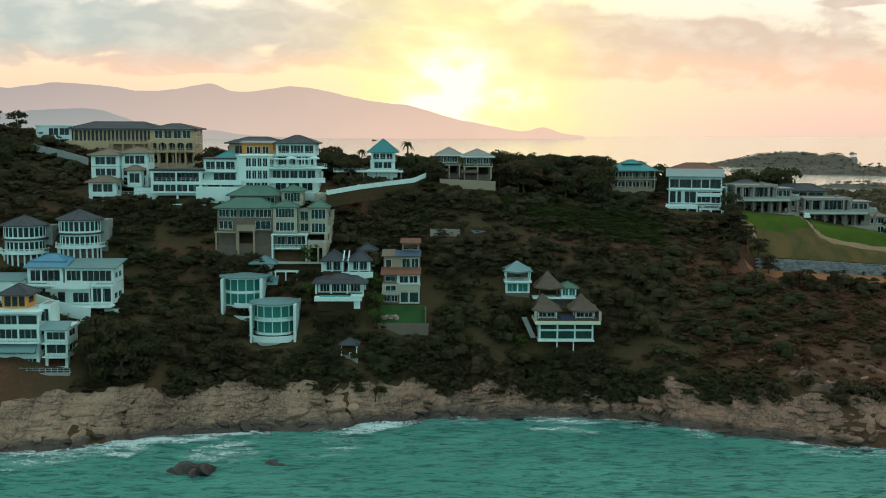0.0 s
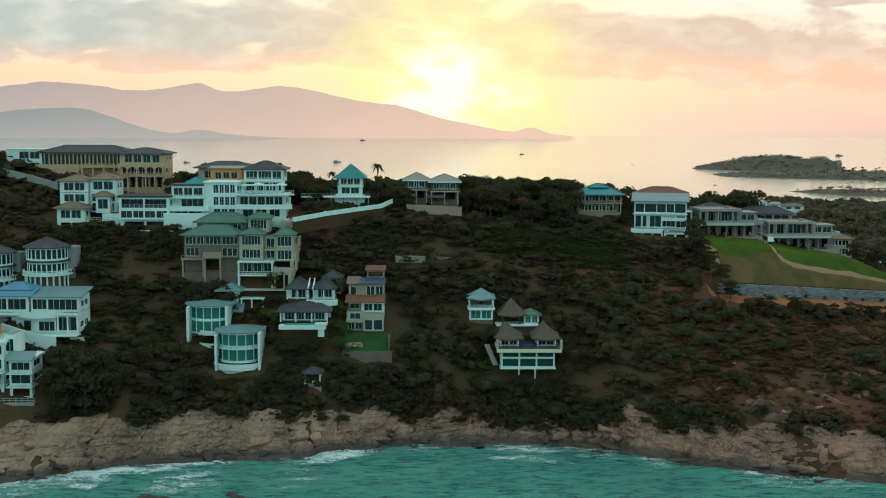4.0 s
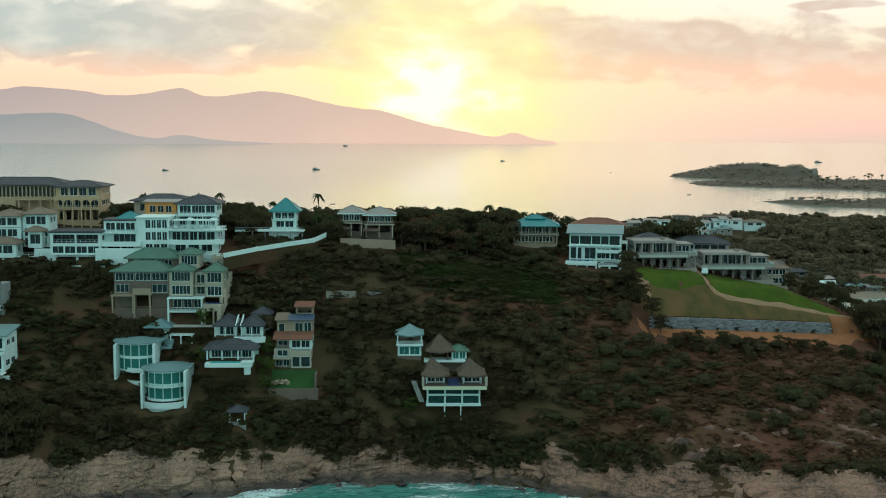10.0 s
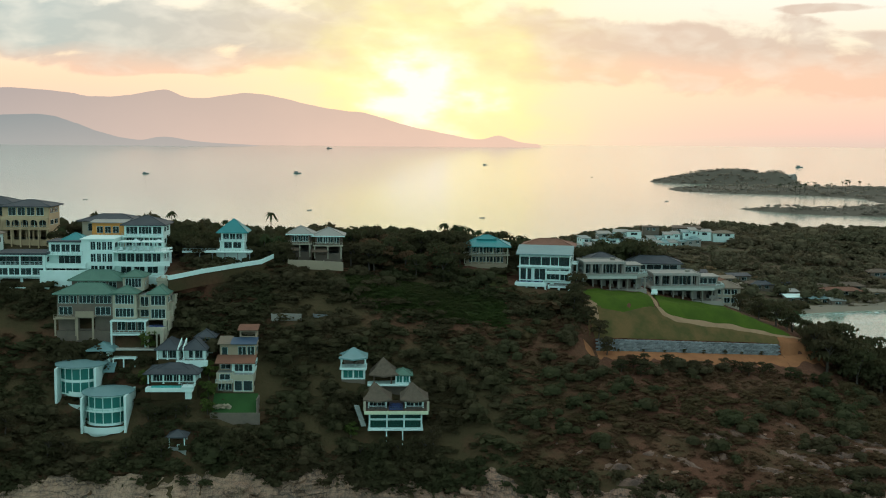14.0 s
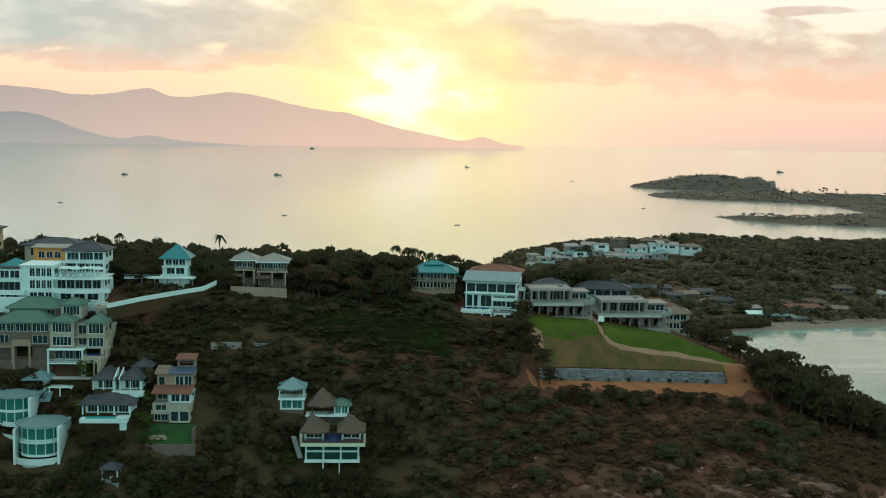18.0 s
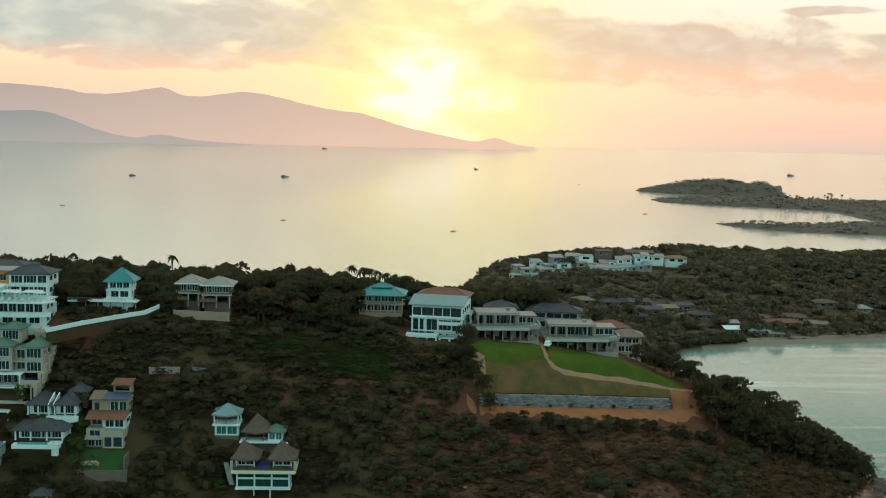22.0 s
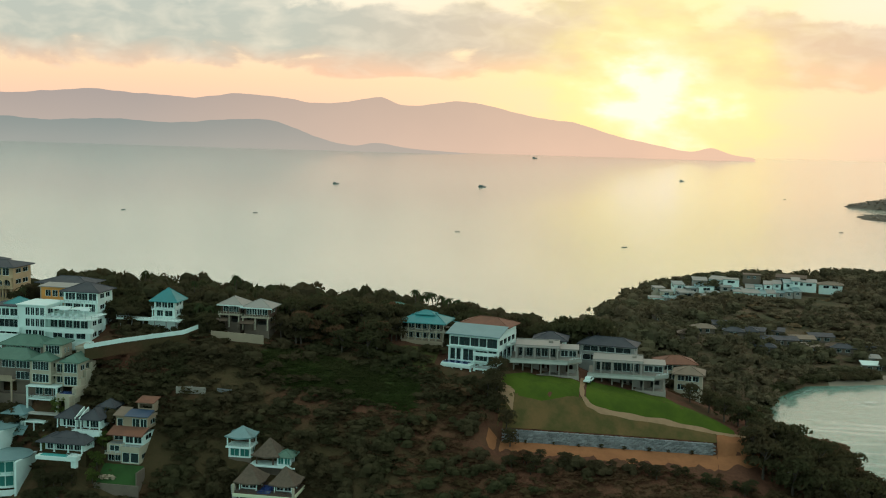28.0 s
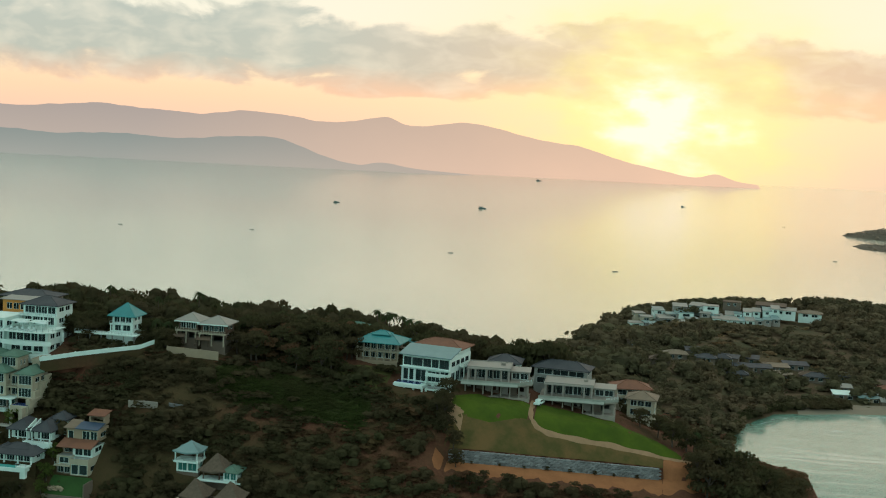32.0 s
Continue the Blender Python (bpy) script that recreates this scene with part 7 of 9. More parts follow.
def garden_walls():
    def run(name, pts, h, t, m, label, cat="wall", sink=2.0, top=None):
        """A wall that follows the ground along points (x, y, z of its top)."""
        o = thing(name, pts[0][0], pts[0][1], pts[0][2] - h, 0, label, cat)
        for k, ((ax, ay, az), (bx_, by_, bz)) in enumerate(zip(pts, pts[1:])):
            L = math.hypot(bx_ - ax, by_ - ay)
            bm = bmesh.new()
            M = Matrix.Translation((ax - pts[0][0], ay - pts[0][1], az - pts[0][2] + h)) @ Matrix.Rotation(math.atan2(by_ - ay, bx_ - ax), 4, "Z")
            v = [bm.verts.new(M @ Vector(q)) for q in ((0, 0, -h - sink), (L, 0, bz - az - h - sink), (L, t, bz - az - h - sink), (0, t, -h - sink), (0, 0, 0), (L, 0, bz - az), (L, t, bz - az), (0, t, 0))]
            for f in ((0, 1, 5, 4), (1, 2, 6, 5), (2, 3, 7, 6), (3, 0, 4, 7), (4, 5, 6, 7), (3, 2, 1, 0)):
                bm.faces.new([v[q] for q in f])
            part("wall_panel", bm, m, o)
            bm = bmesh.new()
            bx(bm, -0.15, 0.15, -0.06, t + 0.06, -h, 0.12, M)
            part("pier", bm, m, o)
    # pale road wall climbing to the ridge, with its road
    run("road_wall", [(-26.5, 264.8, 51.2), (-19.0, 269.8, 52.3), (-12.0, 275.0, 53.0), (-5.2, 280.0, 53.6), (-2.2, 283.0, 54.8)], 0.9, 0.25, WHITE, "pale wall along the road up to the ridge", sink=0.25)
    run("road_bank", [(-26.5, 264.95, 50.2), (-19.0, 269.95, 51.3), (-12.0, 275.15, 52.0), (-5.2, 280.15, 52.6), (-2.2, 283.15, 53.8)], 0.3, 0.5, GROUND, "dark earth footing under the pale road wall", sink=3.0)
    run("terrace_wall", [(1.6, 283.0, 53.3), (6.2, 283.4, 53.1), (11.0, 283.6, 52.9), (16.2, 284.0, 52.6)], 2.0, 0.3, TAN, "tan panelled terrace wall with piers", sink=0.4)
    run("terrace_wall", [(-33.0, 279.0, 55.6), (-29.2, 282.6, 55.2)], 0.9, 0.3, WHITE, "grey garden wall below the ridge trees")
    run("old_wall", [(-0.8, 264.5, 41.6), (3.0, 265.4, 41.6), (6.5, 266.2, 41.4)], 1.6, 0.4, RAWCONCRETE, "broken pale stone wall on the slope", sink=0.2)
    run("old_wall", [(9.5, 267.0, 41.2), (13.0, 268.0, 40.9)], 0.9, 0.4, STONE, "ruined pale wall stub in the scrub", sink=0.2)
    run("stair_wall", [(-108.5, 293, 61.9), (-104, 292, 61.0), (-100, 291, 60.2), (-96, 289.5, 59.2), (-92.5, 288, 58.4)], 1.1, 0.3, CONCRETE, "grey garden wall stepping down below the mansion", sink=0.8)


stone_wall(), garden_walls()

def solar_and_car():
    c = thing("pickup_truck", 104.6, 300.6, gz(104.6, 300.6) + 0.2, 75, "white pickup truck parked at the top of the path", "car")
    bm = bmesh.new()
    bx(bm, -2.4, 2.4, -0.9, 0.9, 0.45, 1.0)
    bx(bm, -1.2, 0.8, -0.8, 0.8, 1.0, 1.65)
    bmesh.ops.bevel(bm, geom=bm.edges[:], offset=0.08, segments=1, affect="EDGES")
    part("body", bm, WHITE, c)
    bm = bmesh.new()
    bx(bm, -1.1, 0.7, -0.82, 0.82, 1.1, 1.5)
    part("cab_window", bm, DARKFRAME, c)
    for x in (-1.5, 1.5):
        for y in (-0.85, 0.85):
            bm = bmesh.new()
            bmesh.ops.create_cone(bm, cap_ends=True, segments=14, radius1=0.38, radius2=0.38, depth=0.24, matrix=Matrix.Translation((x, y, 0.38)) @ Matrix.Rotation(radians(90), 4, "X"))
            part("wheel", bm, DARKFRAME, c)


solar_and_car()

# ---- the rocky shore ----
def rock_mat():
    """Weathered granite: pink-grey slabs with dark fissures and lichen stains."""
    m = bpy.data.materials.new("fissured_granite")
    m.use_nodes = True
    g = Nodes(m.node_tree)
    p = g.n("ShaderNodeNewGeometry").outputs["Position"]
    big = g.noise(p, 0.09, 4.0, 0.6)
    mid = g.noise(p, 0.8, 6.0, 0.65)
    # grey towards the west, pinker towards the east
    sx_ = g.n("ShaderNodeSeparateXYZ")
    g.link(p, sx_.inputs[0])
    east = g.n("ShaderNodeMapRange")
    g.link(sx_.outputs[0], east.inputs[0])
    east.inputs[1].default_value, east.inputs[2].default_value = -30, 70
    pale = g.mix(east.outputs[0], (0.39, 0.25, 0.165), (0.42, 0.22, 0.148))
    dull = g.mix(east.outputs[0], (0.27, 0.165, 0.107), (0.27, 0.142, 0.093))
    col = g.mix(g.ramp(big, [(0.38, 0.0), (0.62, 1.0)]), pale, dull)
    col = g.mix(g.ramp(mid, [(0.48, 0.0), (0.75, 0.6)]), col, (0.13, 0.105, 0.085))
    vo = g.n("ShaderNodeTexVoronoi")
    vo.feature = "DISTANCE_TO_EDGE"
    vo.inputs["Scale"].default_value = 1.0
    warp = g.n("ShaderNodeVectorMath", op="ADD")
    g.link(g.scaled(p, (0.07, 0.16, 0.75)), warp.inputs[0])
    nz = g.n("ShaderNodeTexNoise")
    nz.inputs["Scale"].default_value = 0.5
    g.link(p, nz.inputs["Vector"])
    g.link(nz.outputs[1], warp.inputs[1])
    g.link(warp.outputs[0], vo.inputs["Vector"])
    crack = g.math("MULTIPLY", g.ramp(vo.outputs[0], [(0.0, 1.0), (0.030, 0.0)]), g.ramp(big, [(0.42, 0.25), (0.6, 1.0)]))
    col = g.mix(g.math("MULTIPLY", crack, 0.85), col, (0.05, 0.04, 0.035))
    # layers along the slabs, and the dark wet belt above the water
    lay = g.noise(g.scaled(p, (0.05, 0.5, 2.4)), 1.0, 4.0, 0.6, 0.5)
    col = g.mix(g.ramp(lay, [(0.32, 0.75), (0.44, 0.0)]), col, (0.07, 0.054, 0.043))
    # steep joints that cross the slabs
    for turn, size in (((0.5, 0.0, 0.7), (0.9, 0.16, 0.25)), ((0.3, 0.2, -0.6), (0.55, 0.22, 0.9)), ((0.0, 0.4, 0.2), (1.3, 0.5, 0.4))):
        turned = g.n("ShaderNodeMapping")
        turned.inputs["Rotation"].default_value = turn
        turned.inputs["Scale"].default_value = size
        g.link(p, turned.inputs["Vector"])
        joint = g.noise(turned.outputs[0], 1.0, 3.0, 0.6, 0.6)
        seam = g.ramp(joint, [(0.475, 0.0), (0.50, 0.75), (0.525, 0.0)])
        col = g.mix(g.math("MULTIPLY", seam, g.ramp(big, [(0.40, 0.4), (0.55, 1.0)])), col, (0.085, 0.060, 0.046))
    sep = g.n("ShaderNodeSeparateXYZ")
    g.link(p, sep.inputs[0])
    lvl = g.math("ADD", sep.outputs[2], g.math("MULTIPLY", mid, -2.2))
    belt = g.n("ShaderNodeMapRange")
    g.link(lvl, belt.inputs[0])
    belt.inputs[1].default_value, belt.inputs[2].default_value = SEA + 0.1, SEA + 1.5
    belt.inputs[3].default_value, belt.inputs[4].default_value = 0.85, 0.0
    col = g.mix(belt.outputs[0], col, (0.05, 0.042, 0.036))
    b = g.n("ShaderNodeBsdfPrincipled")
    g.link(col, b.inputs["Base Color"])
    b.inputs["Roughness"].default_value = 0.85
    h = g.math("SUBTRACT", g.math("MULTIPLY", mid, 0.7), g.math("MULTIPLY", crack, 0.6))
    bp = g.n("ShaderNodeBump")
    bp.inputs["Strength"].default_value = 1.0
    bp.inputs["Distance"].default_value = 0.6
    g.link(h, bp.inputs["Height"])
    g.link(bp.outputs[0], b.inputs["Normal"])
    out = g.n("ShaderNodeOutputMaterial")
    g.link(b.outputs[0], out.inputs[0])
    return m


GRANITE = rock_mat()


def shore_sheet():
    """Tilted slabs in steps, cut by clefts, from under the water up to the scrub."""
    xs = np.arange(-185, 214, 0.7)
    X, F = np.meshgrid(xs, np.linspace(0, 1, 32))
    top = np.interp(X, [-185, -100, -75, -50, -20, 10, 40, 60, 90, 130, 220], [17, 15, 13, 12.5, 10.5, 9, 9, 10.5, 12, 11.5, 11])
    S = -3.0 + (top + 3.0) * F
    Y = np.interp(X, PX, WATER_Y) + S + 2.0 * lump(X, S * 2, 5.0, 1.0)
    base = ground(X, Y)
    fade = np.clip((top - S) / 5, 0, 1) * np.clip((S + 3.0) / 2, 0, 1)
    dip = 0.10 * X + 1.2 * lump(X, Y, 13.0, 4.0) + 0.5 * lump(X, Y, 4.0, 6.0)
    lay = base + dip
    step = 1.25
    q = lay / step
    f = q - np.floor(q)
    slab = (np.floor(q) + np.clip((f - 0.62) / 0.30, 0, 1)) * step - dip - base
    cleft = np.clip(1 - np.abs(lump(X + 0.7 * S, S * 0.4, 5.5, 3.0)) / 0.07, 0, 1)
    fine = lump(X, Y * 1.5, 1.4, 7.0)
    Z = base + 0.1 + fade * (0.85 + 0.9 * slab + 0.75 * lump(X, Y, 8.0, 4.0) + 0.16 * fine - 0.9 * cleft) - (1 - np.clip((top - S) / 4, 0, 1)) * 1.6
    tagged(raw("shore_rock", np.stack([X, Y, Z], -1).reshape(-1, 3), grid_faces(len(xs), 32), GRANITE), "pink-grey fissured granite slabs along the waterline", "rock", kind="structure")


shore_sheet()


def rock_top(x):
    """The upper edge of the bare rocky ground on the eastern slope."""
    return np.interp(x, [66, 78, 92, 110, 126, 140, 160], [222, 228, 235, 238, 246, 243, 238]) + 2.5 * lump(x, x, 9.0, 2.0)


def boulder_mesh(seed, material):
    r = random.Random(seed)
    bm = bmesh.new()
    bmesh.ops.create_icosphere(bm, subdivisions=2, radius=1)
    cuts = [Vector((r.gauss(0, 1), r.gauss(0, 1), r.gauss(0, 1))).normalized() for _ in range(9)]
    for v in bm.verts:
        n = v.co.copy()
        for c in cuts:
            d = n.dot(c)
            if d > 0.62:
                n -= c * (d - 0.62) * 0.9
        v.co = n * (1 + 0.05 * r.uniform(-1, 1))
    me = bpy.data.meshes.new("boulder")
    bm.to_mesh(me)
    bm.free()
    me.materials.append(material)
    return me


def boulders():
    r = random.Random(3)
    dry, wet = [boulder_mesh(k, GRANITE) for k in range(6)], [boulder_mesh(40 + k, WETROCK) for k in range(3)]
    for k in range(250):
        x = r.uniform(-98, 106) if k < 225 else r.uniform(106, 205)
        low = r.random() < 0.32
        s = r.uniform(-2.0, 0.6) if low else r.uniform(0.5, 6.0)
        y = float(np.interp(x, PX, WATER_Y)) + s
        a = (r.uniform(0.5, 1.3) if low else r.uniform(0.45, 1.7)) * (1.5 if r.random() < 0.10 else 1)
        o = new("boulder", r.choice(wet if low else dry))
        o.matrix_world = pose(x, y, max(gz(x, y), SEA - 0.3) + a * 0.12, r.uniform(-15, 15), r.uniform(-15, 15), r.uniform(0, 360)) @ Matrix.Diagonal((a * r.uniform(1.2, 2.3), a, a * r.uniform(0.35, 0.7), 1))
        tagged(o, "dark wet boulder at the water's edge" if low else "pink-grey granite boulder on the shore", "boulder", "boulders along the shore")
    # rocks on the dry slope above the eastern shore
    for k in range(64):
        x = r.uniform(54, 138)
        y = float(np.interp(x, PX, WATER_Y)) + r.uniform(8, 40) * (0.4 + 0.6 * r.random())
        a = r.uniform(0.3, 0.75) * (1.6 if r.random() < 0.2 else 1)
        o = new("boulder", r.choice(dry))
        o.matrix_world = pose(x, y, gz(x, y) + a * 0.25, r.uniform(-15, 15), r.uniform(-15, 15), r.uniform(0, 360)) @ Matrix.Diagonal((a * 1.9, a, a * 0.6, 1))
        tagged(o, "pale boulder in the dry scrub of the slope", "boulder", "boulders in the scrub")
    for x, y, a, z in ((-45.5, 190.5, 2.6, 0.7), (-42.6, 189.6, 2.4, 0.9), (-44.0, 188.6, 1.8, 0.4), (-48.2, 190.2, 1.4, 0.2), (-30.4, 195.0, 1.5, 0.2), (-28.6, 194.4, 1.0, 0.1)):
        o = new("sea_rock", wet[1])
        o.matrix_world = pose(x, y, SEA + z - 0.4, 8, -6, 40 + x * 20) @ Matrix.Diagonal((a * 1.25, a * 0.9, a * 0.75, 1))
        tagged(o, "dark wet rock standing in the surf", "rock", "rocks in the surf")


boulders()


def slope_ledges():
    """Broken ledges of red-brown rock that crop out of the eastern slope."""
    xs, ys = np.arange(66, 164, 0.6), np.linspace(0, 1, 60)
    X, F = np.meshgrid(xs, ys)
    low = np.interp(X, PX, WATER_Y) + 7.0
    Y = low + F * (rock_top(X) + 3.0 - low)
    base = ground(X, Y)
    lay = base + 0.14 * X + 1.6 * lump(X, Y, 9.0, 4.0) + 0.6 * lump(X, Y, 3.5, 6.0)
    q = lay / 1.9
    f = q - np.floor(q)
    ledge = (np.clip((f - 0.6) / 0.25, 0, 1) - f) * 1.9
    cleft = np.clip(1 - np.abs(lump(X + 0.8 * Y, Y * 0.4, 4.0, 3.0)) / 0.12, 0, 1) + np.clip(1 - np.abs(lump(X * 0.6 - Y, X * 0.4, 3.0, 9.0)) / 0.10, 0, 1)
    cover = lump(X, Y, 6.5, 8.0) + 0.7 * lump(X, Y, 2.2, 5.0) - 0.02 + 0.3 * np.clip(X / 40 - 2.4, 0, 1)
    edge = np.minimum(np.minimum(F, 1 - F) * 8, np.minimum(X - 66, 163 - X) * 0.2)
    Z = base + np.clip(cover, -1.0, 0.5) * 0.9 + 0.7 * ledge - 0.55 * cleft + 0.25 * lump(X, Y * 1.4, 1.1, 7.0) - 1.2 * np.clip(1 - edge, 0, 1)
    tagged(raw("slope_ledges", np.stack([X, Y, Z], -1).reshape(-1, 3), grid_faces(len(xs), 60), REDROCK), "broken red-brown rock ledges on the dry slope", "rock", kind="structure")


slope_ledges()


def foam_mat():
    """Broken foam: lace and streaks that thin out towards the edge of the patch."""
    m = bpy.data.materials.new("broken_foam")
    m.use_nodes = True
    g = Nodes(m.node_tree)
    p = g.n("ShaderNodeNewGeometry").outputs["Position"]
    at = g.n("ShaderNodeAttribute")
    at.attribute_name = "cover"
    a = g.noise(g.scaled(p, (0.16, 0.42, 0.3)), 1.0, 4.0, 0.6, 0.8)
    lace = g.noise(p, 0.75, 7.0, 0.78, 2.2)
    thr = g.math("ADD", g.math("ADD", g.math("MULTIPLY", a, 0.9), g.math("MULTIPLY", lace, 1.3)), g.math("MULTIPLY", at.outputs["Fac"], 0.30))
    mr = g.n("ShaderNodeMapRange")
    g.link(thr, mr.inputs[0])
    mr.inputs[1].default_value, mr.inputs[2].default_value, mr.inputs[4].default_value = 1.18, 1.50, 0.9
    f = mr.outputs[0]
    b = g.n("ShaderNodeBsdfPrincipled")
    b.inputs["Base Color"].default_value = (0.62, 0.80, 0.78, 1)
    b.inputs["Roughness"].default_value = 0.9
    t = g.n("ShaderNodeBsdfTransparent")
    mx = g.n("ShaderNodeMixShader")
    g.link(f, mx.inputs[0])
    g.link(t.outputs[0], mx.inputs[1])
    g.link(b.outputs[0], mx.inputs[2])
    out = g.n("ShaderNodeOutputMaterial")
    g.link(mx.outputs[0], out.inputs[0])
    return m


BROKEN = foam_mat()


def foam_strip(name, x0, x1, s0, s1, label, step=1.0, line_y=None, gain=1.0, bays=9.0):
    xs, ss = np.arange(x0, x1, step), np.linspace(s0, s1, 16)
    X, S = np.meshgrid(xs, ss)
    Y = (np.interp(X, PX, WATER_Y) if line_y is None else line_y(X)) + S + 1.6 * lump(X, X * 0.2, 6.0, 3.0)
    Z = SEA + 0.34 + 0.22 * lump(X, Y * 1.6, 6.0, 1.0) + 0.12 * lump(X, Y * 2, 2.2, 4.0) + 0.25 * np.clip(lump(X * 1.3, Y * 2.4, 2.6, 9.0), 0, 1)
    f = (S - s0) / (s1 - s0)
    ends = np.clip((X - x0) / 6, 0, 1) * np.clip((x1 - X) / 6, 0, 1)
    cover = (1 - np.abs(2 * f - 1) ** 2.5) * (0.62 + 0.8 * lump(X, X * 0.4, bays, 5.0)) * ends * gain
    ob = raw(name, np.stack([X, Y, Z], -1).reshape(-1, 3), grid_faces(len(xs), len(ss)), BROKEN, True)
    ob.data.attributes.new("cover", "FLOAT", "POINT").data.foreach_set("value", cover.ravel().astype(np.float32) * 1.3 - 0.5)
    tagged(ob, label, "foam", kind="stuff")


foam_strip("surf_foam", -115, 130, -8.5, 2.0, "white broken surf against the rocks", gain=1.1)
foam_strip("surf_foam_west", -112, -52, -16.0, -4.0, "white foam patches drifting off the western rocks", gain=0.75)
foam_strip("surf_foam_rocks", -52, -12, -27.0, -5.0, "white foam washing round the rocks in the surf", gain=0.85)
foam_strip("surf_foam_mid", 16, 40, -15.0, -8.0, "white foam patch of a breaking wave", gain=1.05)
foam_strip("surf_foam_east", 48, 110, -10.0, -3.0, "white foam along the eastern slabs", gain=0.9)
foam_strip("bay_foam", 178, 420, -6, -2.5, "white line of surf along the bay beach", 2.0, lambda X: np.interp(X, BEACH_X, BEACH_Y) - 8, 1.0, 30.0)
foam_strip("bay_foam_outer", 200, 420, -27, -20, "second line of surf in the bay", 2.0, lambda X: np.interp(X, BEACH_X, BEACH_Y) - 14, 0.9, 25.0)

# ---- the headland village, the bay beach, the islet, boats ----
def small_house(x, y, z, w, d, floors, yaw, wall, roof, kind, label, group):
    h = House("house", x, y, z, yaw, label, "house", group)
    h.base(0, w, 0, d, 3, wall)
    n = max(1, int(w / 4.6))
    for k in range(floors):
        h.storey(0, w, 0, d, k * 2.7, 2.7, even(n, 0.3, w - 0.3, k * 2.7 + 1.0, k * 2.7 + 2.0, min(2.4, w * 0.3)), wall, 2)
    if kind == "flat":
        h.flat(0, w, 0, d, floors * 2.7, roof, 0.3, 0.3)
    elif kind == "mono":
        h.mono(-0.4, w + 0.4, -0.5, d + 0.4, floors * 2.7, floors * 2.7 + 1.0, roof)
    else:
        h.hip(0, w, 0, d, floors * 2.7, 1.6, roof, 0.8)
    return h


HUTS_CLEAR = []


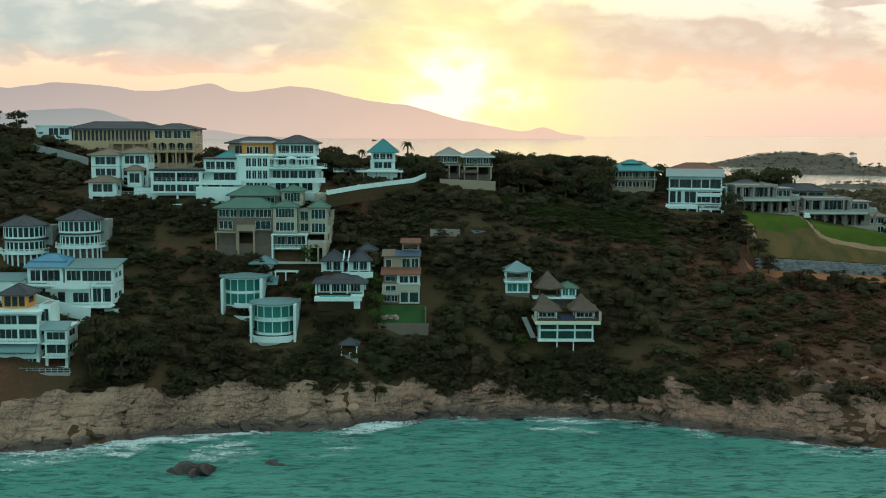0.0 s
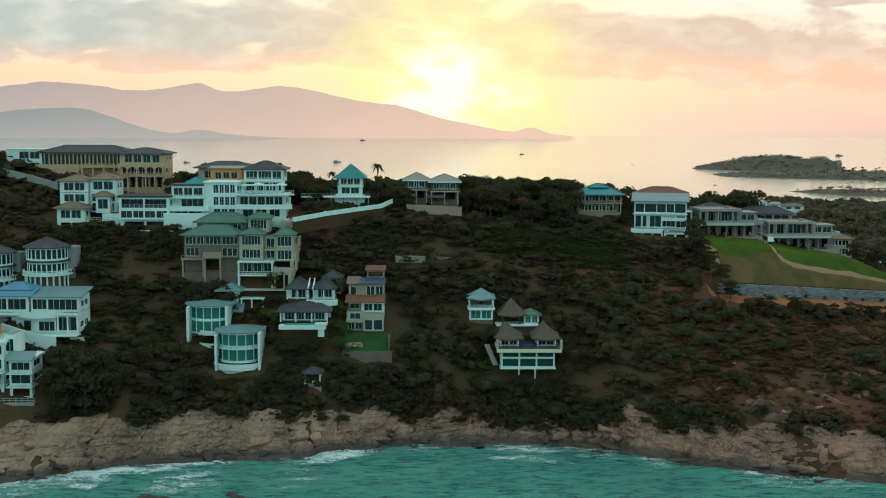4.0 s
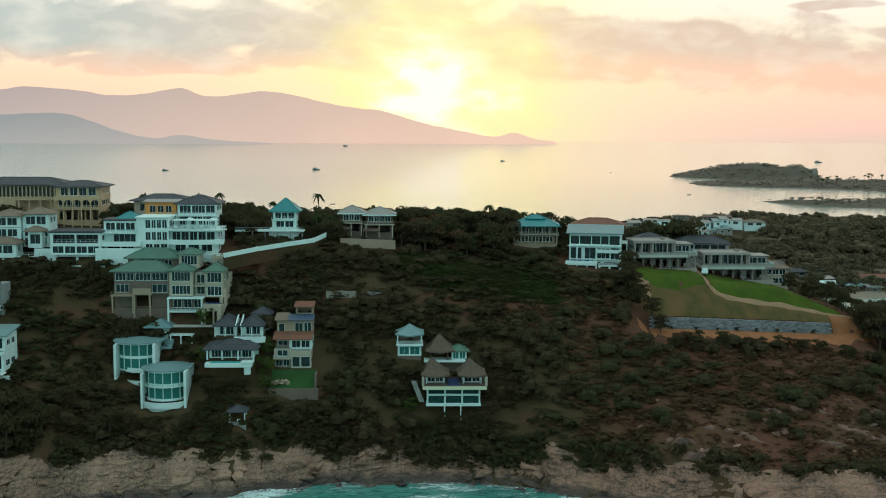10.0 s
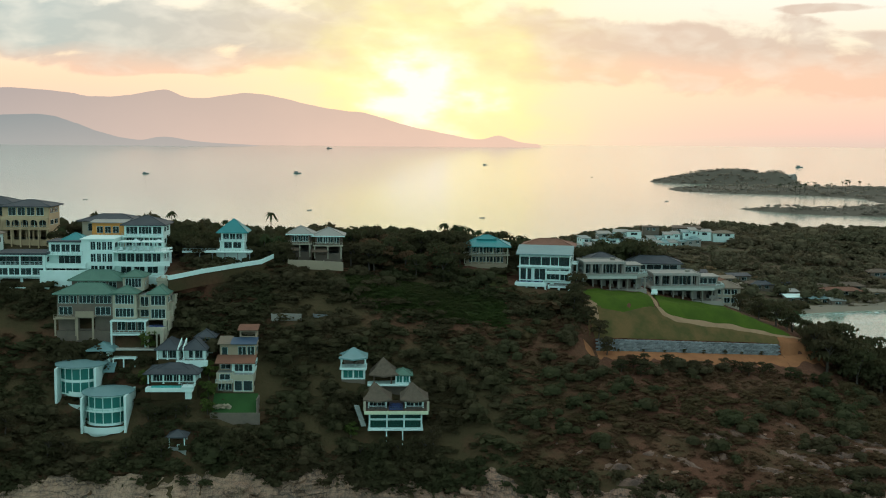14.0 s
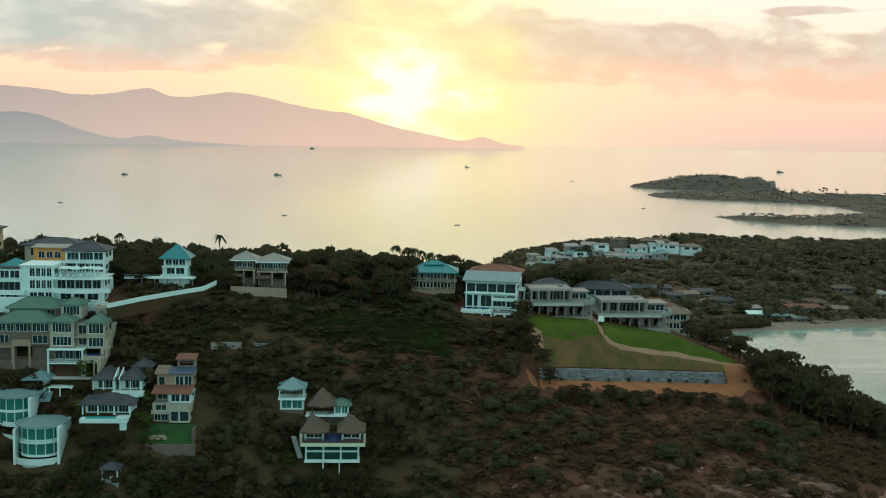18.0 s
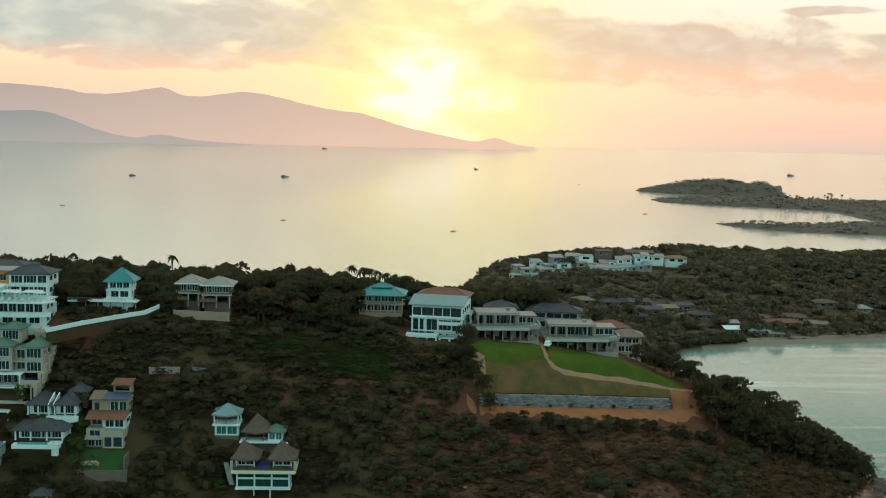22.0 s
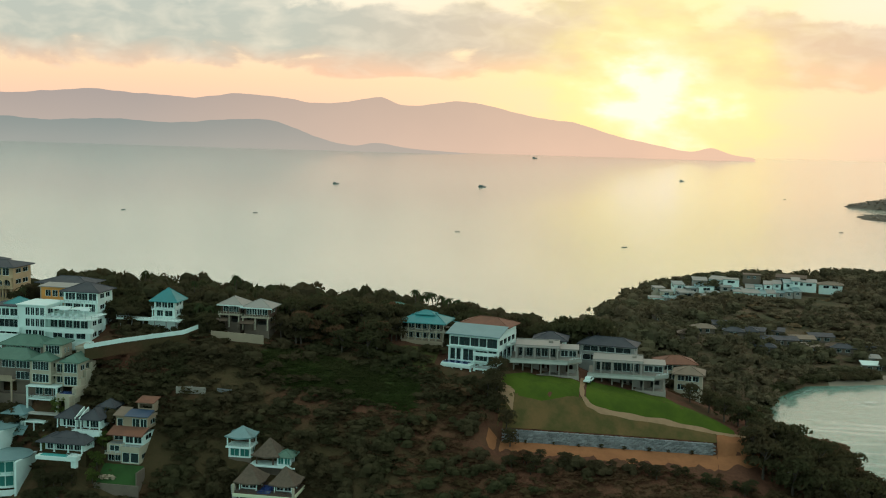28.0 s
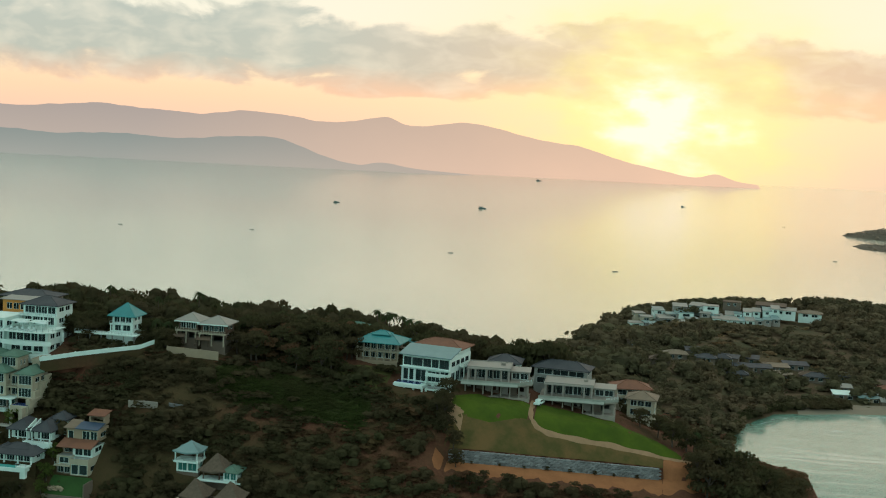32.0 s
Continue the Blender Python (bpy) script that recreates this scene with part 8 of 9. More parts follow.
def village():
    r = random.Random(11)
    # a stepped terrace of pale row houses climbing over the hilltop, two rows deep
    for y0, n, xa, za, xb, zb in ((650, 8, 176, 17.0, 209, 22.5), (662, 8, 173, 19.5, 210, 26.5)):
        for i in range(n):
            f = i / (n - 1)
            x, y = xa + (xb - xa) * f + r.uniform(-0.4, 0.4), y0 + r.uniform(-1.5, 1.5)
            small_house(x, y, max(gz(x, y) - 1.5, za - 1.0 + (zb - za) * f + r.uniform(-0.5, 0.5)), r.uniform(4.0, 5.2), 10, 1, r.uniform(-6, 6), r.choice((WHITE, PALEROOF, WHITE)), r.choice((PALEROOF, CYANROOF)), r.choice(("flat", "mono", "mono")), "pale terraced row house on the hilltop", "row houses on the headland")
    # loose villas with flat pale roofs, lower towards the point
    for x, y, z, w in ((128, 648, 15.0, 8), (134, 655, 17.5, 7), (137, 645, 16.0, 9), (142, 662, 21.5, 6), (145, 650, 18.0, 9), (149, 656, 20.5, 8), (152, 646, 17.0, 7), (153, 666, 24.0, 8), (156, 657, 21.0, 9), (161, 650, 18.5, 7), (162, 668, 24.5, 8), (168, 660, 21.5, 6), (140, 640, 14.5, 6), (131, 662, 18.5, 6)):
        small_house(x + 1, y, max(gz(x, y) - 1.5, z - 1.0 + r.uniform(-0.4, 0.4)), w, 9, 1, r.uniform(-16, 16), r.choice((PALEROOF, CREAM, WHITE)), r.choice((PALEROOF, CONCRETE, CYANROOF)), r.choice(("flat", "mono", "flat")), r.choice(("pale flat-roofed villa among the headland trees", "white villa stepping down the headland")), "villas on the headland")
    small_house(171, 664, 24.5, 9, 8, 1, 0, WHITE, PALEROOF, "flat", "white box-shaped villa on the hilltop", "villas on the headland")
    for x, y, z, w, roof, kind in ((183, 674, 28.6, 10, BROWNROOF, "flat"), (202, 674, 28.0, 17, BROWNROOF, "mono"), (211, 668, 26.5, 13, PALEROOF, "mono"), (226, 670, 25.5, 13, TANROOF, "hip")):
        small_house(x, y, max(gz(x, y) - 1.0, z - 2.0), w, 8, 1, -8, BROWNWALL if roof is BROWNROOF else WHITE, roof, kind, "long house with a dark roof on the hilltop", "villas on the headland")
    # long weathered roofs between the hill and the bay
    for x, y, w in ((146, 520, 10), (156, 531, 12), (165, 537, 12), (176, 546, 13), (186, 553, 13), (196, 559, 12), (160, 522, 9), (183, 563, 10), (171, 552, 11), (198, 547, 10), (206, 566, 12), (212, 555, 12), (226, 558, 11), (128, 551, 8), (176, 533, 9), (139, 508, 9)):
        z = gz(x + w / 2, y + 2) - 0.1
        HUTS_CLEAR.append((x + w / 2, y - 2, 3.2))
        small_house(x, y, z, w, 6, 1, r.uniform(-14, 8), BROWNWALL, r.choice((GREYROOF, BROWNROOF, GREYROOF, TANROOF)), r.choice(("hip", "mono")), "low long house with weathered roof among trees", "houses by the bay")
    # beach bars and halls
    for x, y, w, d, roof, kind, lab in ((243, 551, 15, 8, BROWNROOF, "hip", "wide red-brown beach hall behind the sand"), (259, 556, 16, 8, BROWNROOF, "hip", "dark red-brown hall behind the beach"), (247, 541, 20, 6, REDROOF, "hip", "long low hall with red-brown roof near sand"),
                                        (224, 528, 11, 5, WHITE, "mono", "white awning of a beach bar"), (235, 525, 11, 6, CYANROOF, "mono", "pale blue awning of a beach bar"), (244, 521, 7, 5, CONCRETE, "mono", "grey awning over the beach"), (226, 540, 9, 5, PALEROOF, "mono", "pale shed behind the beach"), (214, 551, 11, 7, GREYROOF, "hip", "grey-roofed hall behind the beach"),
                                        (290, 584, 12, 8, BROWNROOF, "hip", "dark-roofed house behind the beach"), (308, 578, 10, 8, PALEROOF, "hip", "pale-roofed house behind the beach"), (274, 546, 9, 6, TANROOF, "mono", "tan hut behind the beach")):
        HUTS_CLEAR.append((x + w / 2, y - 4, 5.5))
        small_house(x, y + 1.0, gz(x + w / 2, y + 3.0) + (-0.9 if kind == "mono" else 0.3), w, d, 1, r.uniform(-8, 8), r.choice((TAN, BROWNWALL)), roof, kind, lab, "buildings on the bay beach")
    # thatched parasols in a line on the sand
    for k in range(13):
        x = 254 + k * 4.6 + r.uniform(-1, 1)
        y = float(np.interp(x, BEACH_X, BEACH_Y)) + 3.5 + r.uniform(-0.8, 0.8)
        p = thing("parasol", x, y, gz(x, y) + 0.2, 0, "brown thatched parasol standing on the sand", "parasol", "parasols on the beach")
        bm = bmesh.new()
        bmesh.ops.create_cone(bm, segments=7, radius1=0.06, radius2=0.05, depth=2.6, matrix=Matrix.Translation((0, 0, 1.0)))
        part("pole", bm, WOOD, p)
        bm = bmesh.new()
        bmesh.ops.create_cone(bm, segments=9, cap_ends=True, radius1=1.3, radius2=0.08, depth=0.8, matrix=Matrix.Translation((0, 0, 2.3)))
        part("canopy", bm, THATCH, p)


village()


def beach():
    xs, f = np.linspace(204, 470, 120), np.linspace(0, 1, 12)[:, None]
    yb = np.interp(xs, BEACH_X, BEACH_Y)
    Y = yb[None] + (-6 + 14 * f)
    X = np.broadcast_to(xs[None], Y.shape)
    Z = np.maximum(ground(X, Y) + 0.25, SEA - 1.0 + 2.2 * f)
    tagged(raw("beach", np.stack([X, Y, Z], -1).reshape(-1, 3), grid_faces(120, 12), SAND, True), "pale sand beach round the bay", "beach", kind="structure")


beach()


def islet_height(x, y):
    x, y = 25 + (np.asarray(x) - 25) / 0.945, -15 + (np.asarray(y) + 15) / 0.945
    def hill(cx, cy, a, b, h, turn=0.0, p=2.0):
        c, s = math.cos(turn), math.sin(turn)
        u, v = (x - cx) * c + (y - cy) * s, -(x - cx) * s + (y - cy) * c
        return h * np.exp(-(np.abs(u / a) ** p + np.abs(v / b) ** p))
    z = SEA - 4.0 + hill(606, 1990, 96, 60, 23, -0.35, 2.4) + hill(665, 1960, 70, 60, 8, -0.5) + hill(705, 1935, 26, 30, 14, 0, 3.0)
    z = z + hill(725, 1690, 270, 110, 10, -0.25, 4.0) + hill(850, 1440, 190, 150, 9, -0.2, 4.0) + hill(820, 1560, 160, 80, 4, -0.2) + hill(640, 1230, 190, 62, 9, -0.25, 3.2) + hill(760, 1220, 150, 60, 6, -0.2) + hill(470, 1265, 60, 8, 5.5, -0.9, 2)
    return z + 0.8 * lump(x, y, 18.0, 2.0)


def islet():
    xs, ys = np.arange(370, 1090, 8.5), np.arange(1030, 2000, 10.5)
    X, Y = np.meshgrid(xs, ys)
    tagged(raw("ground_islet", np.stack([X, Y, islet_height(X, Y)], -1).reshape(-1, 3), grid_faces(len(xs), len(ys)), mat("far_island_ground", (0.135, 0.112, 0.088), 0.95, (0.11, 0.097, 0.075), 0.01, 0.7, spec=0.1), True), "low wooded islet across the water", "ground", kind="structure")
    d = new("rock_dome", boulder_mesh(77, mat("far_grey_cliff", (0.24, 0.22, 0.19), 0.9, (0.15, 0.135, 0.11), 0.06, 0.7, 0.5, 0.2)))
    d.matrix_world = pose(678, 1818, SEA + 5, 0, 0, 30) @ Matrix.Diagonal((18, 16, 15, 1))
    tagged(d, "grey bare rock dome on the islet", "rock")


islet()


def boat(x, y, length, label, cabin=True, yaw=0):
    r = math.hypot(x, y)
    z = SEA + 26.0 * float(np.clip((y - 2200) / 2580, 0, 1)) ** 1.6 - 0.1
    b = thing("boat", x, y, z, yaw, label, "boat", "boats in the bay")
    L, W = length / 2, length * 0.14
    bm = bmesh.new()
    sec = [(-L, 0.7, 0.30), (-L * 0.5, 1.0, 0.22), (L * 0.3, 1.0, 0.22), (L * 0.75, 0.6, 0.28), (L, 0.05, 0.42)]
    rings = []
    for sx, sw, sh in sec:
        hh = length * 0.16
        rings.append([bm.verts.new(q) for q in ((sx, -W * sw, hh * (0.5 + sh)), (sx, -W * sw * 0.6, -0.3), (sx, W * sw * 0.6, -0.3), (sx, W * sw, hh * (0.5 + sh)))])
    for p, q in zip(rings, rings[1:]):
        for i in range(4):
            bm.faces.new((p[i], q[i], q[(i + 1) % 4], p[(i + 1) % 4]))
    bm.faces.new(rings[0][::-1]), bm.faces.new(rings[-1])
    part("hull", bm, mat("boat_hull_paint", (0.10, 0.16, 0.17), 0.5, (0.2, 0.2, 0.18), 0.4, 0.4), b)
    if cabin:
        bm = bmesh.new()
        bx(bm, -L * 0.7, L * 0.1, -W * 0.7, W * 0.7, length * 0.12, length * 0.26)
        bx(bm, -L * 0.8, L * 0.25, -W * 0.85, W * 0.85, length * 0.26, length * 0.28)
        part("cabin", bm, CONCRETE, b)
        for px, ph in ((-L * 0.75, 0.42), (L * 0.45, 0.38)):
            bm = bmesh.new()
            bx(bm, px - 0.12, px + 0.12, -0.12, 0.12, length * 0.1, length * ph)
            part("mast", bm, WOOD, b)


boat(-430, 2060, 12, "dark fishing boat with cabin at anchor", True, 10)
boat(-160, 2130, 15, "large dark fishing boat with two masts", True, -5)
boat(-215, 4020, 18, "distant dark ship near the far shore", True, 0)
boat(240, 2690, 11, "small dark boat far out on the water", True, 0)
boat(1010, 2700, 18, "small boat beyond the islet", True, 0)
for q in ((-62, 1165), (113, 1075), (-334, 1310), (-490, 1276), (392, 2070), (362, 1357), (430, 1212)):
    boat(*q, 5.5, "small dark open boat on calm water", False, 15)

# ---- woods ----
RNG = np.random.default_rng(7)
# x, y, radius kept free of trees: houses, gardens and their view
CLEAR = [(-107, 309, 8), (-95, 309, 9), (-85, 308, 9), (-72, 302, 9), (-84, 276, 8), (-78, 278, 8), (-65, 275, 9), (-54, 276, 8), (-45, 277, 8), (-34, 277, 9), (-36, 289, 8), (-48, 292, 8), (-49, 301, 8), (-14, 289, 6.5), (4, 295, 5), (12, 295, 6),
         (54, 308, 8), (71, 299, 10), (90, 298, 11), (98, 298, 10), (113, 306, 12), (122, 306, 10), (-46, 265, 9), (-33, 262, 9), (-85, 254, 8), (-98, 254, 8), (-92, 249, 9), (-82, 249, 9), (-92, 217, 9), (-83, 217, 9), (-77, 220, 5), (-88, 226, 9), (-80, 226, 6), (-46.6, 249, 7), (-37, 240, 8.5),
         (-39, 256, 6), (-22, 244, 8), (-21, 252, 7), (-8, 250, 7), (-7, 243, 6), (-19, 235.5, 4.0), (20, 255, 5), (29, 253, 6), (30, 243, 9), (92, 320, 7), (109, 325, 9), (133, 329, 7), (-16, 275, 4), (-8, 281, 4), (9, 284, 7), (135, 650, 9), (150, 652, 10), (165, 648, 10), (182, 655, 12), (200, 655, 12), (215, 662, 12), (228, 675, 10)]
CLEAR += HUTS_CLEAR


def crown_cards(n, lobes, size, seed, cores=1):
    """Leaf clumps, each a bent pair of triangles, over a few uneven lobes of a crown one metre in radius."""
    r = np.random.default_rng(seed)
    centres = np.concatenate([[[0, 0, 0.15]], r.normal(0, 0.42, (lobes - 1, 3)) * [1, 1, 0.6]])
    radii = r.uniform(0.38, 0.72, lobes)
    k = r.integers(0, lobes, n)
    d = r.normal(0, 1, (n, 3))
    d /= np.linalg.norm(d, axis=1)[:, None]
    d[:, 2] = np.abs(d[:, 2]) * 0.85 - 0.22
    c = centres[k] + d * (radii[k] * r.uniform(0.72, 1.08, n))[:, None]
    out = d + r.normal(0, 0.55, (n, 3))
    out /= np.linalg.norm(out, axis=1)[:, None]
    u = np.cross(out, r.normal(0, 1, (n, 3)))
    u /= np.linalg.norm(u, axis=1)[:, None]
    w = np.cross(out, u)
    s = size * r.uniform(0.6, 1.25, n)[:, None]
    v = np.stack([c - u * s, c - w * s * 0.7 + out * s * 0.25, c + u * s, c + w * s * 0.7 + out * s * 0.25], 1)
    v = v.reshape(-1, 3)
    f = (np.arange(n)[:, None] * 4 + np.arange(4)[None]).astype(np.int32)
    # a rounded leafy body under the clumps of every lobe
    for q in range(min(lobes, cores)):
        ring = []
        for e, wide in ((-0.35, 0.80), (0.38, 0.66), (0.70, 0.10)):
            a = np.arange(6) * 1.0472 + q
            rr = radii[q] * wide * r.uniform(0.85, 1.1, 6)
            ring.append(np.stack([centres[q, 0] + rr * np.cos(a), centres[q, 1] + rr * np.sin(a), np.full(6, centres[q, 2] + e * radii[q])], -1))
        base = len(v)
        v = np.concatenate([v, *ring])
        i = np.arange(6)
        f = np.concatenate([f] + [np.stack([base + k * 6 + i, base + k * 6 + (i + 1) % 6, base + k * 6 + 6 + (i + 1) % 6, base + k * 6 + 6 + i], -1).astype(np.int32) for k in range(2)])
    return v, f


def scatter(name, x, y, size, tall, templates, material, label, sink=0.3, clear=True):
    """One mesh of many bushes or trees at the given places."""
    z = ground(x, y)
    keep = z > np.where(y > 330, SEA + 0.9, SEA + 2.5)
    for cx, cy, cr in (CLEAR if clear else ()):
        keep &= (x - cx) ** 2 + (y - cy) ** 2 > cr * cr
    x, y, z, size, tall = x[keep], y[keep], z[keep], size[keep], tall[keep]
    vs, fs, base = [], [], 0
    which = RNG.integers(0, len(templates), len(x))
    for k, (tv, tf) in enumerate(templates):
        idx = np.flatnonzero(which == k)
        if not len(idx):
            continue
        a = RNG.uniform(0, 6.283, len(idx))
        ca, sa = np.cos(a)[:, None], np.sin(a)[:, None]
        s, h = size[idx][:, None], tall[idx][:, None]
        X = x[idx][:, None] + (tv[None, :, 0] * ca - tv[None, :, 1] * sa) * s
        Y = y[idx][:, None] + (tv[None, :, 0] * sa + tv[None, :, 1] * ca) * s
        Z = z[idx][:, None] + h * (1 - sink) * 0.62 + tv[None, :, 2] * h * 0.62
        vs.append(np.stack([X, Y, Z], -1).reshape(-1, 3))
        fs.append((tf[None] + (np.arange(len(idx)) * len(tv))[:, None, None] + base).reshape(-1, 4))
        base += len(idx) * len(tv)
    ob = raw(name, np.concatenate(vs), np.concatenate(fs), material)
    return tagged(ob, label, "woods", kind="stuff")


def places(n, x0, x1, y0, y1, test=None):
    x, y = RNG.uniform(x0, x1, n), RNG.uniform(y0, y1, n)
    if test is not None:
        k = test(x, y)
        x, y = x[k], y[k]
    return x, y


def slope_wood(x, y):
    wy, ey, cy = np.interp(x, PX, WATER_Y), np.interp(x, PX, EDGE_Y), np.interp(x, PX, CREST_Y)
    band = np.interp(x, [-185, -100, -75, -50, -20, 10, 40, 60, 90, 130, 220], [15, 13, 10, 10, 8, 6.5, 6.5, 8, 9.5, 9, 8])
    ok = (y > wy + band + 1.5 * lump(x, y, 5.0, 8.0)) & (y < cy + 75)
    lawn = (x > 78) & (x < 152) & (y > np.interp(x, [84, 139], [262, 279])) & (y < 318)
    grass = (x > 16) & (x < 60) & (y > 276 + 2.5 * lump(x, y, 5.0, 2.0)) & (y < 290 + 2 * lump(x, y, 4.0, 1.0))
    bare = (((x > 70) & (x < 160) & (y < rock_top(x)) & (lump(x, y, 4.0, 4.0) > -0.15)))
    return ok & ~bare & ~lawn & ~(grass & (lump(x, y, 3.0, 9.0) < 0.45))


NEAR = [crown_cards(190, 8, 0.15, 11 + i, 5) for i in range(5)]
SMALL = [crown_cards(52, 5, 0.25, 31 + i, 1) for i in range(5)]
FAR = [crown_cards(34, 5, 0.26, 51 + i, 2) for i in range(4)]

# low shrubs under and before the slope houses: x from, x to, y from, y to, how many, how tall
sx, sy, sh = [], [], []
for x0, x1, y0, y1, n, tall in ((-29, -14, 234.5, 240.0, 70, 1.3), (-29, -16, 241, 242.5, 14, 0.6), (-14, 0, 233, 240.5, 80, 1.3), (14, 42, 229, 239.5, 190, 1.5), (15, 24, 246, 252, 34, 1.3), (24, 38, 248.5, 251, 20, 0.8), (-54, -30, 226, 236.5, 150, 0.9),
                                (-52, -40, 240, 244, 34, 1.4), (-44, -32, 248, 253, 30, 1.2), (-54, -24, 251, 256, 70, 1.3), (-54, -38, 246.5, 249, 8, 0.8), (-27, -3, 261, 268, 90, 1.3), (-17, -1, 268, 278, 80, 1.4), (-72, -28, 264.5, 270, 150, 1.6), (-90, -72, 264, 271, 60, 1.5),
                                (-104, -78, 241, 249, 90, 1.4), (-100, -72, 231.5, 234, 40, 1.0), (-24, 0, 283.5, 289, 60, 1.3), (0, 18, 276, 282.5, 80, 1.2), (46, 64, 286, 292, 50, 1.2), (62, 82, 279, 288, 110, 1.5), (-2, 30, 258, 263.8, 90, 1.2), (-54, -41, 255.2, 258.4, 44, 2.3), (-13.5, 0, 236.5, 240.2, 50, 1.7), (22, 39, 233, 239.5, 60, 2.0), (-12.4, -2.4, 241.5, 243.5, 12, 0.7), (-12.4, -2.8, 244.0, 246.5, 9, 0.6)):
    sx.append(RNG.uniform(x0, x1, n)), sy.append(RNG.uniform(y0, y1, n)), sh.append(np.full(n, tall) * RNG.uniform(0.6, 1.3, n))
sx, sy, sh = np.concatenate(sx), np.concatenate(sy), np.concatenate(sh)
road = np.abs(sy - np.interp(sx, [-27, -16, -4], [267.3, 274.6, 283.3])) < 2.2
keep = ~(road & (sx > -28) & (sx < -2) & (sy > np.interp(sx, [-27, -16, -4], [265.4, 272.6, 281.4]))) & ((sx + 19) ** 2 + (sy - 235) ** 2 > 12)
scatter("garden_shrubs", sx[keep], sy[keep], sh[keep] * 1.2, sh[keep] * 1.3, SMALL, LEAF, "low mixed garden shrubs between the slope houses", clear=False)
x = RNG.uniform(-150, 150, 1500)
edge = np.interp(x, [-185, -100, -75, -50, -20, 10, 40, 60, 90, 130, 220], [15, 13, 10, 10, 8, 6.5, 6.5, 8, 9.5, 9, 8])
y = np.interp(x, PX, WATER_Y) + edge + RNG.uniform(-2.6, 3.5, len(x))
k = lump(x, x * 0.3, 7.0, 6.0) > RNG.uniform(-0.5, 0.5, len(x))
x, y = x[k], y[k]
s = RNG.uniform(0.7, 2.1, len(x))
scatter("shore_shrubs", x, y, s * 1.2, s * 1.3, SMALL, LEAF, "dark shrubs overhanging the top of the shore slabs", 0.4)
x, y = places(15000, -150, 225, 200, 390, slope_wood)
k = (x < 46) | (RNG.uniform(0, 1, len(x)) < np.where(x > 150, 0.9, 0.55))
x, y = x[k], y[k]
open_slope = (x > 62) & (x < 152) & (y < np.interp(x, [84, 139], [268, 284]))
s = (RNG.gamma(6.0, 0.21, len(x)) + 0.5) * np.where((x > 78) & (x < 150) & (y > np.interp(x, [84, 139], [252, 268])), 0.6, 1.0)
w, e = x < 62, x >= 62
scatter("hillside_scrub", x[w], y[w], s[w] * 1.5, s[w] * 1.05, SMALL, LEAF, "dense dark green scrub covering the hillside", 0.85)
scatter("eastern_scrub", x[e], y[e], s[e] * 1.35, s[e] * np.where(open_slope[e], 0.75, 1.1), SMALL, EASTLEAF, "olive brown scrub on the dry eastern slope", 0.85)
x, y = places(1900, -185, 220, 205, 375, slope_wood)
k = lump(x, y, 16.0, 2.0) > -0.05
x, y = x[k], y[k]
s = RNG.uniform(1.5, 3.0, len(x))
scatter("hillside_trees", x, y, s * 1.1, s * 1.5, NEAR, LEAF, "dark broadleaf trees among the hillside scrub", 0.5)
x, y = places(6500, -150, 220, 200, 300, slope_wood)
k = (lump(x, y, 14.0, 6.0) > 0.15) | ((x > 58) & (x < 150))
x, y = x[k], y[k]
s = RNG.uniform(0.8, 1.8, len(x))
tx, ty = places(900, 72, 158, 205, 248, lambda x, y: (y > np.interp(x, PX, WATER_Y) + 11) & (y < rock_top(x)))
x, y, s = np.concatenate([x, tx]), np.concatenate([y, ty]), np.concatenate([s, RNG.uniform(0.35, 0.9, len(tx))])
scatter("dry_scrub", x, y, s * 1.5, s * 0.7, SMALL, LEAF2, "dry olive brown scrub on the slope", 0.85)
x, y = RNG.uniform(17, 60, 2600), RNG.uniform(274.5, 290, 2600)
s = RNG.uniform(0.4, 1.0, len(x))
scatter("meadow_tufts", x, y, s * 1.5, s * 0.55, SMALL, leaf_mat("meadow_grass_blades", (0.058, 0.082, 0.022), (0.072, 0.074, 0.028), 0.06, 0.12, 0.5), "dark green grass tufts of the sloping meadow", 0.8)
BAY_TREES = [crown_cards(95, 7, 0.19, 91 + i, 3) for i in range(5)]


def bay_wood(x, y, back=6.5):
    """Wooded ground of the headland, behind the ridge and off the sand."""
    shore = np.where(x < 212, 0.3, back)
    return (y > np.interp(x, PX, CREST_Y) + 22) & (headland_height(x, y) > SEA + np.where(x < 212, 0.3, 0.8)) & (y > np.interp(x, BEACH_X, BEACH_Y) + shore)


x, y = places(6600, -30, 900, 310, 860, bay_wood)
s = RNG.gamma(7.0, 0.34, len(x)) + 0.6
scatter("headland_woods", x, y, s * 1.5, s * 1.2, FAR, HEADLEAF, "mixed woods covering the low headland", 0.6)
x, y = places(5600, -20, 560, 330, 830, lambda x, y: bay_wood(x, y, 8.0) & (lump(x, y, 34.0, 4.0) < 0.55))
s = RNG.gamma(9.0, 0.30, len(x)) + 0.9
s = np.minimum(s, 5.2) * np.where(y < 470, 0.8, 1.0) * np.where((np.abs(x - 180) < 62) & (y > 605) & (y < 660), 0.55, 1.0) * np.where((x > 238) & (y > 640), 1.35, 1.0) * np.where((x < 135) & (y > 400), 1.5, 1.0)
scatter("headland_trees", x, y, s * 1.1, s * 1.5, BAY_TREES, HEADLEAF, "tall rounded trees standing out of the headland woods", 0.35)
x, y = places(2000, 60, 900, 480, 860, lambda x, y: bay_wood(x, y, 30.0) & (lump(x, y, 34.0, 4.0) > 0.30))
s = RNG.gamma(6.0, 0.40, len(x)) + 0.5
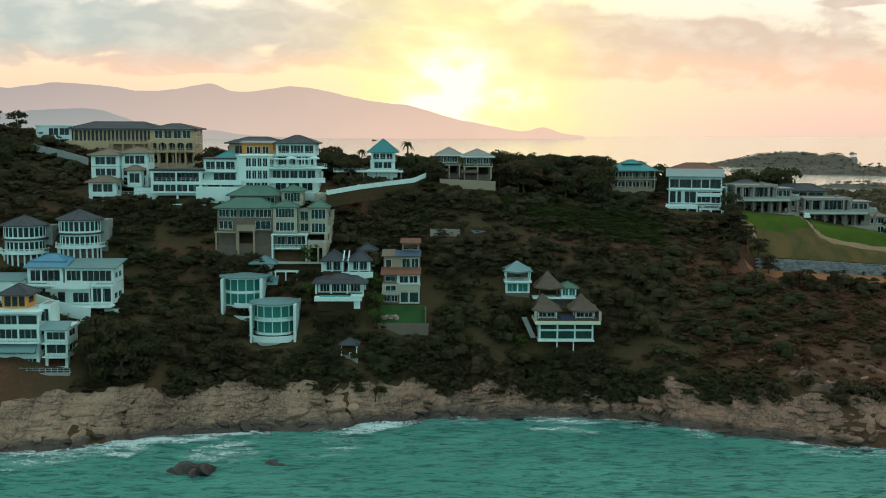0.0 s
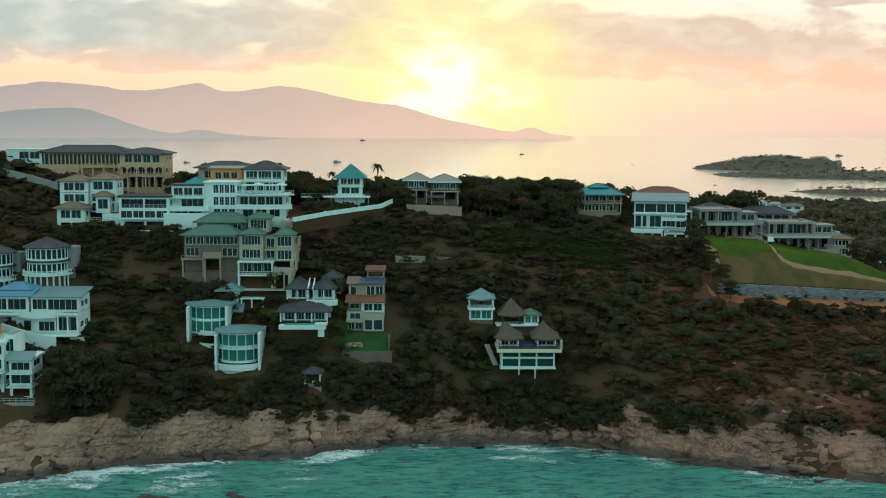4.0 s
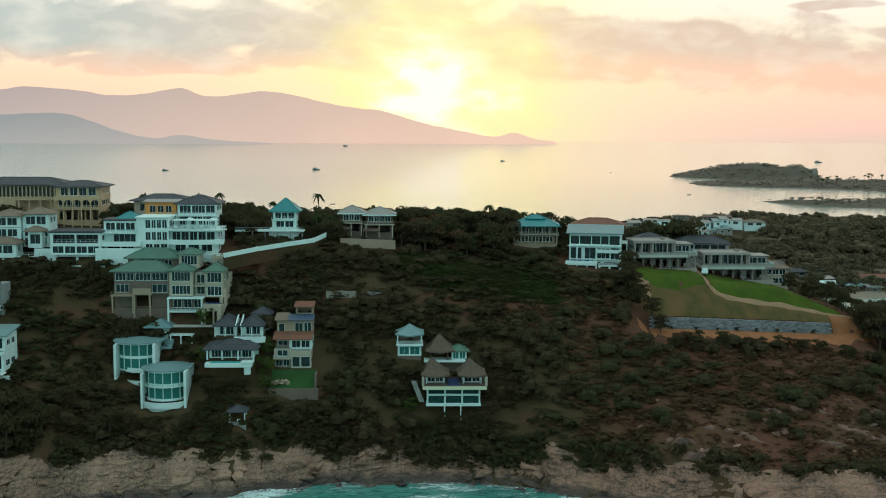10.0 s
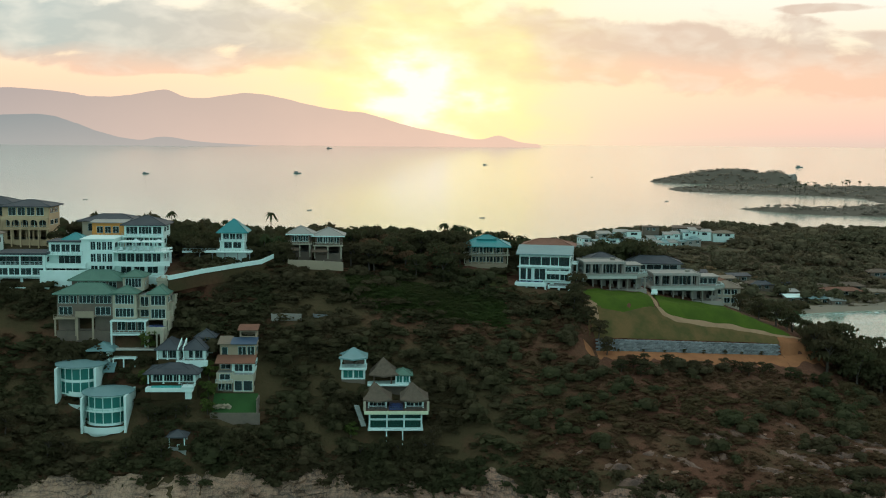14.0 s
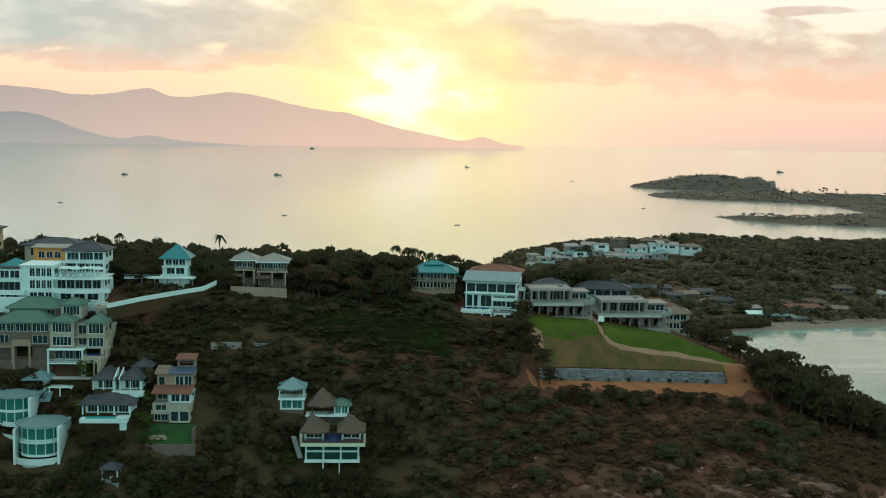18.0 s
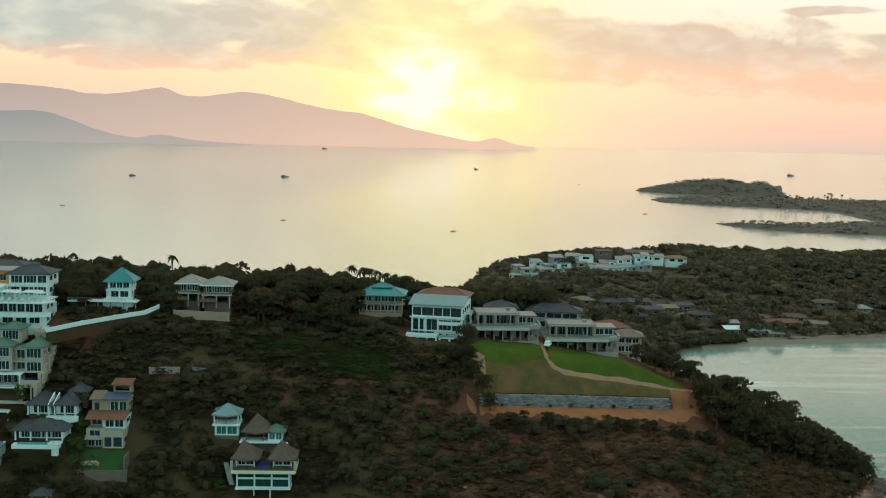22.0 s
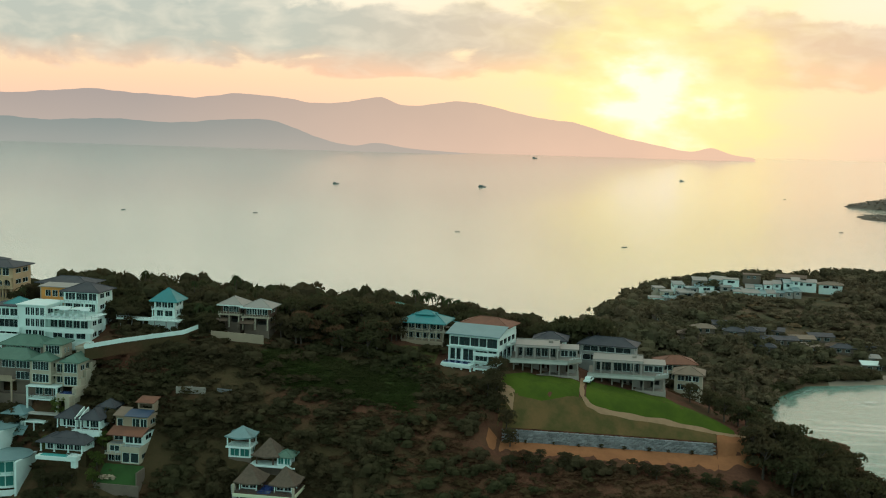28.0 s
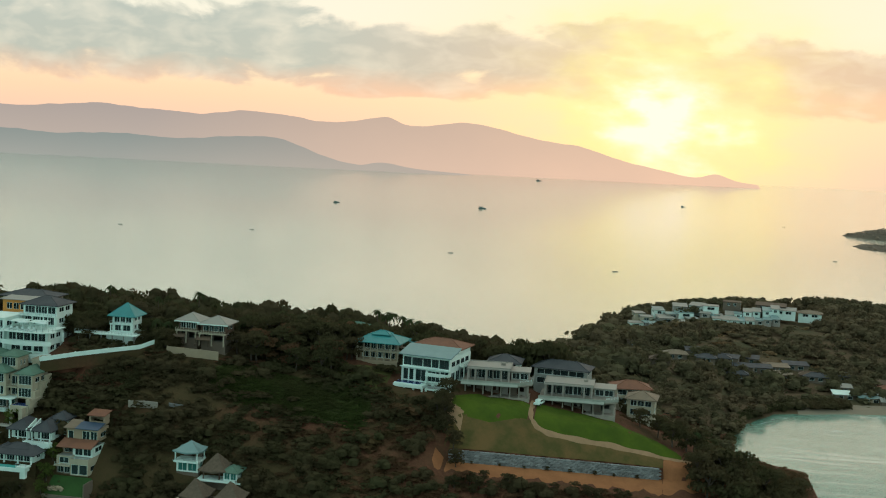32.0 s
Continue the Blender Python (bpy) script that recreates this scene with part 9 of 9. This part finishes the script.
scatter("headland_dry_scrub", x, y, s * 1.5, s * 0.9, FAR, HEADDRY, "dry brown scrub between the headland trees", 0.7)
# low dark trees down to the water at the head of the bay
x = RNG.uniform(168, 226, 260)
y = np.interp(x, BEACH_X, BEACH_Y) + RNG.uniform(-1.0, 9.0, len(x))
s = RNG.uniform(1.3, 2.8, len(x))
scatter("bay_head_trees", x, y, s * 1.2, s * 1.4, BAY_TREES, LEAF, "dark trees overhanging the head of the bay", 0.4)

# ---- single trees ----
def tube(bm, pts, radii, n=7):
    rings = []
    for i, p in enumerate(pts):
        d = (pts[min(i + 1, len(pts) - 1)] - pts[max(i - 1, 0)]).normalized()
        u = d.orthogonal().normalized()
        w = d.cross(u)
        rings.append([bm.verts.new(p + (u * math.cos(a * 6.2832 / n) + w * math.sin(a * 6.2832 / n)) * radii[i]) for a in range(n)])
    for p, q in zip(rings, rings[1:]):
        for a in range(n):
            bm.faces.new((p[a], p[(a + 1) % n], q[(a + 1) % n], q[a]))
    bm.faces.new(rings[0][::-1]), bm.faces.new(rings[-1])


def broadleaf(seed, h, spread, material, cards=760):
    """One tree with trunk, limbs and a crown of leaf clumps; base at the origin."""
    r = random.Random(seed)
    t = thing("tree", 0, 0, 0, 0, "dark broadleaf tree with uneven rounded crown", "tree", "trees on the ridge")
    bm = bmesh.new()
    top = Vector((r.uniform(-0.4, 0.4), r.uniform(-0.4, 0.4), h * 0.55))
    tube(bm, [Vector((0, 0, -0.6)), top * 0.5 + Vector((0.15, 0, 0)), top], [h * 0.035, h * 0.028, h * 0.02])
    tips = []
    for k in range(6):
        a = k * 1.05 + r.uniform(-0.3, 0.3)
        e = Vector((math.cos(a) * spread * r.uniform(0.4, 0.7), math.sin(a) * spread * r.uniform(0.4, 0.7), h * r.uniform(0.6, 0.86)))
        s = top * r.uniform(0.7, 1.0)
        tube(bm, [s, (s + e) / 2 + Vector((0, 0, 0.3)), e], [h * 0.015, h * 0.011, h * 0.005], 5)
        tips.append(e)
    part("trunk", bm, BARK, t)
    rr = np.random.default_rng(seed)
    tips.append(Vector((0, 0, h * 0.84)))
    for k in range(5):
        a = k * 1.2566 + r.uniform(-0.4, 0.4)
        tips.append(Vector((math.cos(a) * spread * 0.5, math.sin(a) * spread * 0.5, h * r.uniform(0.26, 0.5))))
    C = np.array([list(e) for e in tips])
    n = cards
    k = rr.integers(0, len(C), n)
    d = rr.normal(0, 1, (n, 3))
    d /= np.linalg.norm(d, axis=1)[:, None]
    d[:, 2] = np.abs(d[:, 2]) * 0.9 - 0.3
    c = C[k] + d * (rr.uniform(0.55, 1.0, n) * spread * 0.48)[:, None] * [1, 1, 0.8]
    c[:, 2] = np.minimum(c[:, 2], h)
    out = d + rr.normal(0, 0.5, (n, 3))
    out /= np.linalg.norm(out, axis=1)[:, None]
    u = np.cross(out, rr.normal(0, 1, (n, 3)))
    u /= np.linalg.norm(u, axis=1)[:, None]
    w = np.cross(out, u)
    s = rr.uniform(0.22, 0.5, n)[:, None] * (0.6 + spread * 0.1)
    v = np.stack([c - u * s, c - w * s * 0.7 + out * s * 0.2, c + u * s, c + w * s * 0.7 + out * s * 0.2], 1).reshape(-1, 3)
    ob = raw("crown", v, np.arange(n * 4).reshape(-1, 4), material)
    ob.parent = t
    return t


def palm_tree(seed, h, label="tall coconut palm with drooping fronds"):
    r = random.Random(seed)
    t = thing("palm_tree", 0, 0, 0, 0, label, "palm tree", "palm trees")
    bm = bmesh.new()
    lean = Vector((r.uniform(-0.8, 0.8), r.uniform(-0.5, 0.5), 0))
    pts = [Vector((0, 0, -0.5)), lean * 0.3 + Vector((0, 0, h * 0.4)), lean * 0.7 + Vector((0, 0, h * 0.75)), lean + Vector((0, 0, h))]
    tube(bm, pts, [0.24, 0.18, 0.15, 0.13], 7)
    part("trunk", bm, BARK, t)
    for k in range(13):
        bm = bmesh.new()
        a, up = k * 0.4833 + r.uniform(-0.15, 0.15), r.uniform(-0.3, 0.9)
        L = r.uniform(2.4, 3.1)
        prev = None
        for i in range(7):
            f = i / 6
            p = pts[3] + Vector((math.cos(a) * L * f, math.sin(a) * L * f, L * (up * f - 1.0 * f * f)))
            side = Vector((-math.sin(a), math.cos(a), 0)) * (0.42 * math.sin(math.pi * (0.12 + 0.84 * f)))
            cur = [bm.verts.new(p - side - Vector((0, 0, 0.22 * math.sin(math.pi * f)))), bm.verts.new(p), bm.verts.new(p + side - Vector((0, 0, 0.22 * math.sin(math.pi * f))))]
            if prev:
                bm.faces.new((prev[0], prev[1], cur[1], cur[0])), bm.faces.new((prev[1], prev[2], cur[2], cur[1]))
            prev = cur
        part("frond", bm, PALM, t)
    return t


def plant(model, x, y, s, turn, z=None):
    m = pose(x, y, gz(x, y) if z is None else z, 0, 0, turn) @ Matrix.Scale(s, 4)
    return copy_thing(model, m)


REAR = []


def ridge_trees():
    r = random.Random(21)
    kinds = [broadleaf(100 + k, 7.5, 3.6, LEAF) for k in range(5)]
    light = broadleaf(130, 6.5, 3.0, LEAF3)
    tagged(light, "fresh green garden tree with open crown")
    brown = broadleaf(140, 7.0, 3.4, LEAF2)
    tagged(brown, "olive brown broadleaf tree on the ridge")
    # the wooded knoll between the timber houses and the columned house
    spots = [(r.uniform(17, 49), r.uniform(291, 330)) for _ in range(52)]
    spots += [(r.uniform(-31, -21), r.uniform(284, 300)) for _ in range(14)] + [(r.uniform(-8.5, -1.5), r.uniform(286, 300)) for _ in range(9)] + [(r.uniform(-3, 2), r.uniform(284.5, 287)) for _ in range(3)]
    spots += [(r.uniform(-64, -57), r.uniform(292, 302)) for _ in range(5)] + [(r.uniform(60, 72), r.uniform(308, 322)) for _ in range(6)] + [(79.5, 286), (80.5, 290), (78.6, 283)]
    spots += [(r.uniform(-130, -112), r.uniform(278, 305)) for _ in range(10)]
    for x, y in spots:
        m = brown if (17 < x < 49 and r.random() < 0.35) else r.choice(kinds)
        s = r.uniform(0.85, 1.3) if 17 < x < 49 else r.uniform(0.6, 0.95)
        plant(m, x, y, s, r.uniform(0, 360))
    # the tree line behind the ridge, and the trees down the eastern point: x and height of the tops
    for k in range(66):
        x = -40 + 146 * (k + r.uniform(-0.4, 0.4)) / 65
        y = r.uniform(312, 322) if x < 60 else r.uniform(326, 336)
        if any((x - a) ** 2 + (y - b) ** 2 < (c * 0.8) ** 2 for a, b, c in CLEAR):
            continue
        top = float(np.interp(x, [-40, -25, -8, 3, 17, 37, 50, 58, 65, 74, 84, 92, 106], [58.5, 58.5, 58.5, 59, 59.5, 58.5, 57, 57, 57.5, 56, 55, 55.5, 55])) + r.choice((-4.5, -2.5, -1.5, 0.0, 1.0))
        plant(r.choice(kinds), x, y, max(0.7, (top - gz(x, y)) / 7.6), r.uniform(0, 360))
    for k in range(90):
        x = -75 + 175 * (k + r.uniform(-0.5, 0.5)) / 89
        y = r.uniform(352, 378)
        top = float(np.interp(x, [-75, -40, 0, 40, 70, 100], [59, 57.5, 56.5, 55.5, 54, 51])) + r.uniform(-5, 2.2)
        REAR.append((x, y, min(1.7, max(0.5, (top - gz(x, y)) / 7.6))))
    for k in range(34):
        x = 148 + 54 * (k + r.uniform(-0.5, 0.5)) / 33
        y = r.uniform(280, 306) + max(0, x - 185) * 0.4
        top = float(np.interp(x, [148, 157, 165, 172, 179, 186, 193, 200], [37.5, 36.5, 33.0, 30.0, 26, 20.5, 15, 9.5])) + r.choice((-6, -3.5, -2, -1, 0.6, 1.6))
        plant(r.choice(kinds), x, y, min(1.6, max(0.4, (top - gz(x, y)) / 7.6)), r.uniform(0, 360))
    # along the far edge of the ridge and by the lawns
    for x, y in [(r.uniform(-60, 60), r.uniform(316, 350)) for _ in range(58)] + [(r.uniform(72, 150), r.uniform(326, 352)) for _ in range(26)]:
        REAR.append((x, y, r.uniform(0.95, 1.45) if x < 62 else r.uniform(0.6, 1.0)))
    for x, y, s in ((142, 305, 1.0), (146, 307, 0.9), (138, 309, 0.9), (133, 311, 0.8), (150, 303, 0.8), (155, 300, 0.9), (149, 311, 1.0), (158, 306, 0.8), (164, 303, 0.9), (170, 300, 0.8), (176, 303, 0.8), (183, 300, 0.7)):
        plant(r.choice(kinds), x, y, s, r.uniform(0, 360))
    for x, y in [(r.uniform(82, 150), 0) for _ in range(34)]:
        yy = float(wall_line(x)[0]) - r.uniform(13.5, 19)
        plant(r.choice(kinds + [brown]), x, yy, r.uniform(0.3, 0.55), r.uniform(0, 360))
    for x, y in ((82, 280), (84.5, 277), (81, 283.5), (86, 272.5)):
        plant(r.choice(kinds), x, y, 0.72, r.uniform(0, 360))
    for k in range(8):
        x = 90 + k * 6.2 + r.uniform(-0.8, 0.8)
        plant(r.choice(kinds), x, float(wall_line(x)[0]) - 1.9, r.uniform(0.12, 0.19), r.uniform(0, 360))
    # big dark trees above the western rocks and in the middle of the slope
    for x, y, s in ((-72.5, 221, 1.15), (-69, 218.5, 1.2), (-66, 220, 1.35), (-63, 223, 1.2), (-68, 224, 1.45), (-72.5, 226, 1.3), (-61, 227, 1.0), (-65, 227, 1.3), (-47, 231, 0.9), (-43, 231, 0.8), (-58, 236, 0.8), (-22, 232, 0.75), (-9, 234.5, 0.8), (-30, 232, 0.7)):
        plant(r.choice(kinds), x, y, s, r.uniform(0, 360))
    for x, y in [(r.uniform(-30, 60), r.uniform(238, 262)) for _ in range(34)]:
        if not any((x - a) ** 2 + (y - b) ** 2 < c * c for a, b, c in CLEAR):
            REAR.append((x, y, r.uniform(0.5, 0.8)))
    for x, y, s in ((-29.0, 250, 0.7), (-13.8, 246, 0.75), (-14.2, 250, 0.7), (-30.2, 258, 0.8), (-13.5, 243, 0.6), (88.0, 332, 1.0), (91, 334, 0.9), (20, 244, 0.6)):
        plant(light, x, y, s, r.uniform(0, 360))
    # young trees under the terraces of the slope houses
    for x, y, s in ((-27.0, 241.6, 0.55), (-25.0, 240.6, 0.6), (-22.8, 241.4, 0.5), (-20.6, 240.8, 0.58), (-18.2, 241.5, 0.5), (22.5, 239.6, 0.62), (25.5, 238.6, 0.7), (28.6, 239.4, 0.62), (31.6, 238.4, 0.7), (34.6, 239.4, 0.66), (37.4, 238.8, 0.75), (39.5, 241, 0.7), (-52, 257.5, 0.5), (-48.5, 256.8, 0.55), (-44, 257.0, 0.5)):
        plant(r.choice(kinds), x, y, s, r.uniform(0, 360))
    palms = [palm_tree(200, 9.0), palm_tree(201, 7.5)]
    palms.append(palm_tree(202, 15.0))
    for x, top in ((46.3, 57.8), (48.6, 56.4), (50.4, 57.2), (52.0, 56.9), (54.3, 56.2), (57.0, 55.6), (60.4, 55.2)):
        plant(palms[2], x, 350, (top - gz(x, 350)) / 15.2, r.uniform(0, 360))
    for x, top in ((-8.3, 62.4), (-38.3, 62.6), (-21.9, 60.0)):
        plant(palms[2], x, 330, (top - gz(x, 330)) / 15.2, r.uniform(0, 360))
    for x, y, s in ((-6.0, 291.5, 0.75), (-4.6, 293, 0.7), (-1.5, 292, 0.72), (0.2, 294, 0.7), (16.5, 303, 0.8), (148, 308, 0.7), (-61.5, 296, 0.8)):
        plant(r.choice(palms[:2]), x, y, s, r.uniform(0, 360))
    grove = palm_tree(210, 11.0, "tall palm in the islet grove")
    grove["group"] = "palms on the islet"
    for k in range(26):
        x, y = r.uniform(475, 605), r.uniform(1455, 1545)
        if float(islet_height(np.array([x]), np.array([y]))[0]) < SEA + 0.8:
            x, y = r.uniform(560, 700), r.uniform(1500, 1600)
        if float(islet_height(np.array([x]), np.array([y]))[0]) < SEA + 0.8:
            continue
        plant(grove, x, y, r.uniform(0.8, 1.15), r.uniform(0, 360), float(islet_height(np.array([x]), np.array([y]))[0]) - 0.3)
    for m in kinds + [light, brown, grove] + palms:
        for o in (*m.children_recursive, m):
            bpy.data.objects.remove(o)


ridge_trees()
RX, RY, RS = (np.array(v) for v in zip(*REAR))
scatter("ridge_woods", RX, RY, RS * 3.5, RS * 6.4, NEAR, LEAF, "dark broadleaf trees behind the ridge houses", 0.1)
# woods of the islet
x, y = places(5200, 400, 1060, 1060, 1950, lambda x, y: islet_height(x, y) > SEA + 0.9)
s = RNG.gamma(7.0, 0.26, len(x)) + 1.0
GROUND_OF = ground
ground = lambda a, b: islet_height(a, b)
scatter("islet_woods", x, y, s * 1.3, s * 1.2, FAR, HAZEDLEAF, "woods covering the far islet, paled as if by haze", 0.55)
ground = GROUND_OF
